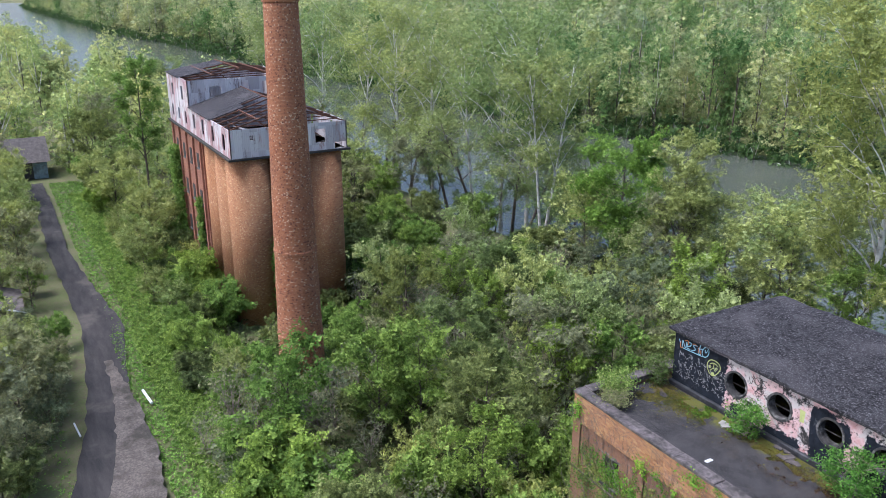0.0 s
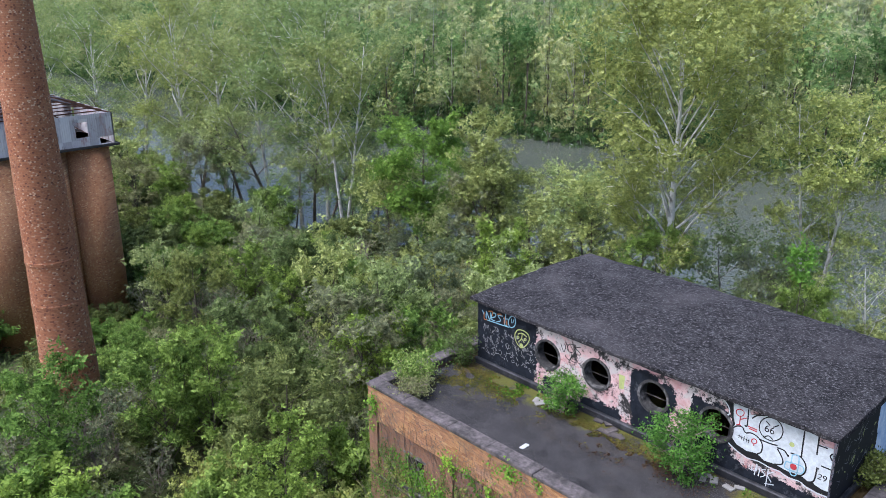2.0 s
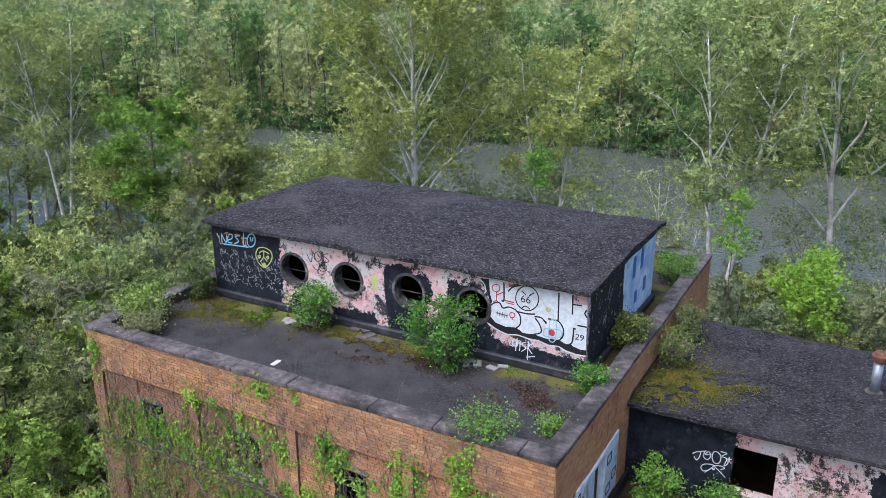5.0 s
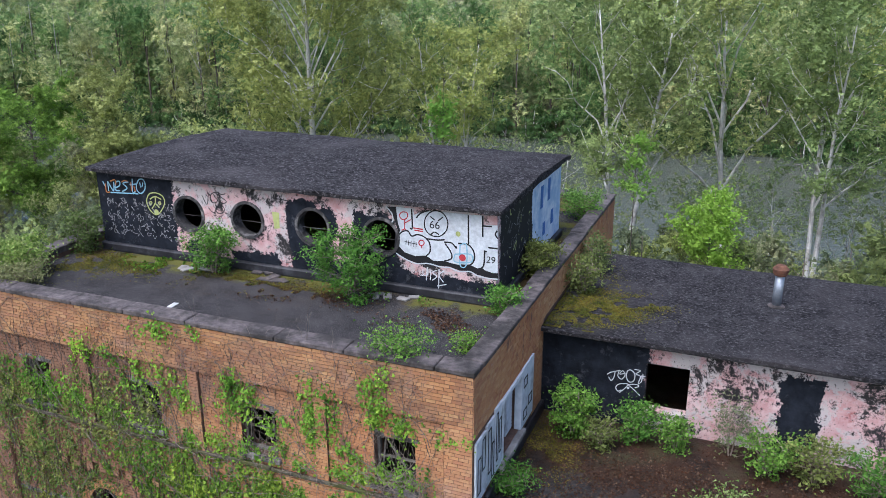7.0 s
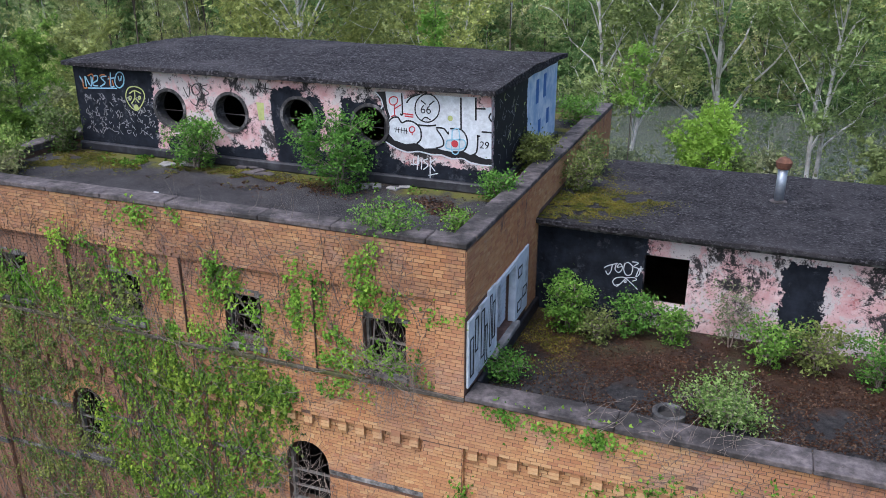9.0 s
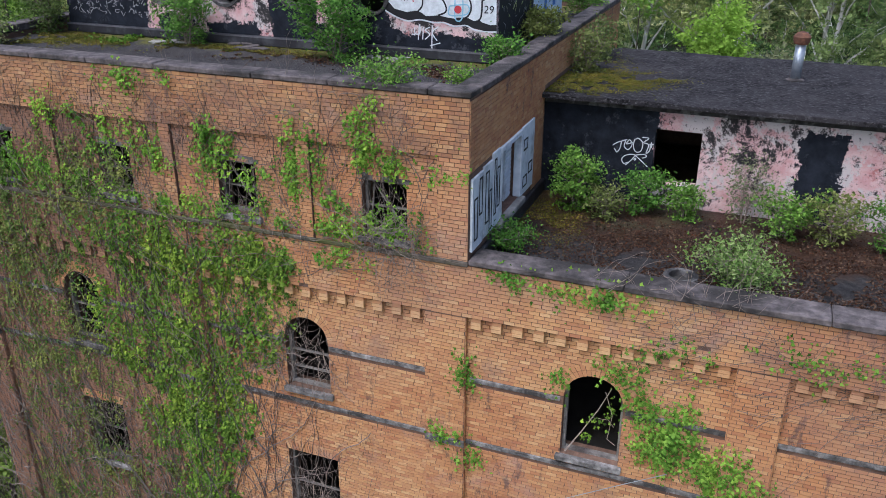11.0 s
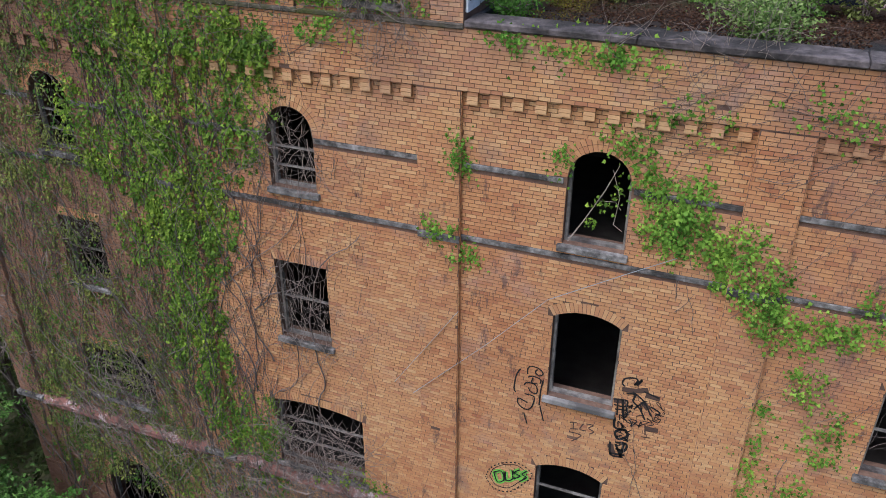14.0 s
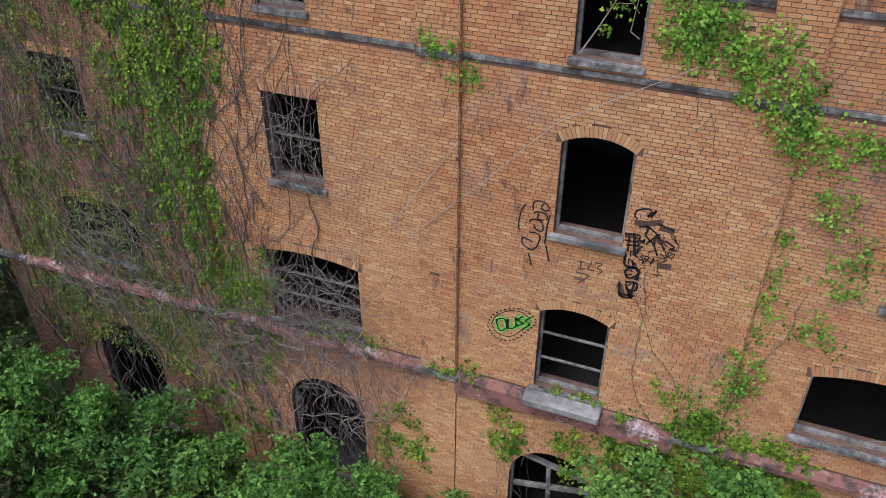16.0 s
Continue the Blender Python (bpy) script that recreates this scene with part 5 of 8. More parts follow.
for src, x, y, rz, s in ((syc_a, -118, 64, 2.0, 0.97), (syc_b, -100, 66, 3.3, 1.02), (syc_a, -128, 62.5, 4.1, 1.0), (syc_c, -84, 62, 1.2, 0.98), (syc_b, -140, 60.5, 5.0, 0.95), (syc_a, -152, 58, 0.9, 0.9),
                         (syc_c, 0.5, 66, 2.2, 0.96), (syc_b, -5.3, 67, 0.1, 0.98), (syc_a, 9, 66, 1.8, 0.95), (syc_c, -28, 68, 4.0, 0.85), (syc_b, -168, 56, 2.6, 0.9), (syc_a, 18, 70, 3.0, 0.95)):
    copy_thing(src, placed(x, y, ground_z(x, y), rz, s))

# broadleaf trees
maple = at(make_tree("maple_tree", "dense bright green maple at the river bank", "tree", 61, 16.5, 5.2, 0.28, 8500, 0.5, BARK, SPRAY_MAPLE, 0.7, first=0.25, limbs=18, twigs=5, rise=0.55), -69.5, 62.5)
slim = at(make_tree("poplar_tree", "slim upright tree with thin olive leaves", "tree", 66, 17.0, 3.6, 0.22, 5200, 0.5, BARK, SPRAY_LIGHT, 0.8, first=0.2, limbs=20, twigs=5, rise=1.3), -59.5, 62.0)
mid_a = at(make_tree("young_tree", "young woodland tree in fresh green leaf", "tree", 71, 9.0, 3.4, 0.16, 2000, 0.56, BARK, SPRAY_MID, 0.8, "woodland trees", first=0.18, limbs=13, twigs=3, sides=4, rise=0.7), -50, 30)
mid_b = at(make_tree("young_tree", "young tree with pale grey-green leaves", "tree", 72, 9.5, 3.0, 0.14, 1700, 0.5, BARK, SPRAY_GREY, 0.8, "woodland trees", first=0.2, limbs=13, twigs=3, sides=4, rise=1.0), -44, 34)
mid_c = at(make_tree("young_tree", "thin woodland tree with olive spring leaves", "tree", 73, 11.0, 2.8, 0.14, 1700, 0.5, BARK, SPRAY_OLIVE, 0.8, "woodland trees", first=0.25, limbs=13, twigs=3, sides=4, rise=1.1), -40, 45)
shrub_a = at(make_tree("shrub", "dense green shrub in the overgrown yard", "shrub", 81, 4.2, 2.6, 0.1, 1550, 0.5, BARK, SPRAY_MID, 0.78, "yard shrubs", stems=4, first=0.15, limbs=6, twigs=2, sides=3, rise=0.7), -47, 15)
shrub_b = at(make_tree("shrub", "bright green shrub in the overgrown yard", "shrub", 82, 4.6, 2.4, 0.1, 1550, 0.52, BARK, SPRAY_BRIGHT, 0.78, "yard shrubs", stems=4, first=0.15, limbs=6, twigs=2, sides=3, rise=0.8), -44, 12)
shrub_c = at(make_tree("shrub", "thin grey-green shrub with bare twigs", "shrub", 83, 4.4, 2.3, 0.1, 1100, 0.34, BARK, SPRAY_GREY, 0.8, "yard shrubs", stems=4, first=0.1, limbs=7, twigs=3, sides=3, rise=0.7), -52, 17)
# low dark shrub that deepens the gaps by its leaf colour
shrub_d = at(make_tree("shrub", "low bramble thicket, gap shade put into its dark green leaves", "shrub", 84, 3.0, 2.8, 0.08, 1400, 0.5, BARK, SPRAY_DARK, 0.8, "yard shrubs", stems=4, first=0.1, limbs=5, twigs=2, sides=3, rise=0.4), -40, 25)


shrub_e = at(make_tree("shrub", "nearly bare grey-brown shrub with few leaves", "shrub", 85, 4.6, 2.3, 0.13, 330, 0.3, TWIG, SPRAY_GREY, 0.9, "yard shrubs", stems=5, first=0.12, limbs=8, twigs=4, sides=3, rise=1.0), -55, 15)
mid_d = at(make_tree("young_tree", "young tree with pale yellow-green leaves", "tree", 75, 9.0, 3.2, 0.15, 1900, 0.52, BARK, SPRAY_LIGHT, 0.8, "woodland trees", first=0.18, limbs=13, twigs=3, sides=4, rise=0.9), -112, 24)
shrub_f = at(make_tree("shrub", "light yellow-green shrub in the thicket", "shrub", 86, 4.6, 2.2, 0.1, 1100, 0.4, BARK, SPRAY_LIGHT, 0.78, "yard shrubs", stems=4, first=0.12, limbs=7, twigs=3, sides=3, rise=0.9), -53, 26)
spire = at(make_tree("young_tree", "upright young tree with light green leaves", "tree", 74, 8.5, 2.1, 0.12, 2200, 0.42, BARK, SPRAY_BRIGHT, 0.75, "woodland trees", first=0.12, limbs=18, twigs=3, sides=4, rise=1.2), -49, 22)


def blocked(x, y, r):
    if -80 < x < -67 and 13.5 < y < 27:
        return True
    if -23 - r < x < 12 and 15.4 - r * 0.6 < y < 31 + r:
        return True
    if (x + 60.3) ** 2 + (y - 20.1) ** 2 < (2.3 + r * 0.5) ** 2:
        return True
    if SX0 - 1 < x < SX1 + 1 and SY0 - 1 < y < SY1 + 1:
        return True
    if x < -38 and float(np.interp(x, ROADX[::-1], ROADL[::-1])) - 1.0 - r * 0.6 < y < (12.5 if x < -54 else 9.0):
        return True
    return y > bank(NEAR_BANK, x) - 1.5


taken = []


def scatter(count, x0, x1, y0, y1, gap, choices, smin, smax, weight=None):
    made = tries = 0
    while made < count and tries < count * 40:
        tries += 1
        x, y = vr.uniform(x0, x1), vr.uniform(y0, y1)
        if blocked(x, y, 1.4) or any((x - a) ** 2 + (y - c) ** 2 < gap * gap for a, c in taken[-600:]):
            continue
        src = vr.choices(choices, weight)[0]
        s = vr.uniform(smin, smax)
        copy_thing(src, placed(x, y, ground_z(x, y) - 0.05, vr.uniform(0, 6.28), s, s * vr.uniform(0.9, 1.15)))
        taken.append((x, y))
        made += 1


# thin trees leaning over the water
willow = at(make_tree("bank_tree", "slight bank tree with thin yellow-green leaves", "tree", 68, 13.0, 4.2, 0.16, 3000, 0.45, BARK, SPRAY_OLIVE, 0.85, "bank trees", first=0.15, limbs=16, twigs=4, rise=0.8, sides=4, lean=2.0), -50, 67)
for x, y, s, rz in ((-76, 63, 0.95, 0.5), (-45, 68, 0.9, 1.6), (-31, 70, 0.7, 2.8), (-24, 66, 0.5, 4.4), (-18, 70, 0.5, 0.2), (-7, 72, 0.5, 3.6), (6, 72, 0.55, 2.0), (-54, 64, 0.75, 5.2), (-88, 66, 0.8, 1.1), (-97, 63, 0.7, 2.2), (-113, 62, 0.75, 3.0), (-124, 60, 0.8, 0.9), (-136, 58, 0.9, 2.7), (-64, 60, 0.6, 2.0), (-57, 66, 0.9, 0.9), (-51, 65, 0.8, 3.1), (-47, 64, 1.0, 4.0), (-34, 66, 0.8, 5.0), (-29, 64, 0.6, 1.9), (-21, 68, 0.5, 2.4), (-2, 69, 0.5, 0.4), (-72, 64, 0.85, 4.6), (-81, 64, 0.9, 2.9)):
    copy_thing(willow, placed(x, y, ground_z(x, y), rz, s))

leaner = at(make_tree("leaning_tree", "dark-stemmed tree leaning over the river, thinly leaved", "tree", 69, 17.0, 4.8, 0.3, 2400, 0.42, BARK, SPRAY_OLIVE, 0.9, "bank trees", first=0.4, limbs=12, twigs=5, rise=0.7, lean=6.0, wobble=0.09, limb=0.55), -104, 64.5)
for x, y, s, rz in ((-146, 60, 0.9, 0.4), (-134, 62, 0.95, 2.1), (-126, 63.5, 1.0, 3.9), (-119, 65, 0.85, 0.9), (-111, 63, 0.9, 5.3), (-97, 66, 1.0, 1.5), (-90, 63, 0.8, 2.9), (-79, 65.5, 0.85, 4.5), (-61, 68, 0.8, 0.2)):
    copy_thing(leaner, placed(x, y, ground_z(x, y), rz, s))

wisp = at(make_tree("bank_tree", "wispy young sycamore with few leaves beside the river", "tree", 97, 12.5, 3.8, 0.15, 1100, 0.36, BARK_WHITE, SPRAY_OLIVE, 0.9, "bank trees", first=0.2, limbs=15, twigs=5, rise=0.9, lean=1.5, wobble=0.07, limb=0.4), -30, 69)
for x, y, s, rz in ((-26, 71, 0.95, 0.7), (-22.5, 67, 0.85, 1.9), (-19, 72, 1.0, 3.2), (-16.5, 68, 0.8, 4.4), (-9, 70, 0.9, 5.5), (-6, 73, 0.85, 0.3), (-1.5, 71, 0.9, 2.6), (3, 73, 0.95, 3.9), (8, 70, 0.9, 1.0), (-33, 73, 0.8, 2.2)):
    copy_thing(wisp, placed(x, y, ground_z(x, y), rz, s))
at(make_tree("poplar_tree", "slender fresh green tree beside the silo house", "tree", 98, 25.0, 3.0, 0.22, 3600, 0.5, BARK, SPRAY_BRIGHT, 0.8, first=0.45, limbs=18, twigs=5, rise=1.0), -118.0, 18.6)

# the thicket between the factory, the chimney and the river
scatter(80, -62, -22, 9, 36, 2.5, [shrub_a, shrub_b, shrub_c, shrub_d, mid_a, shrub_e, spire, shrub_f], 0.7, 1.2, [4, 3, 4, 2, 1, 8, 3, 3])
scatter(60, -78, -21, 32, 47, 2.8, [mid_a, mid_b, mid_c, shrub_a, shrub_d, shrub_e, spire], 0.65, 0.95, [3, 3, 4, 3, 2, 8, 3])
scatter(56, -84, -21, 45, 66, 3.1, [shrub_a, shrub_b, shrub_c, shrub_d, mid_b, shrub_e, spire, shrub_f], 0.7, 1.2, [4, 3, 2, 4, 1, 5, 3, 2])
scatter(38, -160, -80, 34, 64, 3.6, [shrub_d, shrub_c, shrub_a, shrub_b], 0.8, 1.2, [2, 1, 4, 3])
scatter(26, -24, 24, 40, 66, 4.0, [mid_a, mid_b, shrub_a, shrub_d], 0.7, 0.95)
scatter(55, -79, -50, 12.5, 32, 2.3, [shrub_a, shrub_c, shrub_d, shrub_b], 0.55, 0.95, [4, 2, 2, 3])
scatter(36, -150, -82, 11.5, 19.5, 2.8, [shrub_b, shrub_f, mid_d, shrub_c], 0.6, 1.0, [3, 4, 3, 1])
scatter(30, -155, -108, 20, 60, 4.8, [mid_d, mid_c, mid_b, shrub_b], 0.8, 1.25)
scatter(40, -130, -55, -14, 3, 2.6, [mid_b, mid_d, shrub_c, shrub_b], 0.55, 0.85)
scatter(32, -260, -150, -40, 50, 7.0, [mid_d, mid_b, mid_c, mid_a], 0.9, 1.4)
scatter(26, -28, 14, 56, 75, 2.6, [shrub_a, shrub_c, shrub_f, shrub_e], 0.6, 0.9)
scatter(34, -150, -84, -13, 2, 3.2, [mid_d, shrub_c, shrub_b, mid_b], 0.55, 0.95)
scatter(20, 8, 40, 28, 80, 4.5, [mid_a, mid_c, shrub_a], 0.9, 1.4)
scatter(40, -106, -78, 33.5, 48, 2.6, [shrub_a, shrub_b, shrub_d], 0.8, 1.3, [4, 3, 2])
scatter(20, -110, -78, 15.5, 19.8, 2.2, [shrub_a, shrub_b], 0.8, 1.15)
for x, y, s, src in ((-57.6, 17.8, 0.8, shrub_a), (-57.2, 21.5, 0.85, shrub_c), (-58.5, 23.6, 0.8, shrub_b), (-61.5, 16.8, 0.7, shrub_c), (-47.5, 12.2, 1.25, shrub_b), (-44.5, 13.0, 1.3, shrub_b), (-50.0, 15.5, 1.1, spire), (-41.0, 14.5, 1.2, shrub_b), (-62, 0.2, 0.85, shrub_c), (-65.5, 0.6, 0.95, shrub_c), (-68.5, 0.8, 0.9, shrub_c), (-71.5, 1.4, 0.8, shrub_a), (-58.5, -1.2, 0.9, shrub_c), (-55.5, -2.2, 0.9, shrub_a), (-75.5, 2.3, 0.7, shrub_c), (-79, 2.6, 0.7, shrub_b), (-64, -1.2, 0.75, mid_b), (-68, -1.6, 0.7, mid_b), (-60.5, -2.4, 0.7, mid_b), (-73, -0.6, 0.6, mid_a)):
    copy_thing(src, placed(x, y, ground_z(x, y) - 0.05, s * 7, s))

# woods across the river and upstream, past counting
def far_wood(name, label, material, seed, spots, quads, size, hmin, hmax, rad, low=0.22):
    rng = np.random.default_rng(seed)
    out, sticks, limbs = [], Mesh(), Mesh()
    for x, y in spots:
        h = rng.uniform(hmin, hmax)
        z0 = ground_z(x, y)
        r = rad * rng.uniform(0.75, 1.25)
        nb = 9
        a = rng.uniform(0, 6.283, nb)
        f = np.sort(rng.uniform(low, 0.95, nb))
        q = r * np.sin(np.pi * np.clip((f - low + 0.12) / (1.1 - low), 0.05, 1)) * rng.uniform(0.3, 0.9, nb)
        cen = np.stack([x + q * np.cos(a), y + q * np.sin(a), z0 + h * f], 1)
        pick = rng.integers(0, nb, quads)
        out.append(cen[pick] + rng.normal(size=(quads, 3)) * np.array([r * 0.3, r * 0.3, h * 0.075]))
        sticks.tube([(x, y, z0 - 0.3), (x + rng.uniform(-0.6, 0.6), y + rng.uniform(-0.6, 0.6), z0 + h * 0.8)], [0.24, 0.05], 4, cap=False)
        for k in range(0, nb, 2):
            limbs.tube([(x, y, z0 + h * f[k] * 0.6), tuple(cen[k] + np.array([0, 0, 0.06 * h]))], [0.12, 0.03], 3, cap=False)
    ob = thing(name, label, "woods", kind="stuff")
    faces_object("foliage", leaf_tris(rng, np.concatenate(out), size), 3, material, ob, kind="stuff")
    part("trunks", sticks, BARK, ob, kind="stuff")
    part("limbs", limbs, BARK if material is FAR_MID else BARK_WHITE, ob, kind="stuff")
    return ob


front, deep, up_river = [[], [], []], [[], [], []], []
fr = random.Random(4)
x = -1100.0
while x < 75:
    c = bank(FAR_BANK, x)
    for row in range(3):
        front[fr.choices((0, 1, 2), (4, 5, 3))[0]].append((x + fr.uniform(-2, 2), c + 2 + row * 7 + fr.uniform(-2, 3)))
    x += 6.0 if x > -340 else 11.0
for i in range(900):
    x = fr.uniform(-420, 90)
    d = 22 + 300 * fr.random() ** 1.3
    deep[fr.choices((0, 1, 2), (4, 5, 3))[0]].append((x, bank(FAR_BANK, x) + d))
for i in range(420):
    x = fr.uniform(-480, -150)
    y = bank(NEAR_BANK, x) - 2 - 140 * fr.random() ** 1.2
    if not (x > -170 and -5 < y < 12):
        up_river.append((x, y))
beyond = []
for i in range(420):
    x = fr.uniform(-1150, -330)
    beyond.append((x, bank(FAR_BANK, x) + 4 + 260 * fr.random() ** 1.5))
scrub = []
x = -1100.0
while x < 75:
    for row in range(2):
        scrub.append((x + fr.uniform(-1.5, 1.5), bank(FAR_BANK, x) - 3.5 + row * 4.5 + fr.uniform(-1.0, 1.0)))
    x += 3.4 if x > -420 else 6.5
# scrub whose dark leaves also paint the shadow at the water's edge
far_wood("bank_scrub", "dark green scrub along the far waterline, bank shade in its colour", SPRAY_DARK_FAR, 311, scrub, 220, 0.9, 3.5, 6.5, 2.6, 0.02)
# leaf tones here are paled to stand in for aerial haze
TONES = (("olive", FAR_OLIVE), ("green", FAR_MID), ("grey", FAR_GREY))
for i, (tone, mat) in enumerate(TONES):
    far_wood("bank_woods", "spring woods on the far river bank, %s foliage" % tone, mat, 101 + i, front[i], 620, 1.15, 15, 26, 4.8, 0.06)
    far_wood("far_woods", "distant spring woodland with %s foliage" % tone, mat, 201 + i, deep[i], 160, 2.0, 16, 25, 5.6, 0.12)
far_wood("upstream_woods", "spring woods upstream of the silos", FAR_OLIVE, 301, up_river[:220], 290, 1.2, 9, 19, 4.6, 0.08)
far_wood("far_woods", "hazy pale woods round the river's upper bend", FAR_GREY, 304, beyond, 210, 2.6, 16, 26, 6.8)
far_wood("upstream_woods", "pale green woods upstream of the silos", FAR_UP, 302, up_river[220:], 290, 1.2, 8, 16, 4.4, 0.05)

# saplings behind the building
at(make_tree("sapling", "slender lime-green sapling taller than the roof", "tree", 91, 24.2, 0.42, 0.06, 700, 0.12, BARK, LEAF_LIME, 0.8, first=0.9, limbs=14, twigs=3, rise=0.8, wobble=0.01), -14.2, 31.6)
at(make_tree("sapling", "lime-green sapling behind the annex", "tree", 92, 20.5, 1.1, 0.07, 5200, 0.11, BARK, LEAF_LIME, 0.8, first=0.84, limbs=16, twigs=5, rise=0.7, wobble=0.01), -4.9, 33.2)
at(make_tree("sapling", "thin lime-green shoot behind the parapet", "tree", 93, 22.9, 0.55, 0.06, 800, 0.12, BARK, LEAF_LIME, 0.8, first=0.86, limbs=12, twigs=3, rise=0.9, wobble=0.01), -7.4, 33.0)
back_a = at(make_tree("young_tree", "leafy tree rising behind the annex", "tree", 95, 18.6, 2.2, 0.15, 3000, 0.32, BARK, SPRAY_MID, 0.9, "trees behind the annex", first=0.6, limbs=16, twigs=5, rise=0.5), 1.5, 34.0)
back_b = at(make_tree("young_tree", "pale leafy tree rising behind the annex", "tree", 96, 18.2, 2.2, 0.15, 2600, 0.3, BARK, SPRAY_GREY, 0.9, "trees behind the annex", first=0.6, limbs=16, twigs=5, rise=0.5), -1.6, 33.5)
for i, (x, y, s) in enumerate(((-10.5, 34, 0.98), (-7.5, 36, 0.97), (-4.0, 36.5, 0.96), (0.0, 37, 0.97), (4.2, 34.5, 1.0), (-13.5, 36, 0.95), (3.0, 39, 0.95), (-17, 35, 0.96), (-21, 37, 0.9))):
    copy_thing((back_a, back_b)[i % 2], placed(x, y, 0, i * 1.3, s))

# bushes on the roofs and at the foot of the wall
def bush(x, y, z, h, r, count, leaf, mat, label, seed, stems=5, tight=0.8):
    return at(make_tree("bush", label, "bush", seed, h, r, 0.035, int(count * 3.6), leaf * 0.6, VINE_WOOD, mat, tight * 0.86, stems=stems, first=0.04, limbs=8, twigs=2, rise=0.5, sides=3), x, y, z=z)


LEAF_PALE = leaf_material("pale_green_leaf", [(0.075, 0.135, 0.03), (0.14, 0.22, 0.052), (0.21, 0.3, 0.08), (0.34, 0.4, 0.16)])
GB = "bushy green seedling growing from the tarred roof"
bush(-15.75, 20.2, 19.5, 1.2, 0.8, 800, 0.095, LEAF_BRIGHT, GB, 401, 5, 0.6)
bush(-11.75, 19.95, 19.5, 1.55, 1.15, 1500, 0.1, LEAF_BRIGHT, GB, 402, 6, 0.62)
bush(-20.0, 18.3, 19.5, 0.75, 0.75, 1100, 0.1, LEAF_PALE, "pale green bush at the parapet corner", 403)
bush(-19.95, 20.3, 19.5, 1.15, 0.6, 600, 0.1, LEAF_MID, GB, 404)
bush(-19.3, 17.7, 19.5, 0.5, 0.6, 600, 0.08, LEAF_GREY, "low pale weed on the roof", 405)
bush(-9.4, 17.35, 19.5, 0.5, 0.75, 520, 0.08, LEAF_BRIGHT, "leafy vine spilling over the coping", 406)
bush(-8.35, 18.3, 19.5, 0.35, 0.3, 250, 0.07, LEAF_BRIGHT, "small weed beside the parapet", 407)
bush(-8.25, 20.4, 19.5, 0.55, 0.45, 500, 0.08, LEAF_BRIGHT, "small weed beside the parapet", 408)
bush(-8.2, 23.0, 19.5, 0.8, 0.55, 900, 0.1, LEAF_MID, "bush between penthouse and parapet", 409)
bush(-8.3, 28.2, 19.5, 0.7, 0.8, 900, 0.085, LEAF_BRIGHT, "bush at the far parapet", 410)
TB = "leafy bush growing on the terrace"
bush(-6.7, 20.95, 16.5, 1.25, 0.62, 850, 0.1, LEAF_BRIGHT, TB, 411, 6, 0.6)
bush(-6.0, 20.7, 16.5, 0.6, 0.5, 350, 0.09, LEAF_MID, TB, 431, 4, 0.6)
bush(-5.3, 21.2, 16.5, 0.85, 0.6, 480, 0.1, LEAF_BRIGHT, TB, 412, 4, 0.6)
bush(-4.45, 21.2, 16.5, 0.7, 0.5, 380, 0.1, LEAF_BRIGHT, TB, 413, 4, 0.6)
bush(-3.3, 21.4, 16.5, 1.5, 0.8, 260, 0.08, LEAF_GREY, "thin pale seedling on the terrace", 414, 3)
bush(-2.5, 20.9, 16.5, 0.85, 0.75, 480, 0.1, LEAF_BRIGHT, TB, 415, 5, 0.6)
bush(-1.6, 20.95, 16.5, 0.9, 0.7, 450, 0.1, LEAF_MID, TB, 416, 5, 0.6)
bush(-0.5, 20.7, 16.5, 1.0, 0.75, 520, 0.1, LEAF_BRIGHT, TB, 417, 5, 0.6)
bush(0.8, 20.9, 16.5, 0.9, 0.7, 450, 0.1, LEAF_MID, TB, 418, 5, 0.6)
bush(-3.2, 18.2, 16.5, 0.7, 1.0, 900, 0.085, LEAF_PALE, "low flowering bush by the terrace parapet", 419)
bush(-7.4, 18.4, 16.5, 0.35, 0.6, 500, 0.08, LEAF_BRIGHT, "low weed at the terrace corner", 420)
bush(-7.25, 24.0, 18.8, 0.9, 0.6, 500, 0.09, LEAF_MID, "weed on the annex roof", 421)
bush(-7.3, 25.6, 18.8, 1.0, 0.5, 500, 0.09, LEAF_MID, "weed on the annex roof", 422)
SPRAY_FOOT = leaf_material("shrub_leaf_spray", [(0.03, 0.065, 0.016), (0.08, 0.16, 0.034), (0.15, 0.28, 0.055), (0.055, 0.11, 0.024)], 0.25, 8.0)
SPRAY_FRESH = leaf_material("fresh_shrub_leaf_spray", [(0.06, 0.12, 0.024), (0.13, 0.24, 0.042), (0.2, 0.34, 0.06)], 0.25, 8.5)
# the SPRAY_DARK shrubs in front carry shade in their leaf colour
FB = "dense green shrub at the foot of the brick wall"
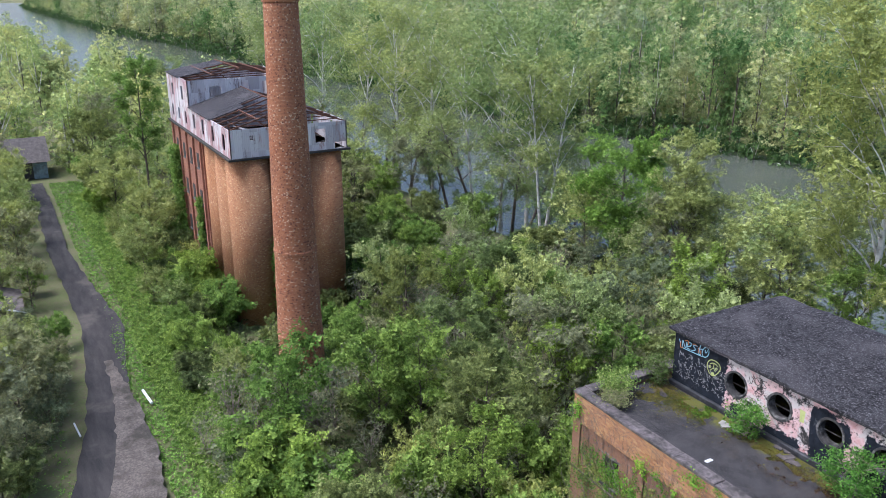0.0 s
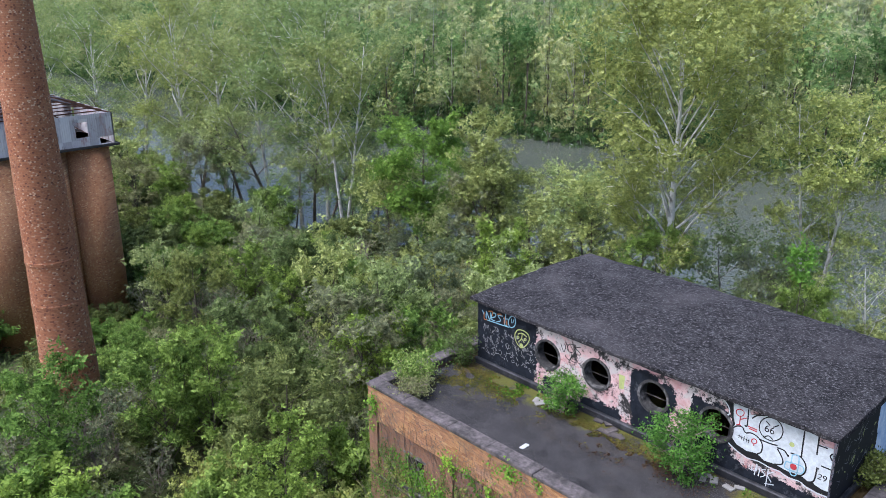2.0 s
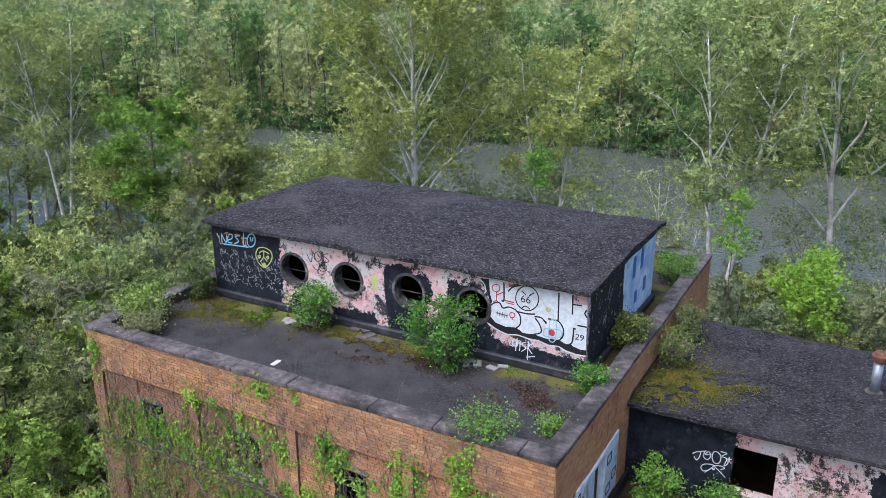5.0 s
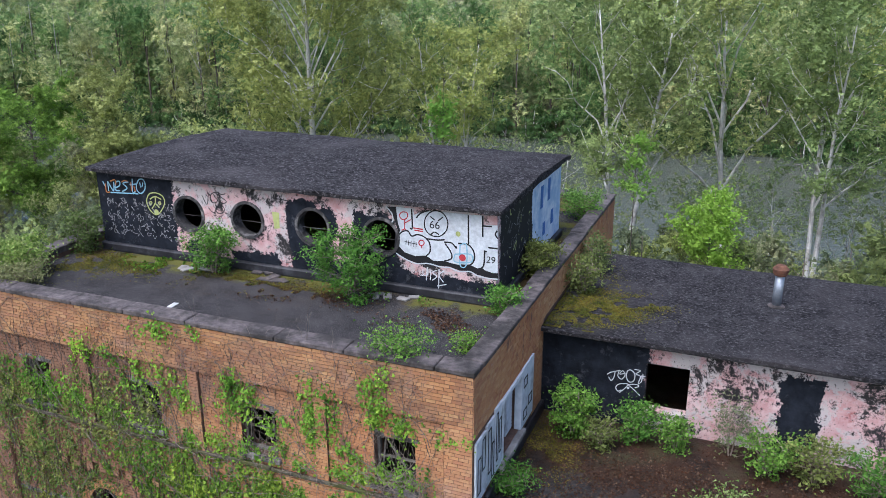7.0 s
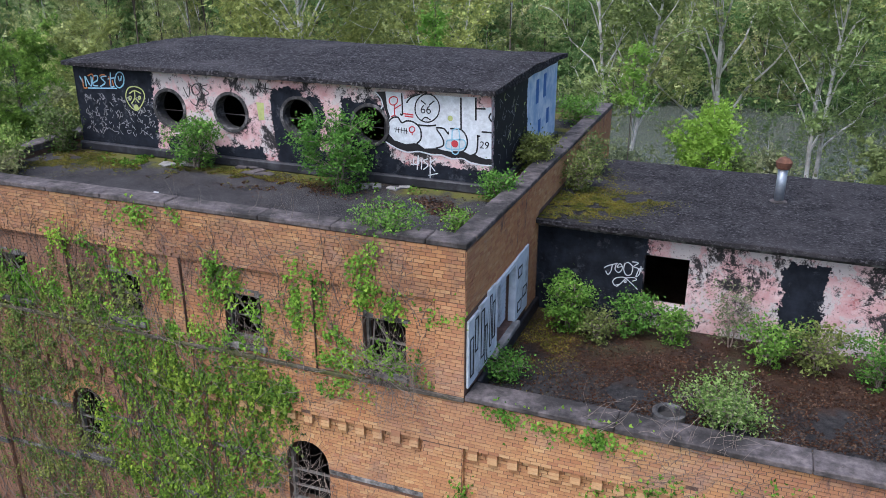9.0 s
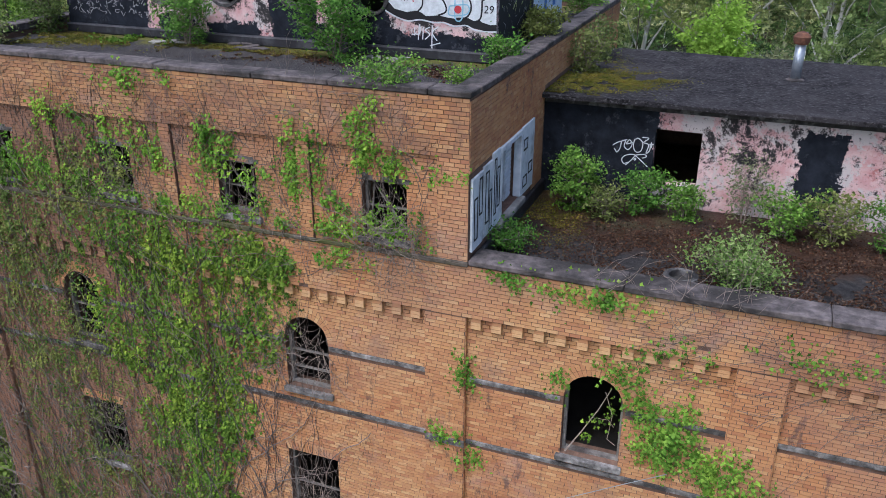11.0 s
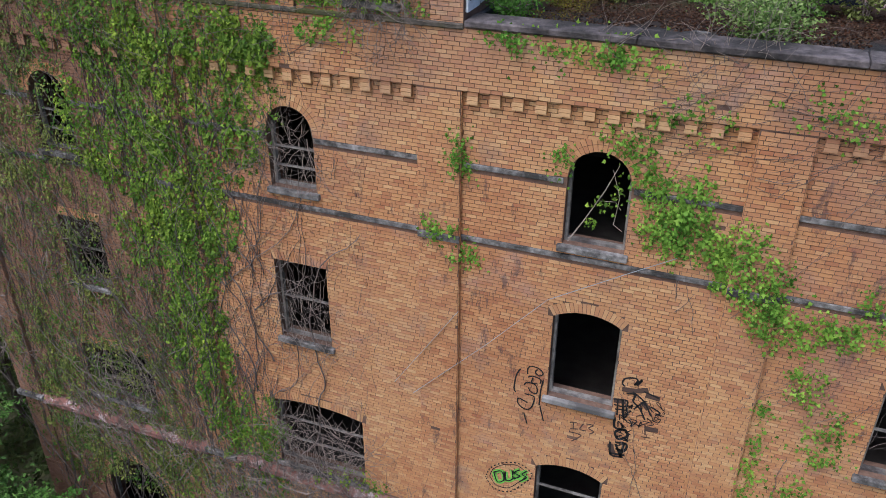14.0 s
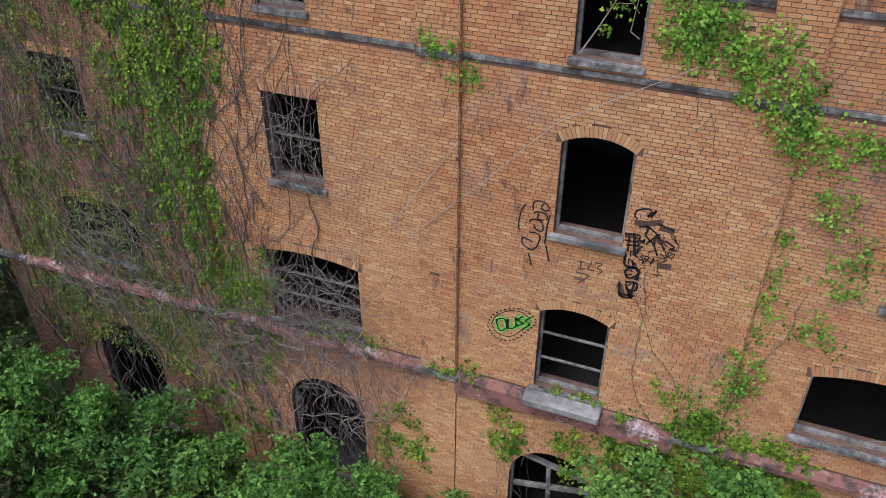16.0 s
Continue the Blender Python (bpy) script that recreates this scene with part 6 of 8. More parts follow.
for i, (x, y, h, r, c, mt) in enumerate(((-20.5, 14.2, 6.5, 2.4, 3800, SPRAY_FOOT), (-17.6, 14.0, 4.6, 2.2, 2800, SPRAY_FRESH), (-15.4, 14.8, 3.4, 1.7, 3000, SPRAY_FOOT), (-13.6, 15.0, 2.4, 1.4, 2200, SPRAY_FOOT),
                                       (-11.2, 15.4, 3.0, 1.3, 1800, SPRAY_FRESH), (-9.6, 15.6, 2.6, 1.1, 1300, SPRAY_FRESH), (-7.6, 15.8, 1.9, 1.1, 1500, SPRAY_FOOT), (-5.6, 15.7, 2.6, 1.2, 1800, SPRAY_FOOT),
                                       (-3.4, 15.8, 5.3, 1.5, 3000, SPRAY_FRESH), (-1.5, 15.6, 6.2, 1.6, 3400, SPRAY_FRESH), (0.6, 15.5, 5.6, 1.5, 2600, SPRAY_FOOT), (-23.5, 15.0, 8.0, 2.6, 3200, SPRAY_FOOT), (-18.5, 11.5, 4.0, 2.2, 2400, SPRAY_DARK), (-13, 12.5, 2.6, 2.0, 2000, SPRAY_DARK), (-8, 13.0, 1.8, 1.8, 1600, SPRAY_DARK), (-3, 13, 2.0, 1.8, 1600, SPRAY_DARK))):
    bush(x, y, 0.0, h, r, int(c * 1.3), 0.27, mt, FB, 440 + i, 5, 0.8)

# ---------------------------------------------------------------- ivy and vines on the front
ir = np.random.default_rng(77)
sr = random.Random(78)


def face_y(x, z):
    """The wall's outer face at a place on the front."""
    if z > 18.65 or 15.66 < z < Z_TOP:
        return FY
    if z < Z_TOP and z > 5.5 and any(a < x < c for a, c in PIERS):
        return FY
    return UY if z > Z_TOP else PY


def wall_leaves(centres, size, out):
    """Three-lobed leaves that face away from the wall, hanging a little."""
    n = len(centres)
    rot = ir.uniform(0, 6.283, n)
    nrm = np.stack([ir.normal(0, 0.45, n), -np.ones(n), ir.normal(0.35, 0.4, n)], 1)
    nrm /= np.linalg.norm(nrm, axis=1, keepdims=True)
    ref = np.stack([np.cos(rot), np.zeros(n), np.sin(rot)], 1)
    a = ref - nrm * (ref * nrm).sum(1, keepdims=True)
    a /= np.linalg.norm(a, axis=1, keepdims=True)
    b = np.cross(nrm, a)
    s = size * ir.uniform(0.55, 1.3, (n, 1))
    c = np.array(centres)
    fold = nrm * s * 0.1
    return np.stack([c - a * s * 0.42, c + b * s * 0.5 - a * s * 0.12 - fold, c + b * s * 0.24 + a * s * 0.08, c + a * s * 0.62 - fold, c - b * s * 0.24 + a * s * 0.08, c - b * s * 0.5 - a * s * 0.12 - fold], 1).reshape(-1, 3)


def ivy_patch(x, z, rx, rz, n, clumps):
    """Leaf places in ragged clumps over an oval of the wall."""
    out = []
    for _ in range(clumps):
        q, t = sr.random() ** 0.75 * 1.12, sr.uniform(0, 6.283)
        cx, cz = x + rx * q * math.cos(t), z + rz * q * math.sin(t)
        sg = sr.uniform(0.05, 0.16)
        bulge = sr.uniform(0.03, 0.22)
        for _ in range(max(3, int(n / clumps * sr.uniform(0.3, 1.9)))):
            dx, dz = sr.gauss(0, 1), sr.gauss(0, 1)
            px, pz = cx + dx * sg, cz + dz * sg * 1.2
            out.append((px, face_y(px, pz) - 0.02 - bulge * math.exp(-0.5 * (dx * dx + dz * dz)) * sr.uniform(0.3, 1.2), pz))
    return out


def stem(m, x, z, length, r, heading, wander=0.4, lift=0.015, n=0):
    pts, a = [], heading
    n = n or max(8, int(length / 0.16))
    step = length / n
    for i in range(n + 1):
        pts.append((x, face_y(x, z) - lift - r, z))
        a += sr.uniform(-wander, wander)
        a += (heading - a) * 0.22
        x += math.cos(a) * step
        z = min(19.6, max(0.0, z + math.sin(a) * step))
    m.tube(pts, [r * (1 - 0.6 * i / n) for i in range(n + 1)], 3, cap=False)
    return pts


def ivy(label, patches, size, material, stems, deep=None, name="ivy", proud=0.05, rich=1.7):
    ob = thing(name, label, "ivy")
    cs = []
    for x, z, rx, rz, n, clumps in patches:
        cs += ivy_patch(x, z, rx, rz, int(n * rich), int(clumps * 1.5))
    faces_object("foliage", wall_leaves(cs, size, 0.1), 6, material, ob)
    # back layer of leaves, coloured darker to paint shade within the ivy
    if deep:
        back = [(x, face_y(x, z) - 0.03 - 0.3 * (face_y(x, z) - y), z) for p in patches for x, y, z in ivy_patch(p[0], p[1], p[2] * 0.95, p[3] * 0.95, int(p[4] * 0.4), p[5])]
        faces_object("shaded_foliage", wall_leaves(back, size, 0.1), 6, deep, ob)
    m = Mesh()
    for x0, x1, z0, z1, lo, hi, count, r, heading in stems:
        for _ in range(count):
            stem(m, sr.uniform(x0, x1), sr.uniform(z0, z1), sr.uniform(lo, hi), r * sr.uniform(0.5, 1.4), heading + sr.uniform(-0.5, 0.5), lift=0.012 + proud * sr.random() ** 3)
    if m.v:
        part("stem", m, VINE_DARK, ob, "brown woody stems", kind="stuff")
    return ob


UPW, DOWN = 1.57, -1.57
ivy("thick bright green ivy hanging down the brick wall", [
    (-14.2, 15.9, 2.5, 0.9, 1900, 130), (-14.4, 13.9, 2.2, 1.6, 2700, 150), (-12.3, 14.9, 0.9, 0.9, 420, 30), (-13.7, 12.0, 1.1, 1.1, 1250, 50), (-14.6, 11.3, 1.2, 1.5, 1200, 50),
    (-13.9, 9.3, 0.5, 1.5, 800, 24), (-13.6, 7.0, 0.6, 1.8, 750, 36), (-12.6, 6.6, 0.5, 1.0, 240, 16), (-14.6, 8.6, 0.7, 1.2, 380, 24), (-12.1, 15.9, 0.9, 0.5, 500, 16), (-13.0, 5.0, 0.7, 1.6, 500, 20)],
    0.078, LEAF_IVY, [(-16, -12, 3, 9, 4, 9, 26, 0.02, UPW), (-16, -12, 10, 15, 2, 4, 60, 0.012, UPW)], LEAF_IVY_SHADED)
ivy("sparse olive creeper over grey stems on the wall", [
    (-18.6, 15.4, 2.0, 1.8, 2400, 170), (-18.2, 12.5, 2.2, 1.6, 1700, 130), (-17.4, 9.5, 2.6, 1.6, 1600, 130), (-18.5, 7.0, 2.0, 1.6, 1900, 120), (-16.0, 4.4, 2.8, 1.6, 2600, 130), (-19.0, 4.6, 1.4, 1.8, 1500, 80), (-15.6, 7.6, 1.4, 1.4, 900, 60), (-19.5, 17.1, 1.1, 0.8, 1200, 80), (-16.4, 17.2, 1.2, 0.9, 1100, 66), (-15.7, 5.0, 1.4, 1.2, 700, 40)],
    0.062, LEAF_CREEPER, [(-20.4, -12.5, 1, 8, 4, 10, 80, 0.012, UPW), (-20.4, -12, 5, 16, 1.5, 4, 420, 0.007, UPW), (-20.4, -12, 3, 18.5, 0.8, 2.0, 360, 0.006, 0.8), (-20.4, -12, 3, 18.5, 0.8, 2.0, 360, 0.006, 2.3), (-12.6, -9.6, 4.5, 16, 0.5, 1.4, 150, 0.0045, UPW)], LEAF_IVY_SHADED, proud=0.3)
ivy("green ivy sprays on the upper storey", [
    (-14.5, 16.98, 5.4, 0.1, 900, 60), (-9.8, 16.95, 1.4, 0.08, 120, 12), (-12.9, 18.2, 0.45, 0.55, 380, 16), (-11.0, 18.3, 0.4, 0.7, 480, 18), (-17.5, 17.3, 1.6, 0.25, 500, 30), (-15.4, 18.2, 0.9, 0.5, 300, 20), (-9.3, 17.25, 0.5, 0.3, 260, 12), (-18.6, 17.6, 1.0, 0.5, 350, 26), (-9.4, 18.45, 0.5, 0.25, 200, 8), (-10.3, 17.3, 0.3, 0.3, 90, 5), (-9.6, 19.2, 0.25, 0.5, 160, 8), (-16.9, 18.6, 0.8, 0.3, 200, 10), (-14.2, 18.0, 0.3, 0.6, 140, 8),
    (-8.3, 18.3, 0.5, 0.12, 90, 6), (-14.6, 19.5, 0.9, 0.12, 130, 8), (-20.3, 18.9, 0.25, 0.6, 160, 9), (-11.9, 17.6, 0.3, 0.5, 110, 6), (-13.6, 17.0, 0.9, 0.15, 160, 8), (-10.6, 16.4, 1.0, 0.2, 120, 8)],
    0.067, LEAF_FRESH, [(-20, -8.5, 16.9, 18.5, 0.6, 2.0, 170, 0.006, UPW), (-20, -8.5, 17.8, 19.5, 0.4, 1.3, 130, 0.005, 0.8), (-20, -8.5, 17.8, 19.5, 0.4, 1.3, 130, 0.005, 2.3), (-19, -8.4, 15.8, 16.9, 0.5, 1.2, 110, 0.005, 0.4)], proud=0.14)
ivy("fresh green ivy beside the arched opening", [
    (-3.9, 13.9, 0.6, 0.7, 975, 41), (-3.1, 13.4, 0.7, 0.6, 845, 35), (-2.3, 12.8, 0.5, 0.5, 494, 24), (-1.9, 12.2, 0.5, 0.4, 338, 19), (-4.5, 14.5, 0.4, 0.4, 260, 14), (-4.9, 15.1, 0.5, 0.25, 156, 11), (-1.4, 11.3, 0.3, 0.4, 182, 11),
    (-1.3, 12.4, 0.7, 0.18, 338, 16), (-0.3, 13.0, 0.7, 0.25, 338, 16), (-2.0, 9.2, 0.16, 1.3, 247, 22), (-1.0, 10.3, 0.45, 0.6, 234, 16), (-5.9, 14.7, 0.12, 0.25, 78, 6), (-7.72, 14.4, 0.1, 0.35, 156, 11), (-8.1, 12.95, 0.25, 0.2, 143, 9), (-7.6, 12.5, 0.3, 0.15, 78, 8),
    (-5.3, 16.55, 0.8, 0.13, 338, 19), (-6.8, 16.6, 0.6, 0.1, 156, 11), (-4.0, 15.6, 0.8, 0.3, 156, 14), (-2.1, 7.2, 0.35, 0.9, 416, 22), (-1.1, 8.8, 0.4, 0.4, 117, 9), (-3.1, 6.5, 0.6, 0.4, 208, 14), (-1.8, 16.0, 1.0, 0.25, 143, 12)],
    0.067, LEAF_FRESH, [(-3.9, -2.2, 11.8, 13.2, 0.5, 1.2, 12, 0.006, UPW), (-5.2, 0.8, 14.6, 16.4, 0.5, 1.8, 110, 0.0045, 0.4), (-2.6, 0.8, 10, 16, 0.6, 1.8, 90, 0.0045, 0.9), (-2.25, -1.9, 2, 6, 4, 7, 4, 0.014, UPW)], rich=1.0)
ivy("bramble and creeper along the wall's foot", [
    (-4.6, 4.0, 1.2, 0.7, 500, 22), (-6.6, 4.4, 0.5, 1.0, 260, 12), (-7.7, 5.5, 0.5, 0.25, 130, 6), (-5.0, 5.7, 0.6, 0.12, 90, 5), (-3.4, 4.9, 0.9, 0.8, 520, 20), (-10.5, 5.6, 1.0, 0.2, 110, 7), (-9.0, 2.8, 0.8, 1.0, 300, 14), (-2.0, 5.3, 1.0, 1.0, 1500, 50), (-1.2, 4.9, 0.9, 0.9, 1500, 50), (-2.4, 4.3, 1.0, 0.6, 900, 30), (-14, 2.8, 1.6, 1.3, 600, 30)],
    0.085, LEAF_IVY, [(-14.6, -9.2, 0.5, 4.5, 1, 3.2, 190, 0.009, UPW), (-14.6, -9.2, 1.5, 5.5, 0.6, 1.6, 110, 0.006, 0.9), (-15.5, -12.6, 4, 9, 1.5, 4, 70, 0.009, UPW), (-7, -3, 1.5, 4, 0.6, 1.8, 30, 0.006, UPW), (-20, -13, 0.5, 3, 2, 5, 60, 0.013, UPW)], proud=0.25)


def tangle(label, x, z, w, h, count, depth=0.22, r=0.009):
    """Dead grey vine twigs knotted over an opening."""
    ob = thing("dead_vines", label, "vine")
    m = Mesh()
    for _ in range(count):
        px, pz, a = x + sr.uniform(-w, w), z + sr.uniform(-h, h), sr.choice((1.57, -1.57, -1.57, 0.6, 2.5)) + sr.gauss(0, 0.45)
        py = PY - sr.uniform(0.0, depth)
        L = sr.uniform(0.35, 1.3)
        pts = []
        for i in range(8):
            pts.append((px, min(py, PY + 0.05), pz))
            a += sr.uniform(-0.42, 0.42)
            px += math.cos(a) * L / 7
            pz += math.sin(a) * L / 7
            py += sr.uniform(-0.05, 0.05)
        rr0 = r * sr.uniform(0.5, 1.5)
        m.tube(pts, [rr0 * (1 - 0.08 * i) for i in range(8)], 3, cap=False)
    part("twig", m, VINE_MID, ob, kind="stuff")
    return ob


tangle("knotted dead vines over the wide window", -11.0, 6.5, 1.25, 1.0, 260, 0.4, 0.007)
tangle("dead vine twigs over the sash window", -11.2, 10.2, 0.75, 1.1, 130, 0.22, 0.006)
tangle("dead vine twigs over the arched window", -11.3, 13.9, 0.65, 0.8, 110, 0.22, 0.006)
tangle("dead vines around the wide window", -16.9, 6.8, 1.3, 1.0, 110, 0.3)
tangle("dead twigs under the upper window", -9.2, 17.05, 0.7, 0.4, 150, 0.4, 0.006)
tangle("dead twigs round the upper window", -12.0, 17.1, 0.8, 0.35, 70, 0.2, 0.005)
tangle("dead twigs round the upper window", -15.4, 17.2, 0.9, 0.5, 70, 0.2, 0.005)
tangle("dead twigs on the upper parapet", -12.4, 19.0, 2.6, 0.4, 130, 0.12, 0.0045)
tangle("dead vine twigs on the wall", -10.4, 5.2, 2.0, 0.5, 90, 0.25)
tangle("dead vine twigs across the archway", -11.0, 3.2, 1.1, 0.9, 40, 0.3, 0.014)
tangle("dead vines over the pink ledge", -12.2, 5.2, 2.0, 0.6, 260, 0.35, 0.008)
tangle("dead vines hanging from the ledge", -13.4, 3.6, 1.0, 1.6, 160, 0.4, 0.009)
tangle("dead vines hanging from the ledge", -16.6, 5.4, 2.0, 0.5, 160, 0.4, 0.009)
tangle("dead vines on the terrace coping", -4.2, 16.75, 1.4, 0.2, 70, 0.25, 0.005)
tangle("dead vines hanging over the stone belt", -14.0, 16.75, 5.5, 0.2, 200, 0.25, 0.005)
tangle("dead vines at the building corner", -20.2, 9.0, 0.5, 2.2, 120, 0.5, 0.012)
tangle("thin dead vines on the wall", -17.5, 10.5, 1.6, 1.2, 90, 0.2)
m = Mesh()
hang = thing("hanging_vine", "dead vine with a few leaves hanging in the arched opening", "vine")
m.tube([(-5.75, PY + 0.02, 13.15), (-5.5, PY + 0.05, 13.6), (-5.2, PY + 0.05, 14.2), (-5.0, PY + 0.02, 14.7)], [0.02, 0.016, 0.013, 0.008], 4)
m.tube([(-5.1, PY + 0.04, 14.6), (-4.95, PY + 0.08, 14.1), (-5.0, PY + 0.05, 13.6), (-4.85, PY + 0.05, 13.5)], 0.008, 3)
m.tube([(-5.3, PY + 0.04, 14.0), (-5.0, PY + 0.0, 14.05), (-4.9, PY + 0.03, 13.9)], 0.007, 3)
part("stem", m, VINE_WOOD, hang)
faces_object("foliage", wall_leaves([(-5.4 + sr.gauss(0, 0.05), PY - 0.02, 13.6 + sr.gauss(0, 0.06)) for _ in range(16)] + [(-5.2 + sr.gauss(0, 0.12), PY, 13.95 + sr.gauss(0, 0.1)) for _ in range(22)] + [(-4.98 + sr.gauss(0, 0.05), PY, 14.2 + sr.gauss(0, 0.25)) for _ in range(14)], 0.07, 0), 6, LEAF_IVY, hang)

# ---------------------------------------------------------------- graffiti
def paint(name, color, rough=0.6):
    k = Nodes(name)
    dark = tuple(c * 0.72 for c in color)
    col = k.mix(k.ramp(k.noise(9, 6, 0.7), (0.35, 0.0), (0.7, 1.0)), dark, color)
    return k.end(col, rough)


P_WHITE, P_BLACK = paint("white_spray", (0.66, 0.7, 0.72)), paint("black_spray", (0.016, 0.016, 0.018))
P_RED, P_BLUE, P_CYAN = paint("red_spray", (0.5, 0.05, 0.06)), paint("blue_spray", (0.06, 0.18, 0.5)), paint("pale_blue_spray", (0.3, 0.55, 0.68))
P_ORANGE, P_YELLOW, P_GREEN = paint("orange_spray", (0.55, 0.2, 0.05)), paint("yellow_green_spray", (0.5, 0.55, 0.2)), paint("green_spray", (0.2, 0.55, 0.08))
P_FAINT = paint("worn_grey_spray", (0.3, 0.3, 0.31))
P_SMEAR = paint("thin_dark_spray", (0.1, 0.06, 0.045), 0.8)
P_GREY = paint("faded_grey_spray", (0.3, 0.3, 0.31))
gr = random.Random(31)


def ribbon(m, pts, w, y):
    """A flat painted line on the wall through (x, z) points."""
    vs = []
    for i, (px, pz) in enumerate(pts):
        ax, az = pts[max(0, i - 1)]
        bx, bz = pts[min(len(pts) - 1, i + 1)]
        d = math.hypot(bx - ax, bz - az) or 1.0
        nx_, nz_ = -(bz - az) / d * w / 2, (bx - ax) / d * w / 2
        vs += [(px + nx_, y, pz + nz_), (px - nx_, y, pz - nz_)]
    m.add(vs, [(2 * i, 2 * i + 1, 2 * i + 3, 2 * i + 2) for i in range(len(pts) - 1)])


def smooth_line(pts, n=5):
    out = []
    for i in range(len(pts) - 1):
        p0, p1, p2, p3 = pts[max(0, i - 1)], pts[i], pts[i + 1], pts[min(len(pts) - 1, i + 2)]
        for j in range(n):
            t = j / n
            out.append(tuple(0.5 * (2 * b_ + (c_ - a_) * t + (2 * a_ - 5 * b_ + 4 * c_ - d_) * t * t + (3 * b_ - a_ - 3 * c_ + d_) * t ** 3) for a_, b_, c_, d_ in zip(p0, p1, p2, p3)))
    return out + [pts[-1]]


def lines(name, strokes, w, y, material, parent, label=""):
    if len(strokes) > 10:
        m = Mesh()
        for s in strokes:
            ribbon(m, smooth_line(s) if len(s) > 2 else s, w, y)
        return part(name, m, material, parent, label, kind="stuff")
    for s in strokes:
        m = Mesh()
        ribbon(m, smooth_line(s) if len(s) > 2 else s, w, y)
        part(name, m, material, parent, label)


def field(name, outline, y, material, parent, label=""):
    m = Mesh()
    m.prism(outline, "y", y, y + 0.002)
    return part(name, m, material, parent, label)


def lettering(text, x, z, size, y, material, parent, label="", shear=0.0, turn=0.0, fat=0.0, stretch_x=1.0):
    """Painted letters of the built-in font."""
    cu = bpy.data.curves.new("lettering", "FONT")
    cu.body, cu.size, cu.shear, cu.offset = text, size, shear, fat
    cu.align_x, cu.align_y = "CENTER", "CENTER"
    tmp = bpy.data.objects.new("lettering", cu)
    me = bpy.data.meshes.new_from_object(tmp)
    bpy.data.objects.remove(tmp)
    me.materials.clear()
    me.materials.append(material)
    ob = new("lettering", me)
    ob.parent = parent
    ob.matrix_basis = Matrix.LocRotScale((x, y, z), Euler((radians(90), 0, 0)), (stretch_x, 1, 1)) @ Matrix.Rotation(turn, 4, "Z")
    return tagged(ob, label)


def circle(x, z, r, n=18, squash=1.0):
    return [(x + r * math.cos(2 * math.pi * i / n), z + r * squash * math.sin(2 * math.pi * i / n)) for i in range(n + 1)]


def scribble(x0, x1, z0, z1, count, size):
    out = []
    for _ in range(count):
        px, pz = gr.uniform(x0, x1), gr.uniform(z0, z1)
        out.append([(px + gr.uniform(-1, 1) * size, pz + gr.uniform(-1, 1) * size) for _ in range(gr.randint(2, 4))])
    return out


G = PFY - 0.006
# big white throw-up with black outlines
top_edge = [(-10.96, 21.55), (-10.54, 21.55), (-10.51, 21.41), (-10.23, 21.54), (-9.82, 21.55), (-9.22, 21.55), (-8.86, 21.57), (-8.86, 21.35), (-8.53, 21.38)]
low_edge = [(-8.51, 20.28), (-8.64, 20.27), (-8.81, 20.31), (-8.88, 20.36), (-8.99, 20.33), (-9.12, 20.38), (-9.38, 20.35), (-9.58, 20.37), (-9.78, 20.40), (-10.05, 20.37), (-10.16, 20.44), (-10.27, 20.47), (-10.50, 20.43), (-10.77, 20.49), (-10.93, 20.65), (-10.94, 20.86), (-10.86, 21.00), (-10.92, 21.18)]
shade_edge = [(-8.50, 20.15), (-8.73, 20.14), (-8.99, 20.18), (-9.16, 20.24), (-9.42, 20.22), (-9.65, 20.28), (-9.87, 20.27), (-10.18, 20.31), (-10.46, 20.26), (-10.73, 20.33), (-10.93, 20.41), (-11.02, 20.58), (-11.00, 20.88), (-10.93, 21.01), (-11.02, 21.26), (-11.19, 21.53)]
field("graffiti_outline", top_edge + shade_edge, G + 0.001, P_BLACK, pent)
field("graffiti_fill", top_edge + low_edge, G - 0.003, P_WHITE, pent, "white bubble graffiti with black outlines")
G2 = G - 0.008
lines("graffiti_rim", [[(-8.50, 20.14), (-8.73, 20.13), (-8.99, 20.16), (-9.16, 20.23), (-9.42, 20.20), (-9.65, 20.26), (-9.87, 20.25), (-10.18, 20.29), (-10.46, 20.25), (-10.73, 20.32), (-10.98, 20.44)], [(-11.21, 21.53), (-11.07, 21.39), (-11.04, 21.22), (-11.12, 21.14)]], 0.03, G2, P_WHITE, pent, "thin white outline")
lines("graffiti_line", [[(-10.57, 21.54), (-10.56, 21.10), (-10.62, 21.09)], [(-10.46, 21.34), (-10.34, 21.47), (-10.14, 21.55)], [(-10.93, 20.86), (-10.81, 20.98), (-10.67, 21.01), (-10.58, 20.90), (-10.44, 20.95), (-10.27, 20.92), (-10.14, 20.79), (-10.13, 20.58), (-10.23, 20.46)], [(-10.22, 20.88), (-9.95, 20.88), (-9.77, 20.91)], [(-9.78, 20.85), (-9.60, 20.85), (-9.49, 20.74), (-9.50, 20.79)], [(-9.76, 20.82), (-9.62, 20.63), (-9.61, 20.48), (-9.78, 20.40)]], 0.035, G2, P_BLACK, pent)
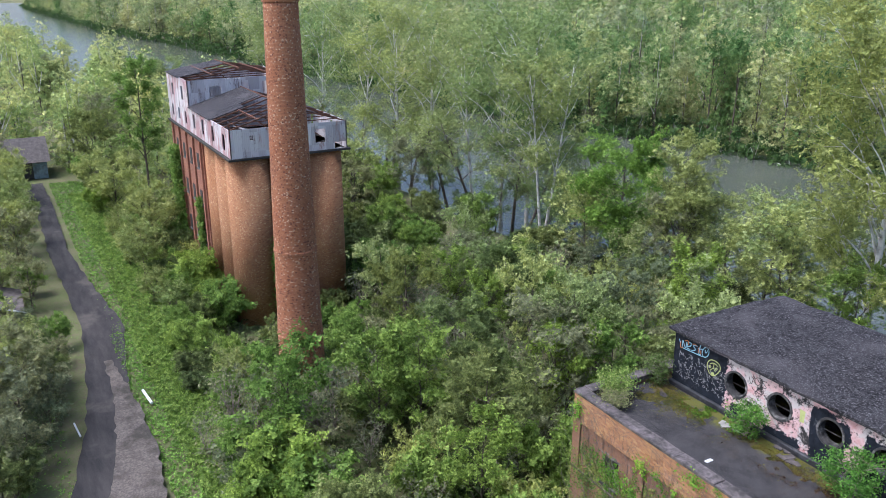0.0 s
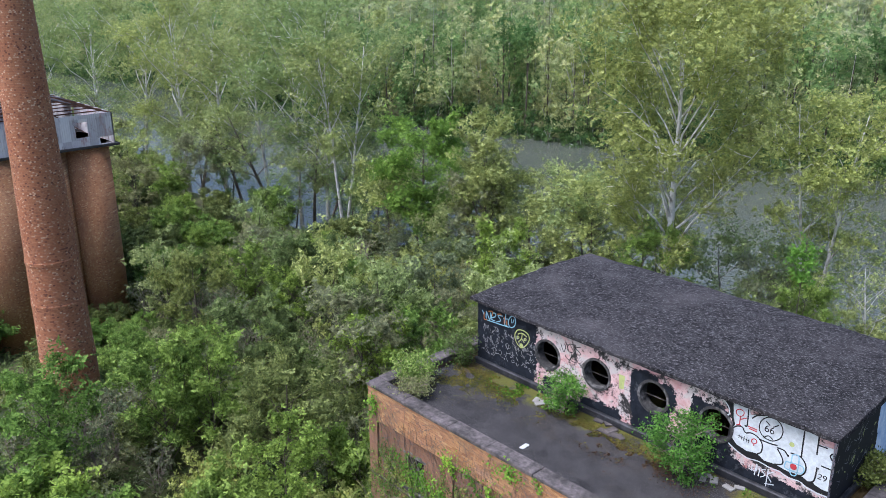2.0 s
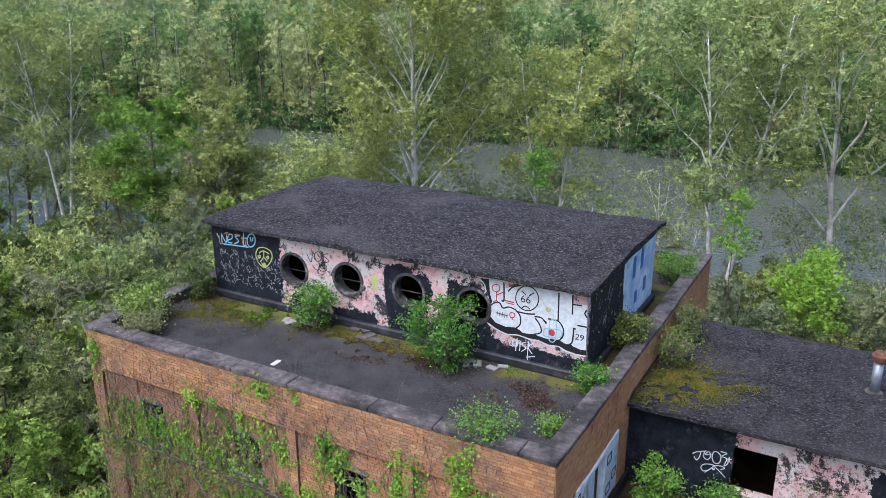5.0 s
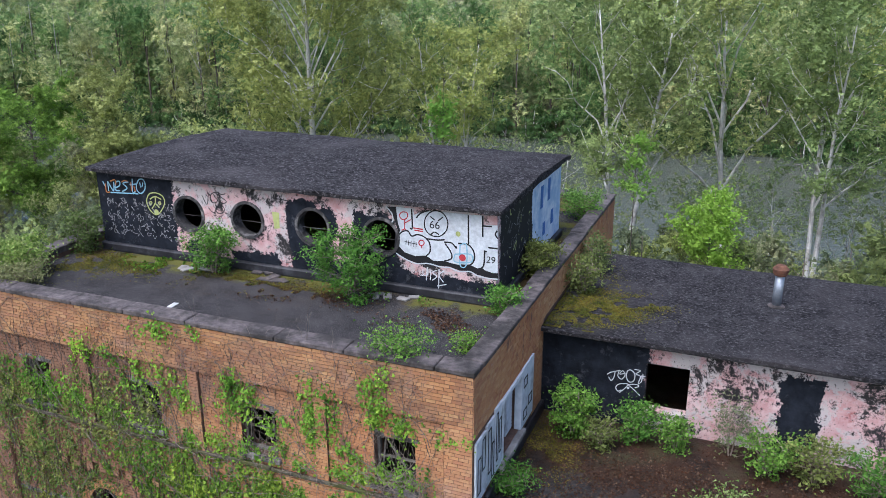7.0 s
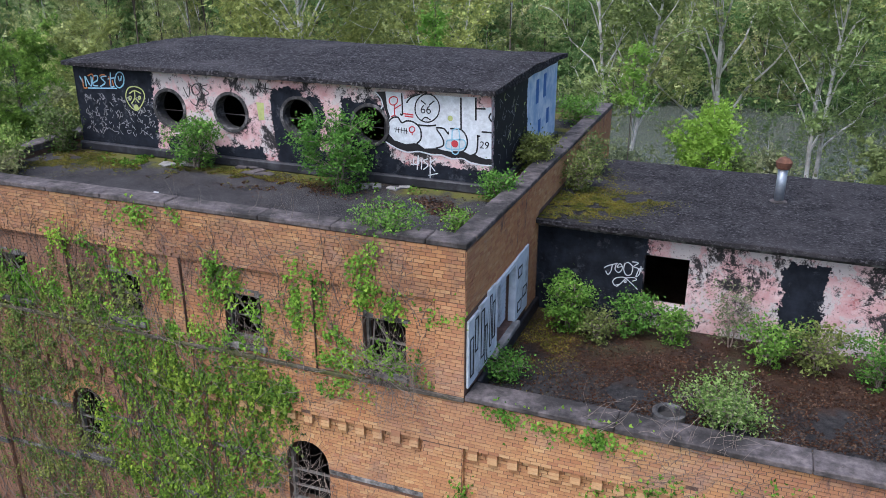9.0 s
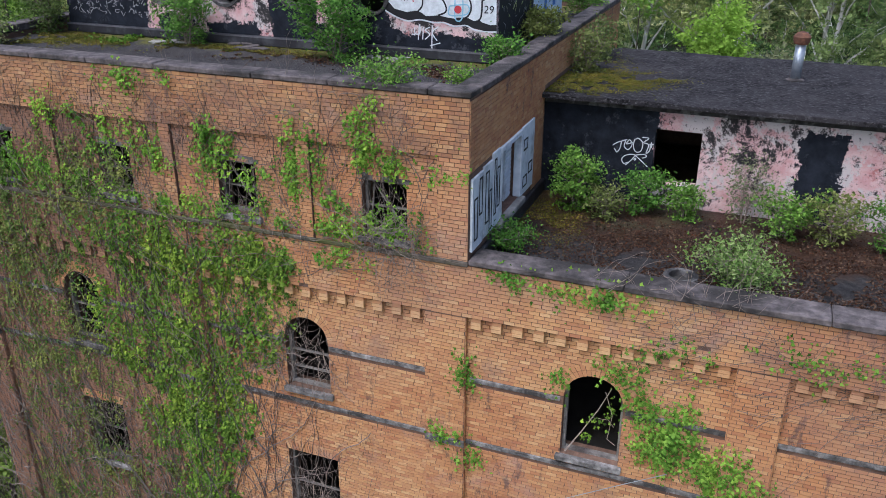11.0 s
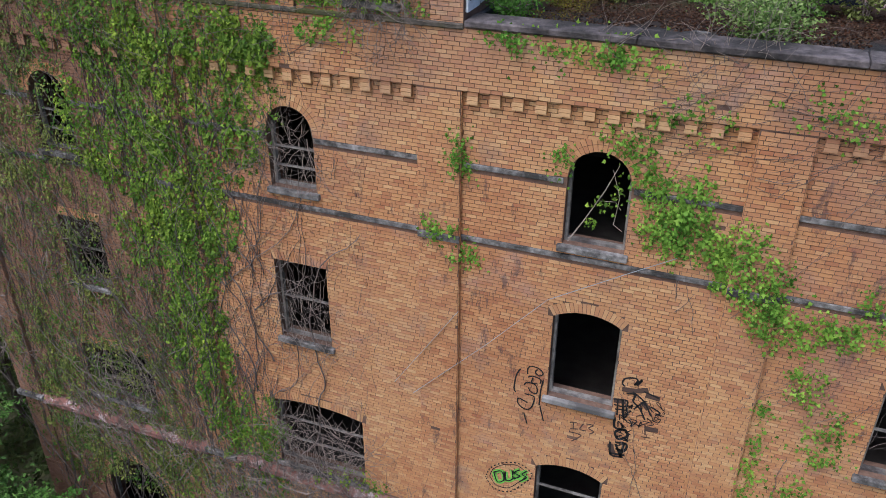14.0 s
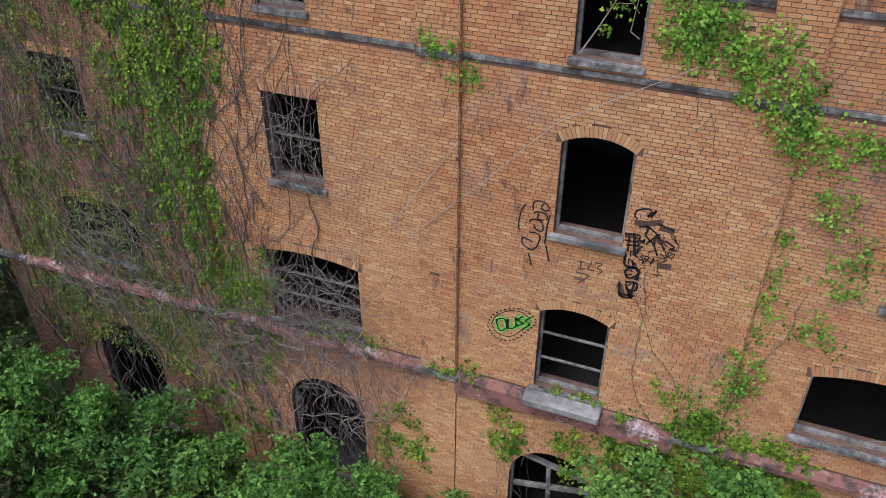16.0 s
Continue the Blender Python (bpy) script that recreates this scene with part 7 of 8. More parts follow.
lines("graffiti_line", [[(-9.45, 20.86), (-9.21, 20.86), (-9.08, 20.72), (-9.06, 20.54), (-9.16, 20.39), (-9.38, 20.36)], [(-9.21, 21.54), (-9.20, 20.87)], [(-8.88, 21.56), (-8.87, 21.08)], [(-8.87, 21.33), (-8.66, 21.34)], [(-8.84, 20.76), (-8.77, 20.75)], [(-8.82, 20.75), (-8.84, 20.42), (-8.94, 20.32)], [(-8.74, 20.85), (-8.52, 20.85)], [(-8.54, 21.26), (-8.58, 21.17), (-8.52, 21.08)]], 0.035, G2, P_BLACK, pent)
lines("graffiti_face", [[(-9.69, 21.29), (-9.72, 21.15), (-9.80, 21.04), (-9.91, 20.97), (-10.04, 20.96), (-10.16, 21.01), (-10.24, 21.11), (-10.26, 21.24), (-10.23, 21.37), (-10.15, 21.48), (-10.04, 21.55), (-9.91, 21.56), (-9.80, 21.51), (-9.72, 21.41), (-9.69, 21.29)], [(-10.12, 21.42), (-10.01, 21.34)], [(-9.93, 21.33), (-9.81, 21.43)], [(-10.12, 20.97), (-10.02, 21.06), (-9.90, 21.01)]], 0.028, G2, P_BLACK, pent)
lettering("66", -10.01, 21.22, 0.26, G2, P_BLACK, pent, "black painted numerals")
lettering("29", -8.68, 20.56, 0.22, G2, P_BLACK, pent, "black painted numerals", shear=0.1)
lines("graffiti_figure", [[(-10.67, 21.37), (-10.69, 21.32), (-10.74, 21.28), (-10.80, 21.27), (-10.85, 21.30), (-10.87, 21.36), (-10.85, 21.41), (-10.79, 21.45), (-10.73, 21.45), (-10.68, 21.43), (-10.67, 21.37)], [(-10.75, 21.27), (-10.75, 21.05)], [(-10.75, 21.19), (-10.59, 21.29)], [(-10.75, 21.05), (-10.83, 21.01)], [(-10.75, 21.05), (-10.71, 21.03)], [(-10.27, 20.77), (-10.29, 20.73), (-10.32, 20.71), (-10.36, 20.70), (-10.39, 20.72), (-10.40, 20.76), (-10.39, 20.80), (-10.35, 20.83), (-10.32, 20.83), (-10.28, 20.81), (-10.27, 20.77)], [(-10.34, 20.70), (-10.33, 20.64)]], 0.026, G2, P_RED, pent, "red painted stick figure")
lines("graffiti_tally", [[(-10.76, 20.75), (-10.44, 20.72)], [(-10.71, 20.78), (-10.73, 20.68)], [(-10.65, 20.79), (-10.66, 20.67)], [(-10.59, 20.79), (-10.60, 20.66)], [(-10.52, 20.79), (-10.53, 20.65)], [(-10.47, 20.78), (-10.47, 20.66)]], 0.016, G2, P_BLACK, pent)
lines("graffiti_bar", [[(-10.54, 21.10), (-10.30, 21.09)], [(-10.51, 21.05), (-10.30, 21.04)]], 0.03, G2, P_RED, pent)
lines("graffiti_cross", [[(-9.40, 20.83), (-9.25, 20.85), (-9.25, 20.37), (-9.40, 20.36), (-9.40, 20.83)], [(-9.52, 20.60), (-9.14, 20.64), (-9.14, 20.46), (-9.52, 20.42), (-9.52, 20.60)]], 0.028, G2 - 0.002, P_CYAN, pent, "pale blue outlined cross")
field("graffiti_dot", circle(-9.34, 20.54, 0.08)[:-1], G2 - 0.006, P_RED, pent)
field("graffiti_tint", circle(-9.45, 21.08, 0.06)[:-1], G - 0.006, P_YELLOW, pent)
lines("graffiti_tag", [[(-10.31, 20.13), (-10.30, 20.00), (-10.19, 20.02), (-10.20, 20.20), (-10.23, 19.87)], [(-10.11, 20.15), (-10.13, 19.89)], [(-9.96, 20.15), (-10.07, 20.09), (-9.97, 20.00), (-10.08, 19.89)], [(-9.91, 20.19), (-9.92, 19.85)], [(-9.78, 20.17), (-9.91, 20.04), (-9.80, 19.88)], [(-10.37, 19.99), (-10.30, 19.97)], [(-9.96, 19.77), (-9.73, 19.84)], [(-9.92, 19.85), (-9.92, 19.71)]], 0.024, G, P_WHITE, pent, "white spray tag")
# tags on the black end of the wall
lines("graffiti_tag", [[(-19.51, 21.37), (-19.42, 21.21)], [(-19.34, 21.39), (-19.34, 21.12)], [(-19.33, 21.38), (-19.18, 21.14), (-19.14, 21.39)], [(-19.10, 21.23), (-18.95, 21.31), (-18.94, 21.42), (-19.07, 21.38), (-19.11, 21.18), (-18.95, 21.17)], [(-18.64, 21.43), (-18.83, 21.38), (-18.71, 21.26), (-18.89, 21.15)], [(-18.50, 21.53), (-18.54, 21.18), (-18.43, 21.20)], [(-18.61, 21.36), (-18.39, 21.40)], [(-18.10, 21.37), (-18.13, 21.27), (-18.20, 21.20), (-18.27, 21.16), (-18.34, 21.18), (-18.39, 21.25), (-18.39, 21.35), (-18.35, 21.44), (-18.29, 21.52), (-18.21, 21.55), (-18.14, 21.53), (-18.10, 21.46), (-18.10, 21.37)], [(-18.27, 21.45), (-18.25, 21.32)], [(-18.16, 21.46), (-18.21, 21.34)], [(-19.29, 21.09), (-18.36, 21.14)]], 0.034, G, P_CYAN, pent, "pale blue lettering on black paint")
lines("graffiti_tag", [[(-19.42, 21.32), (-19.42, 21.10), (-19.30, 21.10)], [(-19.24, 21.40), (-19.08, 21.45), (-19.07, 21.31)], [(-18.87, 21.41), (-18.76, 21.46), (-18.66, 21.44)], [(-18.56, 21.43), (-18.56, 21.20)], [(-18.47, 21.33), (-18.44, 21.19)]], 0.03, G - 0.004, P_ORANGE, pent, "orange lettering on black paint")
lines("graffiti_mask", [[(-18.10, 21.03), (-18.00, 21.17), (-17.80, 21.22), (-17.59, 21.16), (-17.53, 21.00), (-17.64, 20.79), (-17.83, 20.63), (-18.02, 20.72), (-18.11, 20.90), (-18.10, 21.03)], [(-18.00, 21.03), (-17.82, 21.12), (-17.63, 21.06)], [(-17.82, 21.12), (-17.84, 20.94), (-17.97, 20.78)], [(-17.84, 20.94), (-17.72, 20.83)], [(-17.94, 20.93), (-17.96, 20.91), (-17.99, 20.89), (-18.01, 20.90), (-18.02, 20.93), (-18.01, 20.95), (-17.98, 20.97), (-17.95, 20.96), (-17.94, 20.93)], [(-17.65, 20.96), (-17.67, 20.93), (-17.70, 20.91), (-17.72, 20.92), (-17.73, 20.95), (-17.71, 20.98), (-17.68, 20.99), (-17.66, 20.98), (-17.65, 20.96)]], 0.032, G, P_YELLOW, pent, "yellow-green painted mask")
field("graffiti_mask_fill", circle(-17.83, 20.71, 0.07)[:-1], G - 0.002, P_YELLOW, pent)
lines("graffiti_scrawl", scribble(-19.5, -17.2, 20.0, 20.95, 170, 0.075), 0.013, G, P_FAINT, pent, "faded white scrawl over black paint")
lines("graffiti_scrawl", [[(-16.33, 21.30), (-16.20, 21.07), (-16.12, 21.36), (-16.04, 21.16)], [(-15.84, 21.28), (-15.87, 21.20), (-15.94, 21.14), (-16.02, 21.14), (-16.07, 21.18), (-16.09, 21.26), (-16.05, 21.34), (-15.99, 21.39), (-15.91, 21.40), (-15.85, 21.35), (-15.84, 21.28)], [(-15.62, 21.40), (-15.79, 21.34), (-15.60, 21.20), (-15.80, 21.12)], [(-16.17, 20.99), (-16.01, 20.88), (-15.88, 21.06)], [(-15.68, 20.99), (-15.71, 20.93), (-15.78, 20.89), (-15.87, 20.88), (-15.93, 20.91), (-15.95, 20.97), (-15.92, 21.03), (-15.84, 21.08), (-15.76, 21.08), (-15.70, 21.05), (-15.68, 20.99)], [(-14.22, 21.50), (-14.14, 21.35)], [(-14.17, 21.43), (-13.74, 21.40)], [(-13.99, 21.54), (-14.03, 21.34)]], 0.024, G, P_BLACK, pent, "black loop scrawl on pink paint")
field("graffiti_patch", [(-14.19 + dx, 20.88 + dz) for dx, dz in ((-0.1, 0.2), (0.1, 0.2), (0.09, -0.2), (-0.06, -0.22))], G, P_YELLOW, pent)
for y0, y1, z0, z1 in ((24.3, 24.55, 20.8, 21.4), (25.0, 25.25, 20.85, 21.45), (24.6, 24.85, 20.0, 20.35), (25.4, 25.65, 20.1, 20.5)):
    m = Mesh()
    m.box(PX1 + 0.002, PX1 + 0.006, y0, y1, z0, z1)
    part("painted_window", m, P_BLUE, pent, "dark blue painted rectangle")
for tone, count, w in ((P_YELLOW, 9, 0.03), (P_FAINT, 26, 0.014)):
    m = Mesh()
    for stroke in scribble(20.95, 23.3, 20.0, 21.5, count, 0.14):
        ribbon(m, smooth_line(stroke) if len(stroke) > 2 else stroke, w, 0.0)
    m.v = [(PX1 + 0.005 + 0.002 * (tone is P_YELLOW), u, z) for u, _, z in m.v]
    part("graffiti_scrawl", m, tone, pent, "loose scrawl on the black end wall", kind="stuff")
# tag on the annex
lines("graffiti_tag", [[(-6.15, 17.72), (-6.06, 17.79), (-5.85, 17.88)], [(-5.97, 17.83), (-5.99, 17.67), (-6.05, 17.58), (-6.11, 17.66)], [(-5.88, 17.86), (-5.90, 17.72), (-5.81, 17.66), (-5.74, 17.78), (-5.80, 17.88), (-5.86, 17.78), (-5.73, 17.83)], [(-5.69, 17.91), (-5.71, 17.76), (-5.65, 17.63), (-5.54, 17.66), (-5.52, 17.84), (-5.62, 17.93), (-5.68, 17.90)], [(-5.54, 17.96), (-5.40, 17.95), (-5.50, 17.85), (-5.39, 17.81), (-5.43, 17.62), (-5.36, 17.69), (-5.36, 17.84)]], 0.022, AY - 0.006, P_WHITE, annex, "white spray tag on black paint")
lines("graffiti_tag", [[(-5.34, 17.88), (-5.33, 17.75)], [(-5.38, 17.81), (-5.28, 17.83)], [(-5.80, 17.38), (-5.88, 17.34), (-5.93, 17.43), (-5.85, 17.53), (-5.66, 17.56), (-5.73, 17.43), (-5.84, 17.31)], [(-5.67, 17.56), (-5.51, 17.44), (-5.37, 17.32)], [(-5.66, 17.55), (-5.48, 17.59), (-5.41, 17.55), (-5.50, 17.50)], [(-5.63, 17.47), (-5.64, 17.45), (-5.66, 17.44), (-5.67, 17.46), (-5.66, 17.48), (-5.64, 17.49), (-5.63, 17.47)]], 0.022, AY - 0.006, P_WHITE, annex)
# scrawls on the brick front
W = PY - 0.022
lines("graffiti_scrawl", [[(-6.29, 10.09), (-6.30, 10.19), (-6.26, 10.28), (-6.14, 10.30), (-6.03, 10.25), (-5.99, 10.17), (-6.07, 10.11), (-6.14, 10.18), (-6.10, 10.26)], [(-6.28, 10.02), (-6.18, 10.07), (-6.03, 10.03), (-6.03, 9.93)], [(-6.18, 10.04), (-6.20, 9.91), (-6.10, 9.91)], [(-6.35, 9.80), (-6.30, 9.88), (-6.14, 9.88), (-6.08, 9.77), (-6.10, 9.66), (-6.21, 9.68), (-6.26, 9.77)], [(-6.26, 9.38), (-6.35, 9.42), (-6.45, 9.44), (-6.45, 9.31), (-6.32, 9.21), (-6.20, 9.25), (-6.14, 9.40), (-6.14, 9.58), (-6.33, 9.59)], [(-6.44, 10.18), (-6.52, 9.99), (-6.55, 9.67), (-6.51, 9.58)], [(-5.97, 10.05), (-6.01, 9.76), (-6.02, 9.39)], [(-6.32, 9.11), (-6.24, 8.84)], [(-6.00, 9.37), (-5.91, 9.02)]], 0.03, W, P_BLACK, front_wall, "black spray scrawl on brick")
lines("graffiti_scrawl", [[(-4.42, 10.34), (-4.48, 10.40), (-4.44, 10.52), (-4.28, 10.58), (-4.21, 10.54), (-4.26, 10.42), (-4.13, 10.58), (-4.21, 10.42)], [(-4.38, 10.19), (-4.21, 10.21), (-4.24, 10.05), (-4.09, 9.89), (-3.98, 9.67)], [(-4.27, 10.26), (-4.05, 10.10), (-3.88, 9.80)], [(-4.08, 10.33), (-3.79, 10.25)], [(-4.03, 10.11), (-4.21, 9.86)], [(-3.91, 10.01), (-3.73, 9.92), (-3.81, 9.84)], [(-4.60, 9.98), (-4.35, 10.02), (-4.38, 9.87), (-4.58, 9.86)], [(-4.55, 9.76), (-4.32, 9.78), (-4.34, 9.61)], [(-4.52, 10.00), (-4.50, 9.63)]], 0.034, W, P_BLACK, front_wall, "smeared black spray scrawl on brick")
lines("graffiti_scrawl", [[(-4.43, 10.03), (-4.38, 9.61)], [(-4.53, 9.56), (-4.51, 9.32), (-4.30, 9.32)], [(-4.46, 9.27), (-4.29, 9.30), (-4.26, 9.17), (-4.41, 9.05), (-4.49, 9.17), (-4.45, 9.26)], [(-4.46, 8.95), (-4.25, 8.97), (-4.27, 8.79), (-4.44, 8.80)], [(-4.56, 8.93), (-4.51, 8.61), (-4.28, 8.63)], [(-4.45, 8.91), (-4.32, 8.61)], [(-4.29, 9.00), (-4.32, 8.68)], [(-4.55, 8.64), (-4.26, 8.68)]], 0.05, W, P_BLACK, front_wall)
lines("graffiti_smear", [[(-4.47, 10.27), (-4.24, 10.29), (-4.00, 10.38)], [(-4.03, 10.25), (-3.77, 10.23)], [(-4.07, 10.09), (-3.94, 9.93)], [(-3.95, 9.47), (-3.71, 9.49)], [(-4.60, 9.96), (-4.37, 9.99)], [(-4.56, 8.88), (-4.47, 8.63)]], 0.11, W + 0.002, P_SMEAR, front_wall, "blurred dark spray smear")
lines("graffiti_scrawl", [[(-5.38, 9.16), (-5.24, 9.19)], [(-5.31, 9.18), (-5.30, 9.02)], [(-5.36, 9.00), (-5.20, 9.04)], [(-5.06, 9.22), (-4.92, 9.23), (-5.00, 9.13), (-4.90, 9.07), (-4.98, 8.98)], [(-5.11, 9.21), (-5.17, 9.05), (-5.05, 9.05)], [(-5.37, 8.92), (-5.20, 8.92), (-5.14, 8.88), (-5.31, 8.69)], [(-3.96, 9.55), (-3.93, 9.31)], [(-3.94, 9.42), (-3.78, 9.44)], [(-4.00, 9.25), (-3.83, 9.27)], [(-4.11, 8.90), (-4.06, 8.78)]], 0.026, W, P_SMEAR, front_wall)
lines("graffiti_scrawl", [[(-4.33, 7.42), (-4.46, 7.26), (-4.32, 7.16)], [(-4.24, 7.41), (-4.10, 7.35), (-4.19, 7.17), (-4.27, 7.29)], [(-4.04, 7.43), (-3.90, 7.36), (-4.01, 7.17)], [(-3.87, 7.43), (-3.74, 7.30)]], 0.03, W, P_GREY, front_wall)
for w, lift, tone in ((0.1, 0.0, P_GREEN), (0.028, 0.004, P_BLACK)):
    lines("graffiti_line", [[(-6.89, 7.28), (-6.80, 7.03), (-6.66, 7.14), (-6.72, 7.36), (-6.89, 7.28)], [(-6.63, 7.39), (-6.61, 7.15), (-6.47, 7.23), (-6.49, 7.47)], [(-6.32, 7.55), (-6.44, 7.42), (-6.31, 7.37), (-6.45, 7.24)], [(-6.16, 7.57), (-6.27, 7.44), (-6.17, 7.38), (-6.31, 7.22)]], w, W - lift, tone, front_wall, "green spray letters with dark strokes")
dash = [(-7.07, 7.07), (-6.96, 7.38), (-6.64, 7.64), (-6.29, 7.70), (-6.06, 7.48), (-6.25, 7.15), (-6.55, 6.82), (-6.89, 6.82), (-7.07, 7.07)]
loop = smooth_line(dash, 8)
lines("graffiti_outline", [[loop[i], loop[i + 1]] for i in range(0, len(loop) - 1, 2)], 0.03, W, P_BLACK, front_wall)
lines("graffiti_outline", [[(-6.62 + (a + 6.62) * 0.8, 7.38 + (b - 7.38) * 0.8) for a, b in (loop[i], loop[i + 1])] for i in range(0, len(loop) - 1)], 0.018, W, P_BLACK, front_wall)

lines("graffiti_scrawl", scribble(-4.45, -4.2, 8.7, 10.0, 22, 0.09), 0.022, W - 0.003, P_BLACK, front_wall, "overlapping black spray strokes")
lines("graffiti_scrawl", scribble(-4.15, -3.7, 9.4, 10.2, 18, 0.1), 0.018, W - 0.004, P_BLACK, front_wall, "overlapping black spray strokes")
for route in [[(-8.69, 8.99), (-7.13, 10.65), (-5.98, 11.97), (-4.73, 12.76), (-3.87, 13.29)], [(-9.11, 9.16), (-8.29, 10.40), (-7.71, 11.28)]]:
    m = Mesh()
    m.tube([(x, FY - 0.05, z) for x, z in route], 0.008, 4)
    tagged(part("loose_cable", m, GALV), "thin grey cable slung across the brick wall", "cable")

# ---------------------------------------------------------------- painted boards on the terrace side
BOARD = plain("white_painted_board", (0.5, 0.55, 0.6), (0.68, 0.72, 0.75), 5.0, 0.7, 0.3, 1.6, (0.25, 0.26, 0.27), 0.58)


def board(y0, y1, z0, z1, panels):
    m = Mesh()
    m.box(XC + 0.002, XC + 0.05, y0, y1, z0, z1, c=0.006)
    ob = part("window_board", m, BOARD, factory, "white boarded window with black painted outlines")
    for a0, a1, b0, b1 in panels:
        q = Mesh()
        for u0, u1, v0, v1 in ((a0, a1, b0, b0 + 0.035), (a0, a1, b1 - 0.035, b1), (a0, a0 + 0.035, b0 + 0.035, b1 - 0.035), (a1 - 0.035, a1, b0 + 0.035, b1 - 0.035)):
            q.box(XC + 0.051, XC + 0.056, u0, u1, v0, v1)
        part("painted_outline", q, P_BLACK, ob)
    return ob


board(17.02, 17.6, 16.93, 18.28, [(17.1, 17.3, 17.1, 17.9), (17.36, 17.54, 17.5, 18.2)])
board(17.65, 18.12, 16.95, 18.32, [(17.7, 17.9, 17.2, 18.2), (17.93, 18.08, 17.0, 17.8)])
board(18.16, 18.58, 16.95, 18.42, [(18.2, 18.34, 17.2, 18.3), (18.38, 18.54, 17.3, 18.1)])
board(20.03, 20.9, 16.95, 18.42, [(20.1, 20.4, 17.9, 18.15), (20.5, 20.8, 17.3, 17.55), (20.12, 20.42, 17.1, 17.35)])
m = Mesh()
for y0, y1, z0, z1 in ((18.6, 18.7, 16.98, 18.4), (19.92, 20.02, 16.98, 18.4), (18.7, 19.92, 18.3, 18.4)):
    m.box(XC - 0.1, XC + 0.06, y0, y1, z0, z1, c=0.01)
door = part("door_frame", m, BOARD, factory, "white painted door frame, door missing", weld=True)
m = Mesh()
m.box(XC - 0.2, XC - 0.16, 19.5, 19.9, 17.0, 18.3)
for i in range(14):
    m.box(XC - 0.16, XC - 0.14, 19.52, 19.88, 17.05 + i * 0.09, 17.11 + i * 0.09)
part("shutter", m, BOARD, door, "louvred white shutter")
m = Mesh()
m.box(XC - 0.3, XC + 0.14, 18.45, 20.1, 16.82, 16.96, c=0.02)
part("threshold", m, CONCRETE, factory)
m = Mesh()
m.box(XC + 0.004, XC + 0.1, 17.6, 21.8, 16.5, 16.8, c=0.02)
part("kerb", m, BLACK_PAINT, factory)

# ---------------------------------------------------------------- roof litter, moss and debris
lr = np.random.default_rng(9)


def litter(name, label, category, spots, size, material, lift=0.02, flat=0.9, patchy=-0.12):
    """Loose pieces past counting, lying on a roof."""
    c = np.array(spots)
    c = c[[noise.noise((p[0] * 1.1, p[1] * 1.1, 5.0)) + 0.5 * noise.noise((p[0] * 3.7, p[1] * 3.7, 2.0)) > patchy for p in c]]
    c[:, 2] += lr.uniform(0.004, lift, len(c))
    ob = quads_object(name, leaf_quads(lr, c, size, flat), material, None, kind="stuff")
    return tagged(ob, label, category, kind="stuff")


def blot(n, x, y, z, sx, sy, lo=None, hi=None):
    p = np.stack([lr.normal(x, sx, n), lr.normal(y, sy, n), np.full(n, z)], 1)
    if lo:
        p[:, 0] = np.clip(p[:, 0], lo[0] + 0.01, hi[0] - 0.01)
        p[:, 1] = np.clip(p[:, 1], lo[1] + 0.01, hi[1] - 0.01)
    return p


A, B2 = (-20.1, 17.5), (-8.2, 20.55)
litter("moss", "yellow-green moss and grass along the plinth", "moss", np.concatenate([blot(11000, -18.0, 20.0, 19.5, 1.1, 0.38, A, B2), blot(3600, -19.2, 19.2, 19.5, 0.5, 0.5, A, B2), blot(5200, -14.3, 20.0, 19.5, 1.0, 0.3, A, B2)]), 0.03, MOSS, 0.03, 0.4)
litter("grass_tuft", "short green grass on the roof deck", "grass", np.concatenate([blot(1200, -17.3, 20.2, 19.5, 0.5, 0.25, A, B2), blot(300, -10.9, 20.3, 19.5, 0.5, 0.15, A, B2)]), 0.06, LEAF_IVY, 0.07, 0.0)
litter("dead_leaves", "brown dead leaves and dry moss on the deck", "leaf litter", np.concatenate([blot(2600, -13.6, 19.7, 19.5, 1.3, 0.3, A, B2), blot(1600, -9.4, 19.4, 19.5, 0.5, 0.35, A, B2)]), 0.045, LEAF_BROWN)
C1, C2 = (-7.65, 17.55), (4.0, 21.8)
litter("dead_leaves", "rust-brown dead leaves covering the terrace", "leaf litter", np.concatenate([blot(6500, -5.0, 19.5, 16.5, 1.6, 0.8, C1, C2), blot(9000, -1.6, 19.6, 16.5, 1.8, 0.9, C1, C2), blot(4500, -3.0, 18.2, 16.5, 2.2, 0.4, C1, C2)]), 0.042, LEAF_BROWN, patchy=-0.35)
litter("moss", "olive moss patch by the terrace door", "moss", blot(5000, -7.0, 20.2, 16.5, 0.45, 0.7, C1, C2), 0.026, MOSS, 0.02, 0.5)
D1, D2 = (-7.66, 21.6), (3.0, 27.1)
litter("moss", "yellow moss spreading over the felt roof", "moss", np.concatenate([blot(9500, -7.2, 23.2, 18.82, 0.4, 1.2, D1, D2), blot(5200, -6.3, 23.0, 18.82, 0.42, 0.5, D1, D2), blot(2600, -5.7, 23.8, 18.82, 0.35, 0.22, D1, D2)]), 0.033, MOSS, 0.02, 0.6)
dr = random.Random(6)


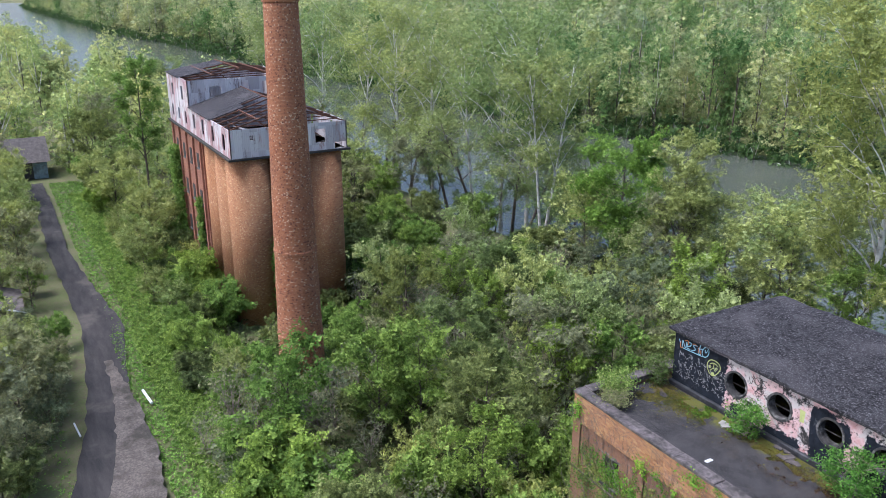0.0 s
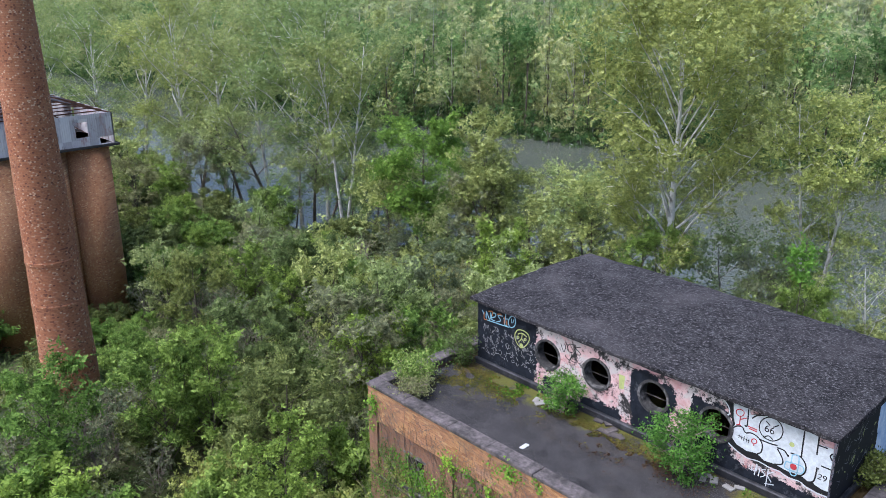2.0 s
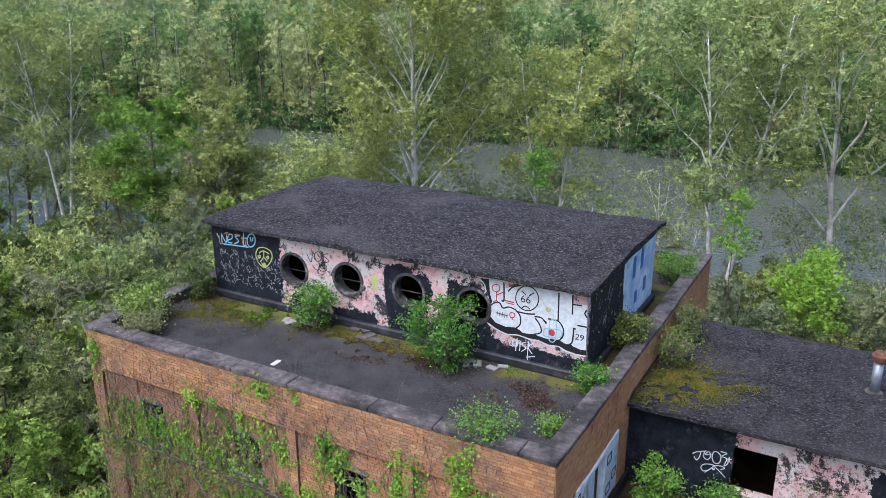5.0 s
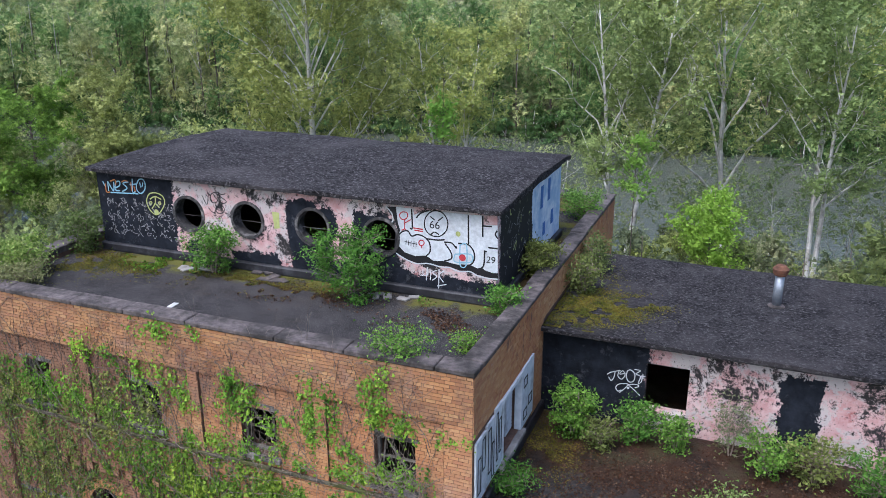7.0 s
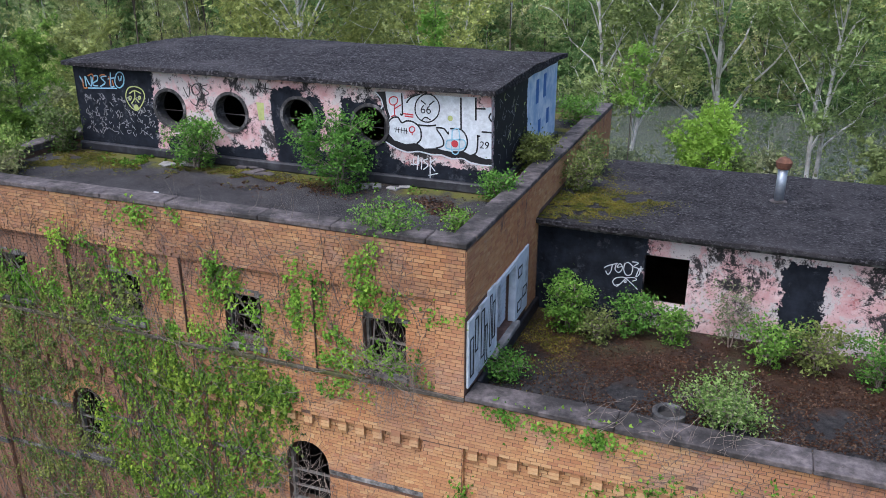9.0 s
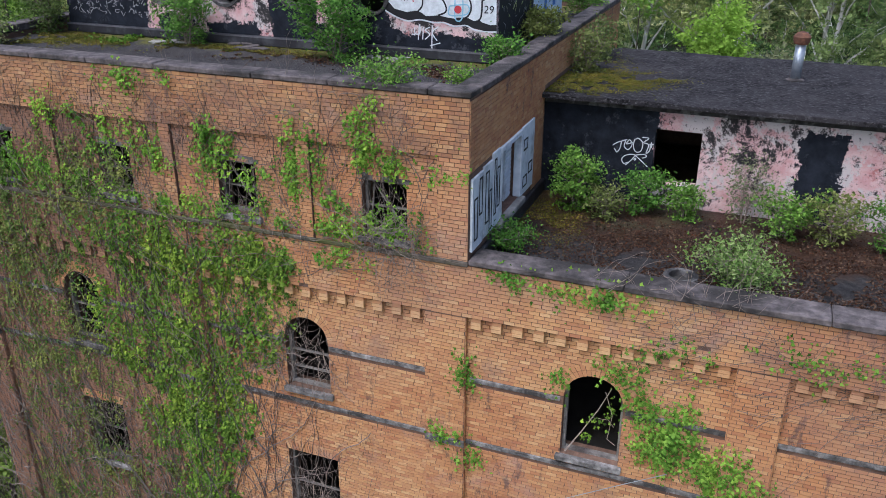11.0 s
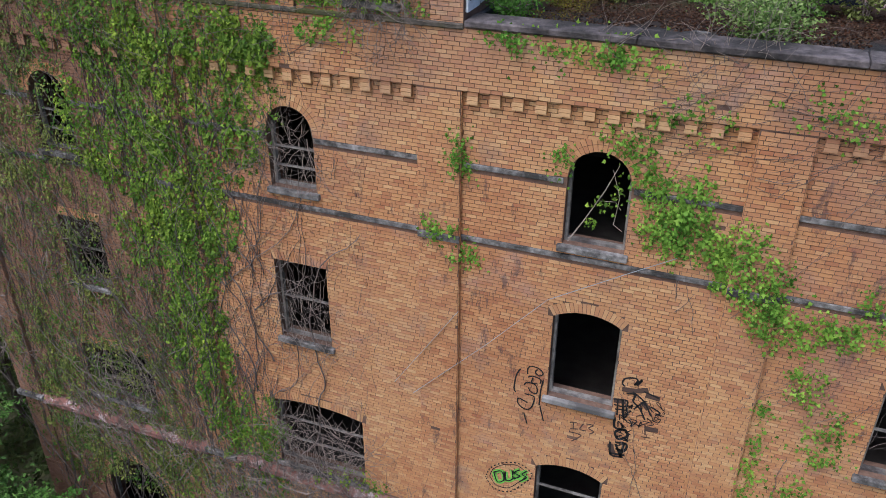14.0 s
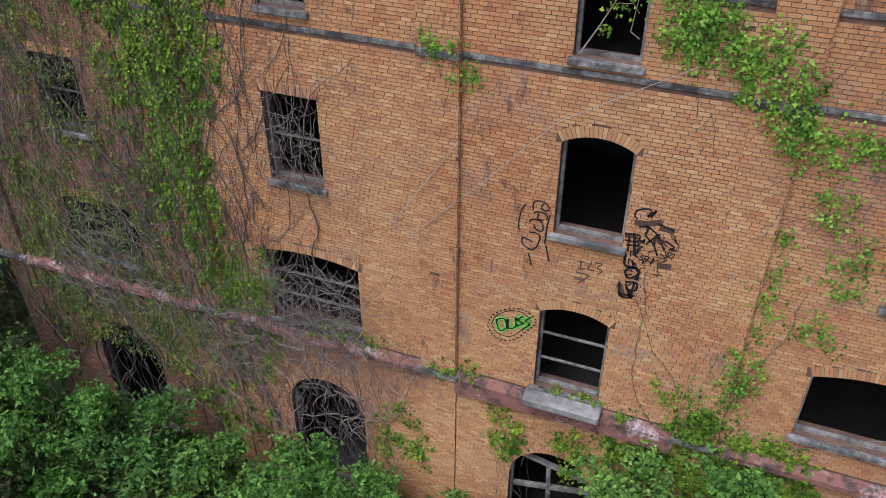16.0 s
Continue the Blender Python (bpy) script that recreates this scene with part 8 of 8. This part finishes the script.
def rubble(name, label, x, y, z, s, material, n=1):
    for i in range(n):
        m = Mesh()
        m.box(-s * dr.uniform(0.5, 1), s * dr.uniform(0.5, 1), -s * dr.uniform(0.3, 0.6), s * dr.uniform(0.3, 0.6), 0, s * dr.uniform(0.12, 0.3), c=s * 0.05)
        ob = part(name, m, material)
        ob.matrix_basis = pose(x + dr.uniform(-0.5, 0.5) * (n > 1), y + dr.uniform(-0.25, 0.25) * (n > 1), z, 0, 0, dr.uniform(0, 360))
        tagged(ob, label, "rubble", "roof rubble")


PALE = plain("pale_plaster_lump", (0.4, 0.4, 0.4), (0.6, 0.6, 0.6), 8.0, 0.9, 0.5)
rubble("rubble", "pale broken plaster slab on the tar", -15.28, 18.07, 19.5, 0.16, PALE)
rubble("rubble", "grey broken render fallen from the wall", -16.4, 20.1, 19.5, 0.2, CONCRETE, 5)
rubble("rubble", "black broken render fallen from the wall", -14.2, 20.4, 19.5, 0.22, COPING, 7)
rubble("rubble", "grey broken render fallen from the wall", -10.9, 20.3, 19.5, 0.18, CONCRETE, 6)
# dark ring and near-black disc stand in for the shaded drain hole
m = Mesh()
m.lathe(0, 0, [(0.3, 0), (0.3, 0.16), (0.24, 0.18), (0.2, 0.16), (0.2, 0.03)], 24)
drain = part("roof_drain", m, RIM)
drain.location = (-4.15, 18.05, 16.5)
tagged(drain, "round concrete drain opening on the terrace", "drain")
m = Mesh()
m.lathe(0, 0, [(0.2, 0.0), (0.2, 0.035)], 24)
part("dark_mouth", m, DARK, drain)

# ---------------------------------------------------------------- the lane side
shed = thing("timber_shed", "weathered blue-grey timber shed with dark roof at the lane's end", "shed")
SHEDW = plain("blue_grey_boards", (0.14, 0.19, 0.22), (0.26, 0.32, 0.35), 3.0, 0.85, 0.4, 0.9, (0.1, 0.1, 0.1))
ROOFD = plain("old_dark_shingle", (0.07, 0.06, 0.055), (0.14, 0.12, 0.11), 2.0, 0.95, 0.5)
for i in range(16):
    if i in (11, 12):
        continue
    m = Mesh()
    m.box(-155, -154.85, -4.0 + i * 0.75, -4.0 + i * 0.75 + 0.73, 0, 3.0)
    part("board", m, SHEDW, shed)
# near-black body gives the shade seen through the missing boards
m = Mesh()
m.box(-163, -155.02, -4, 8, 0, 2.95)
part("body", m, DARK, shed)
m = Mesh()
m.prism([(-164, 3.0), (-154.3, 3.0), (-159, 6.6)], "y", -4.6, 8.6)
part("roof", m, ROOFD, shed)
ruin = thing("collapsed_shed", "collapsed shed with sagging dark roof and white trim", "shed")
m = Mesh()
n = 8
vs, fs = [], []
for i in range(n + 1):
    for j in range(n + 1):
        u, v = i / n, j / n
        vs.append((-86 - 7 * u, -5.2 + 5.6 * v, 2.9 - 1.1 * abs(v - 0.55) * 2 - 0.8 * math.sin(3.1 * u) * math.sin(3.1 * v) + 0.1 * dr.uniform(-1, 1)))
fs = [(i * (n + 1) + j, i * (n + 1) + j + 1, (i + 1) * (n + 1) + j + 1, (i + 1) * (n + 1) + j) for i in range(n) for j in range(n)]
m.add(vs, fs)
ro = part("roof", m, ROOFD, ruin)
sol = ro.modifiers.new("thickness", "SOLIDIFY")
sol.thickness = 0.12
m = Mesh()
m.box(-92.5, -86.5, -4.8, -0.4, 0, 1.6)
part("body", m, WOOD, ruin)
WHITE = plain("white_plastic", (0.6, 0.6, 0.6), (0.72, 0.72, 0.72), 4.0, 0.5, 0.1)
m = Mesh()
m.tube([(-86.0, -2.2, 2.9), (-86.0, 0.5, 1.8)], 0.1, 4)
part("trim", m, WHITE, ruin, "white trim board")
m = Mesh()
m.tube([(-66.4, 8.0, 0.42), (-63.8, 8.25, 0.42)], 0.12, 10)
pp = part("plastic_pipe", m, WHITE)
tagged(pp, "white plastic pipe lying on the verge", "pipe")
m = Mesh()
m.tube([(-63.5, 2.3, 0.4), (-61.0, 2.5, 0.5)], 0.07, 8)
pp = part("plastic_pipe", m, WHITE)
tagged(pp, "white pipe lying at the lane edge", "pipe")


# low green growth along the lane
def cover(name, label, n, boxes, size, material, hmax):
    pts = []
    for x0, x1, y0, y1, share in boxes:
        k = int(n * share)
        xs, ys = lr.uniform(x0, x1, k), lr.uniform(y0, y1, k)
        for x, y in zip(xs, ys):
            if noise.noise((x * 0.25, y * 0.25, 3.0)) > -0.6:
                pts.append((x, y, ground_z(x, y) + lr.uniform(0.02, hmax)))
    ob = faces_object(name, leaf_tris(lr, np.array(pts), size, 0.5), 3, material, None, kind="stuff")
    return tagged(ob, label, "grass", kind="stuff")


cover("grass", "short grass on the lane verge", 26000, [(-150, -80, 7.5, 13.5, 0.45), (-80, -42, 7.2, 13.5, 0.4), (-150, -50, -6, 1.5, 0.15)], 0.3, SPRAY_FRESH, 0.25)
cover("ground_cover", "low leafy creeper over the bank", 30000, [(-140, -80, 9.5, 20, 0.5), (-80, -42, 9.0, 18, 0.5)], 0.45, SPRAY_BRIGHT, 0.7)
# undergrowth in the shaded leaf tones, painting a dark thicket floor
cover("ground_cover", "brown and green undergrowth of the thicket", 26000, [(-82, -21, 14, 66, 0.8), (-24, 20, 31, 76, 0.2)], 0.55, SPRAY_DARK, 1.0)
cv = thing("ivy", "ivy climbing the foot of the chimney", "ivy")
cp = []
for _ in range(1500):
    a = lr.normal(-0.5, 0.75)
    z = abs(lr.normal(0, 2.2))
    cp.append((-60.3 + (2.05 + abs(lr.normal(0, 0.15))) * math.cos(a), 20.1 + (2.05 + abs(lr.normal(0, 0.15))) * math.sin(a), z))
faces_object("foliage", leaf_tris(lr, np.array(cp), 0.4), 3, SPRAY_MID, cv)
sv = thing("ivy", "ivy climbing the silo house wall", "ivy")
pts = []
for _ in range(2600):
    z = lr.uniform(0, 13.5)
    pts.append((lr.normal(-104.5, 0.5 + 0.6 * (1 - z / 14)), SY0 - abs(lr.normal(0.3, 0.35)), z))
for _ in range(900):
    z = lr.uniform(0, 9)
    pts.append((lr.normal(-94.5, 0.35), SY0 - abs(lr.normal(0.15, 0.2)), z))
for _ in range(900):
    z = lr.uniform(0, 8)
    pts.append((SX1 + abs(lr.normal(0.1, 0.25)), lr.normal(24.5, 0.3), z))
faces_object("foliage", leaf_tris(lr, np.array(pts), 0.55), 3, SPRAY_BRIGHT, sv)
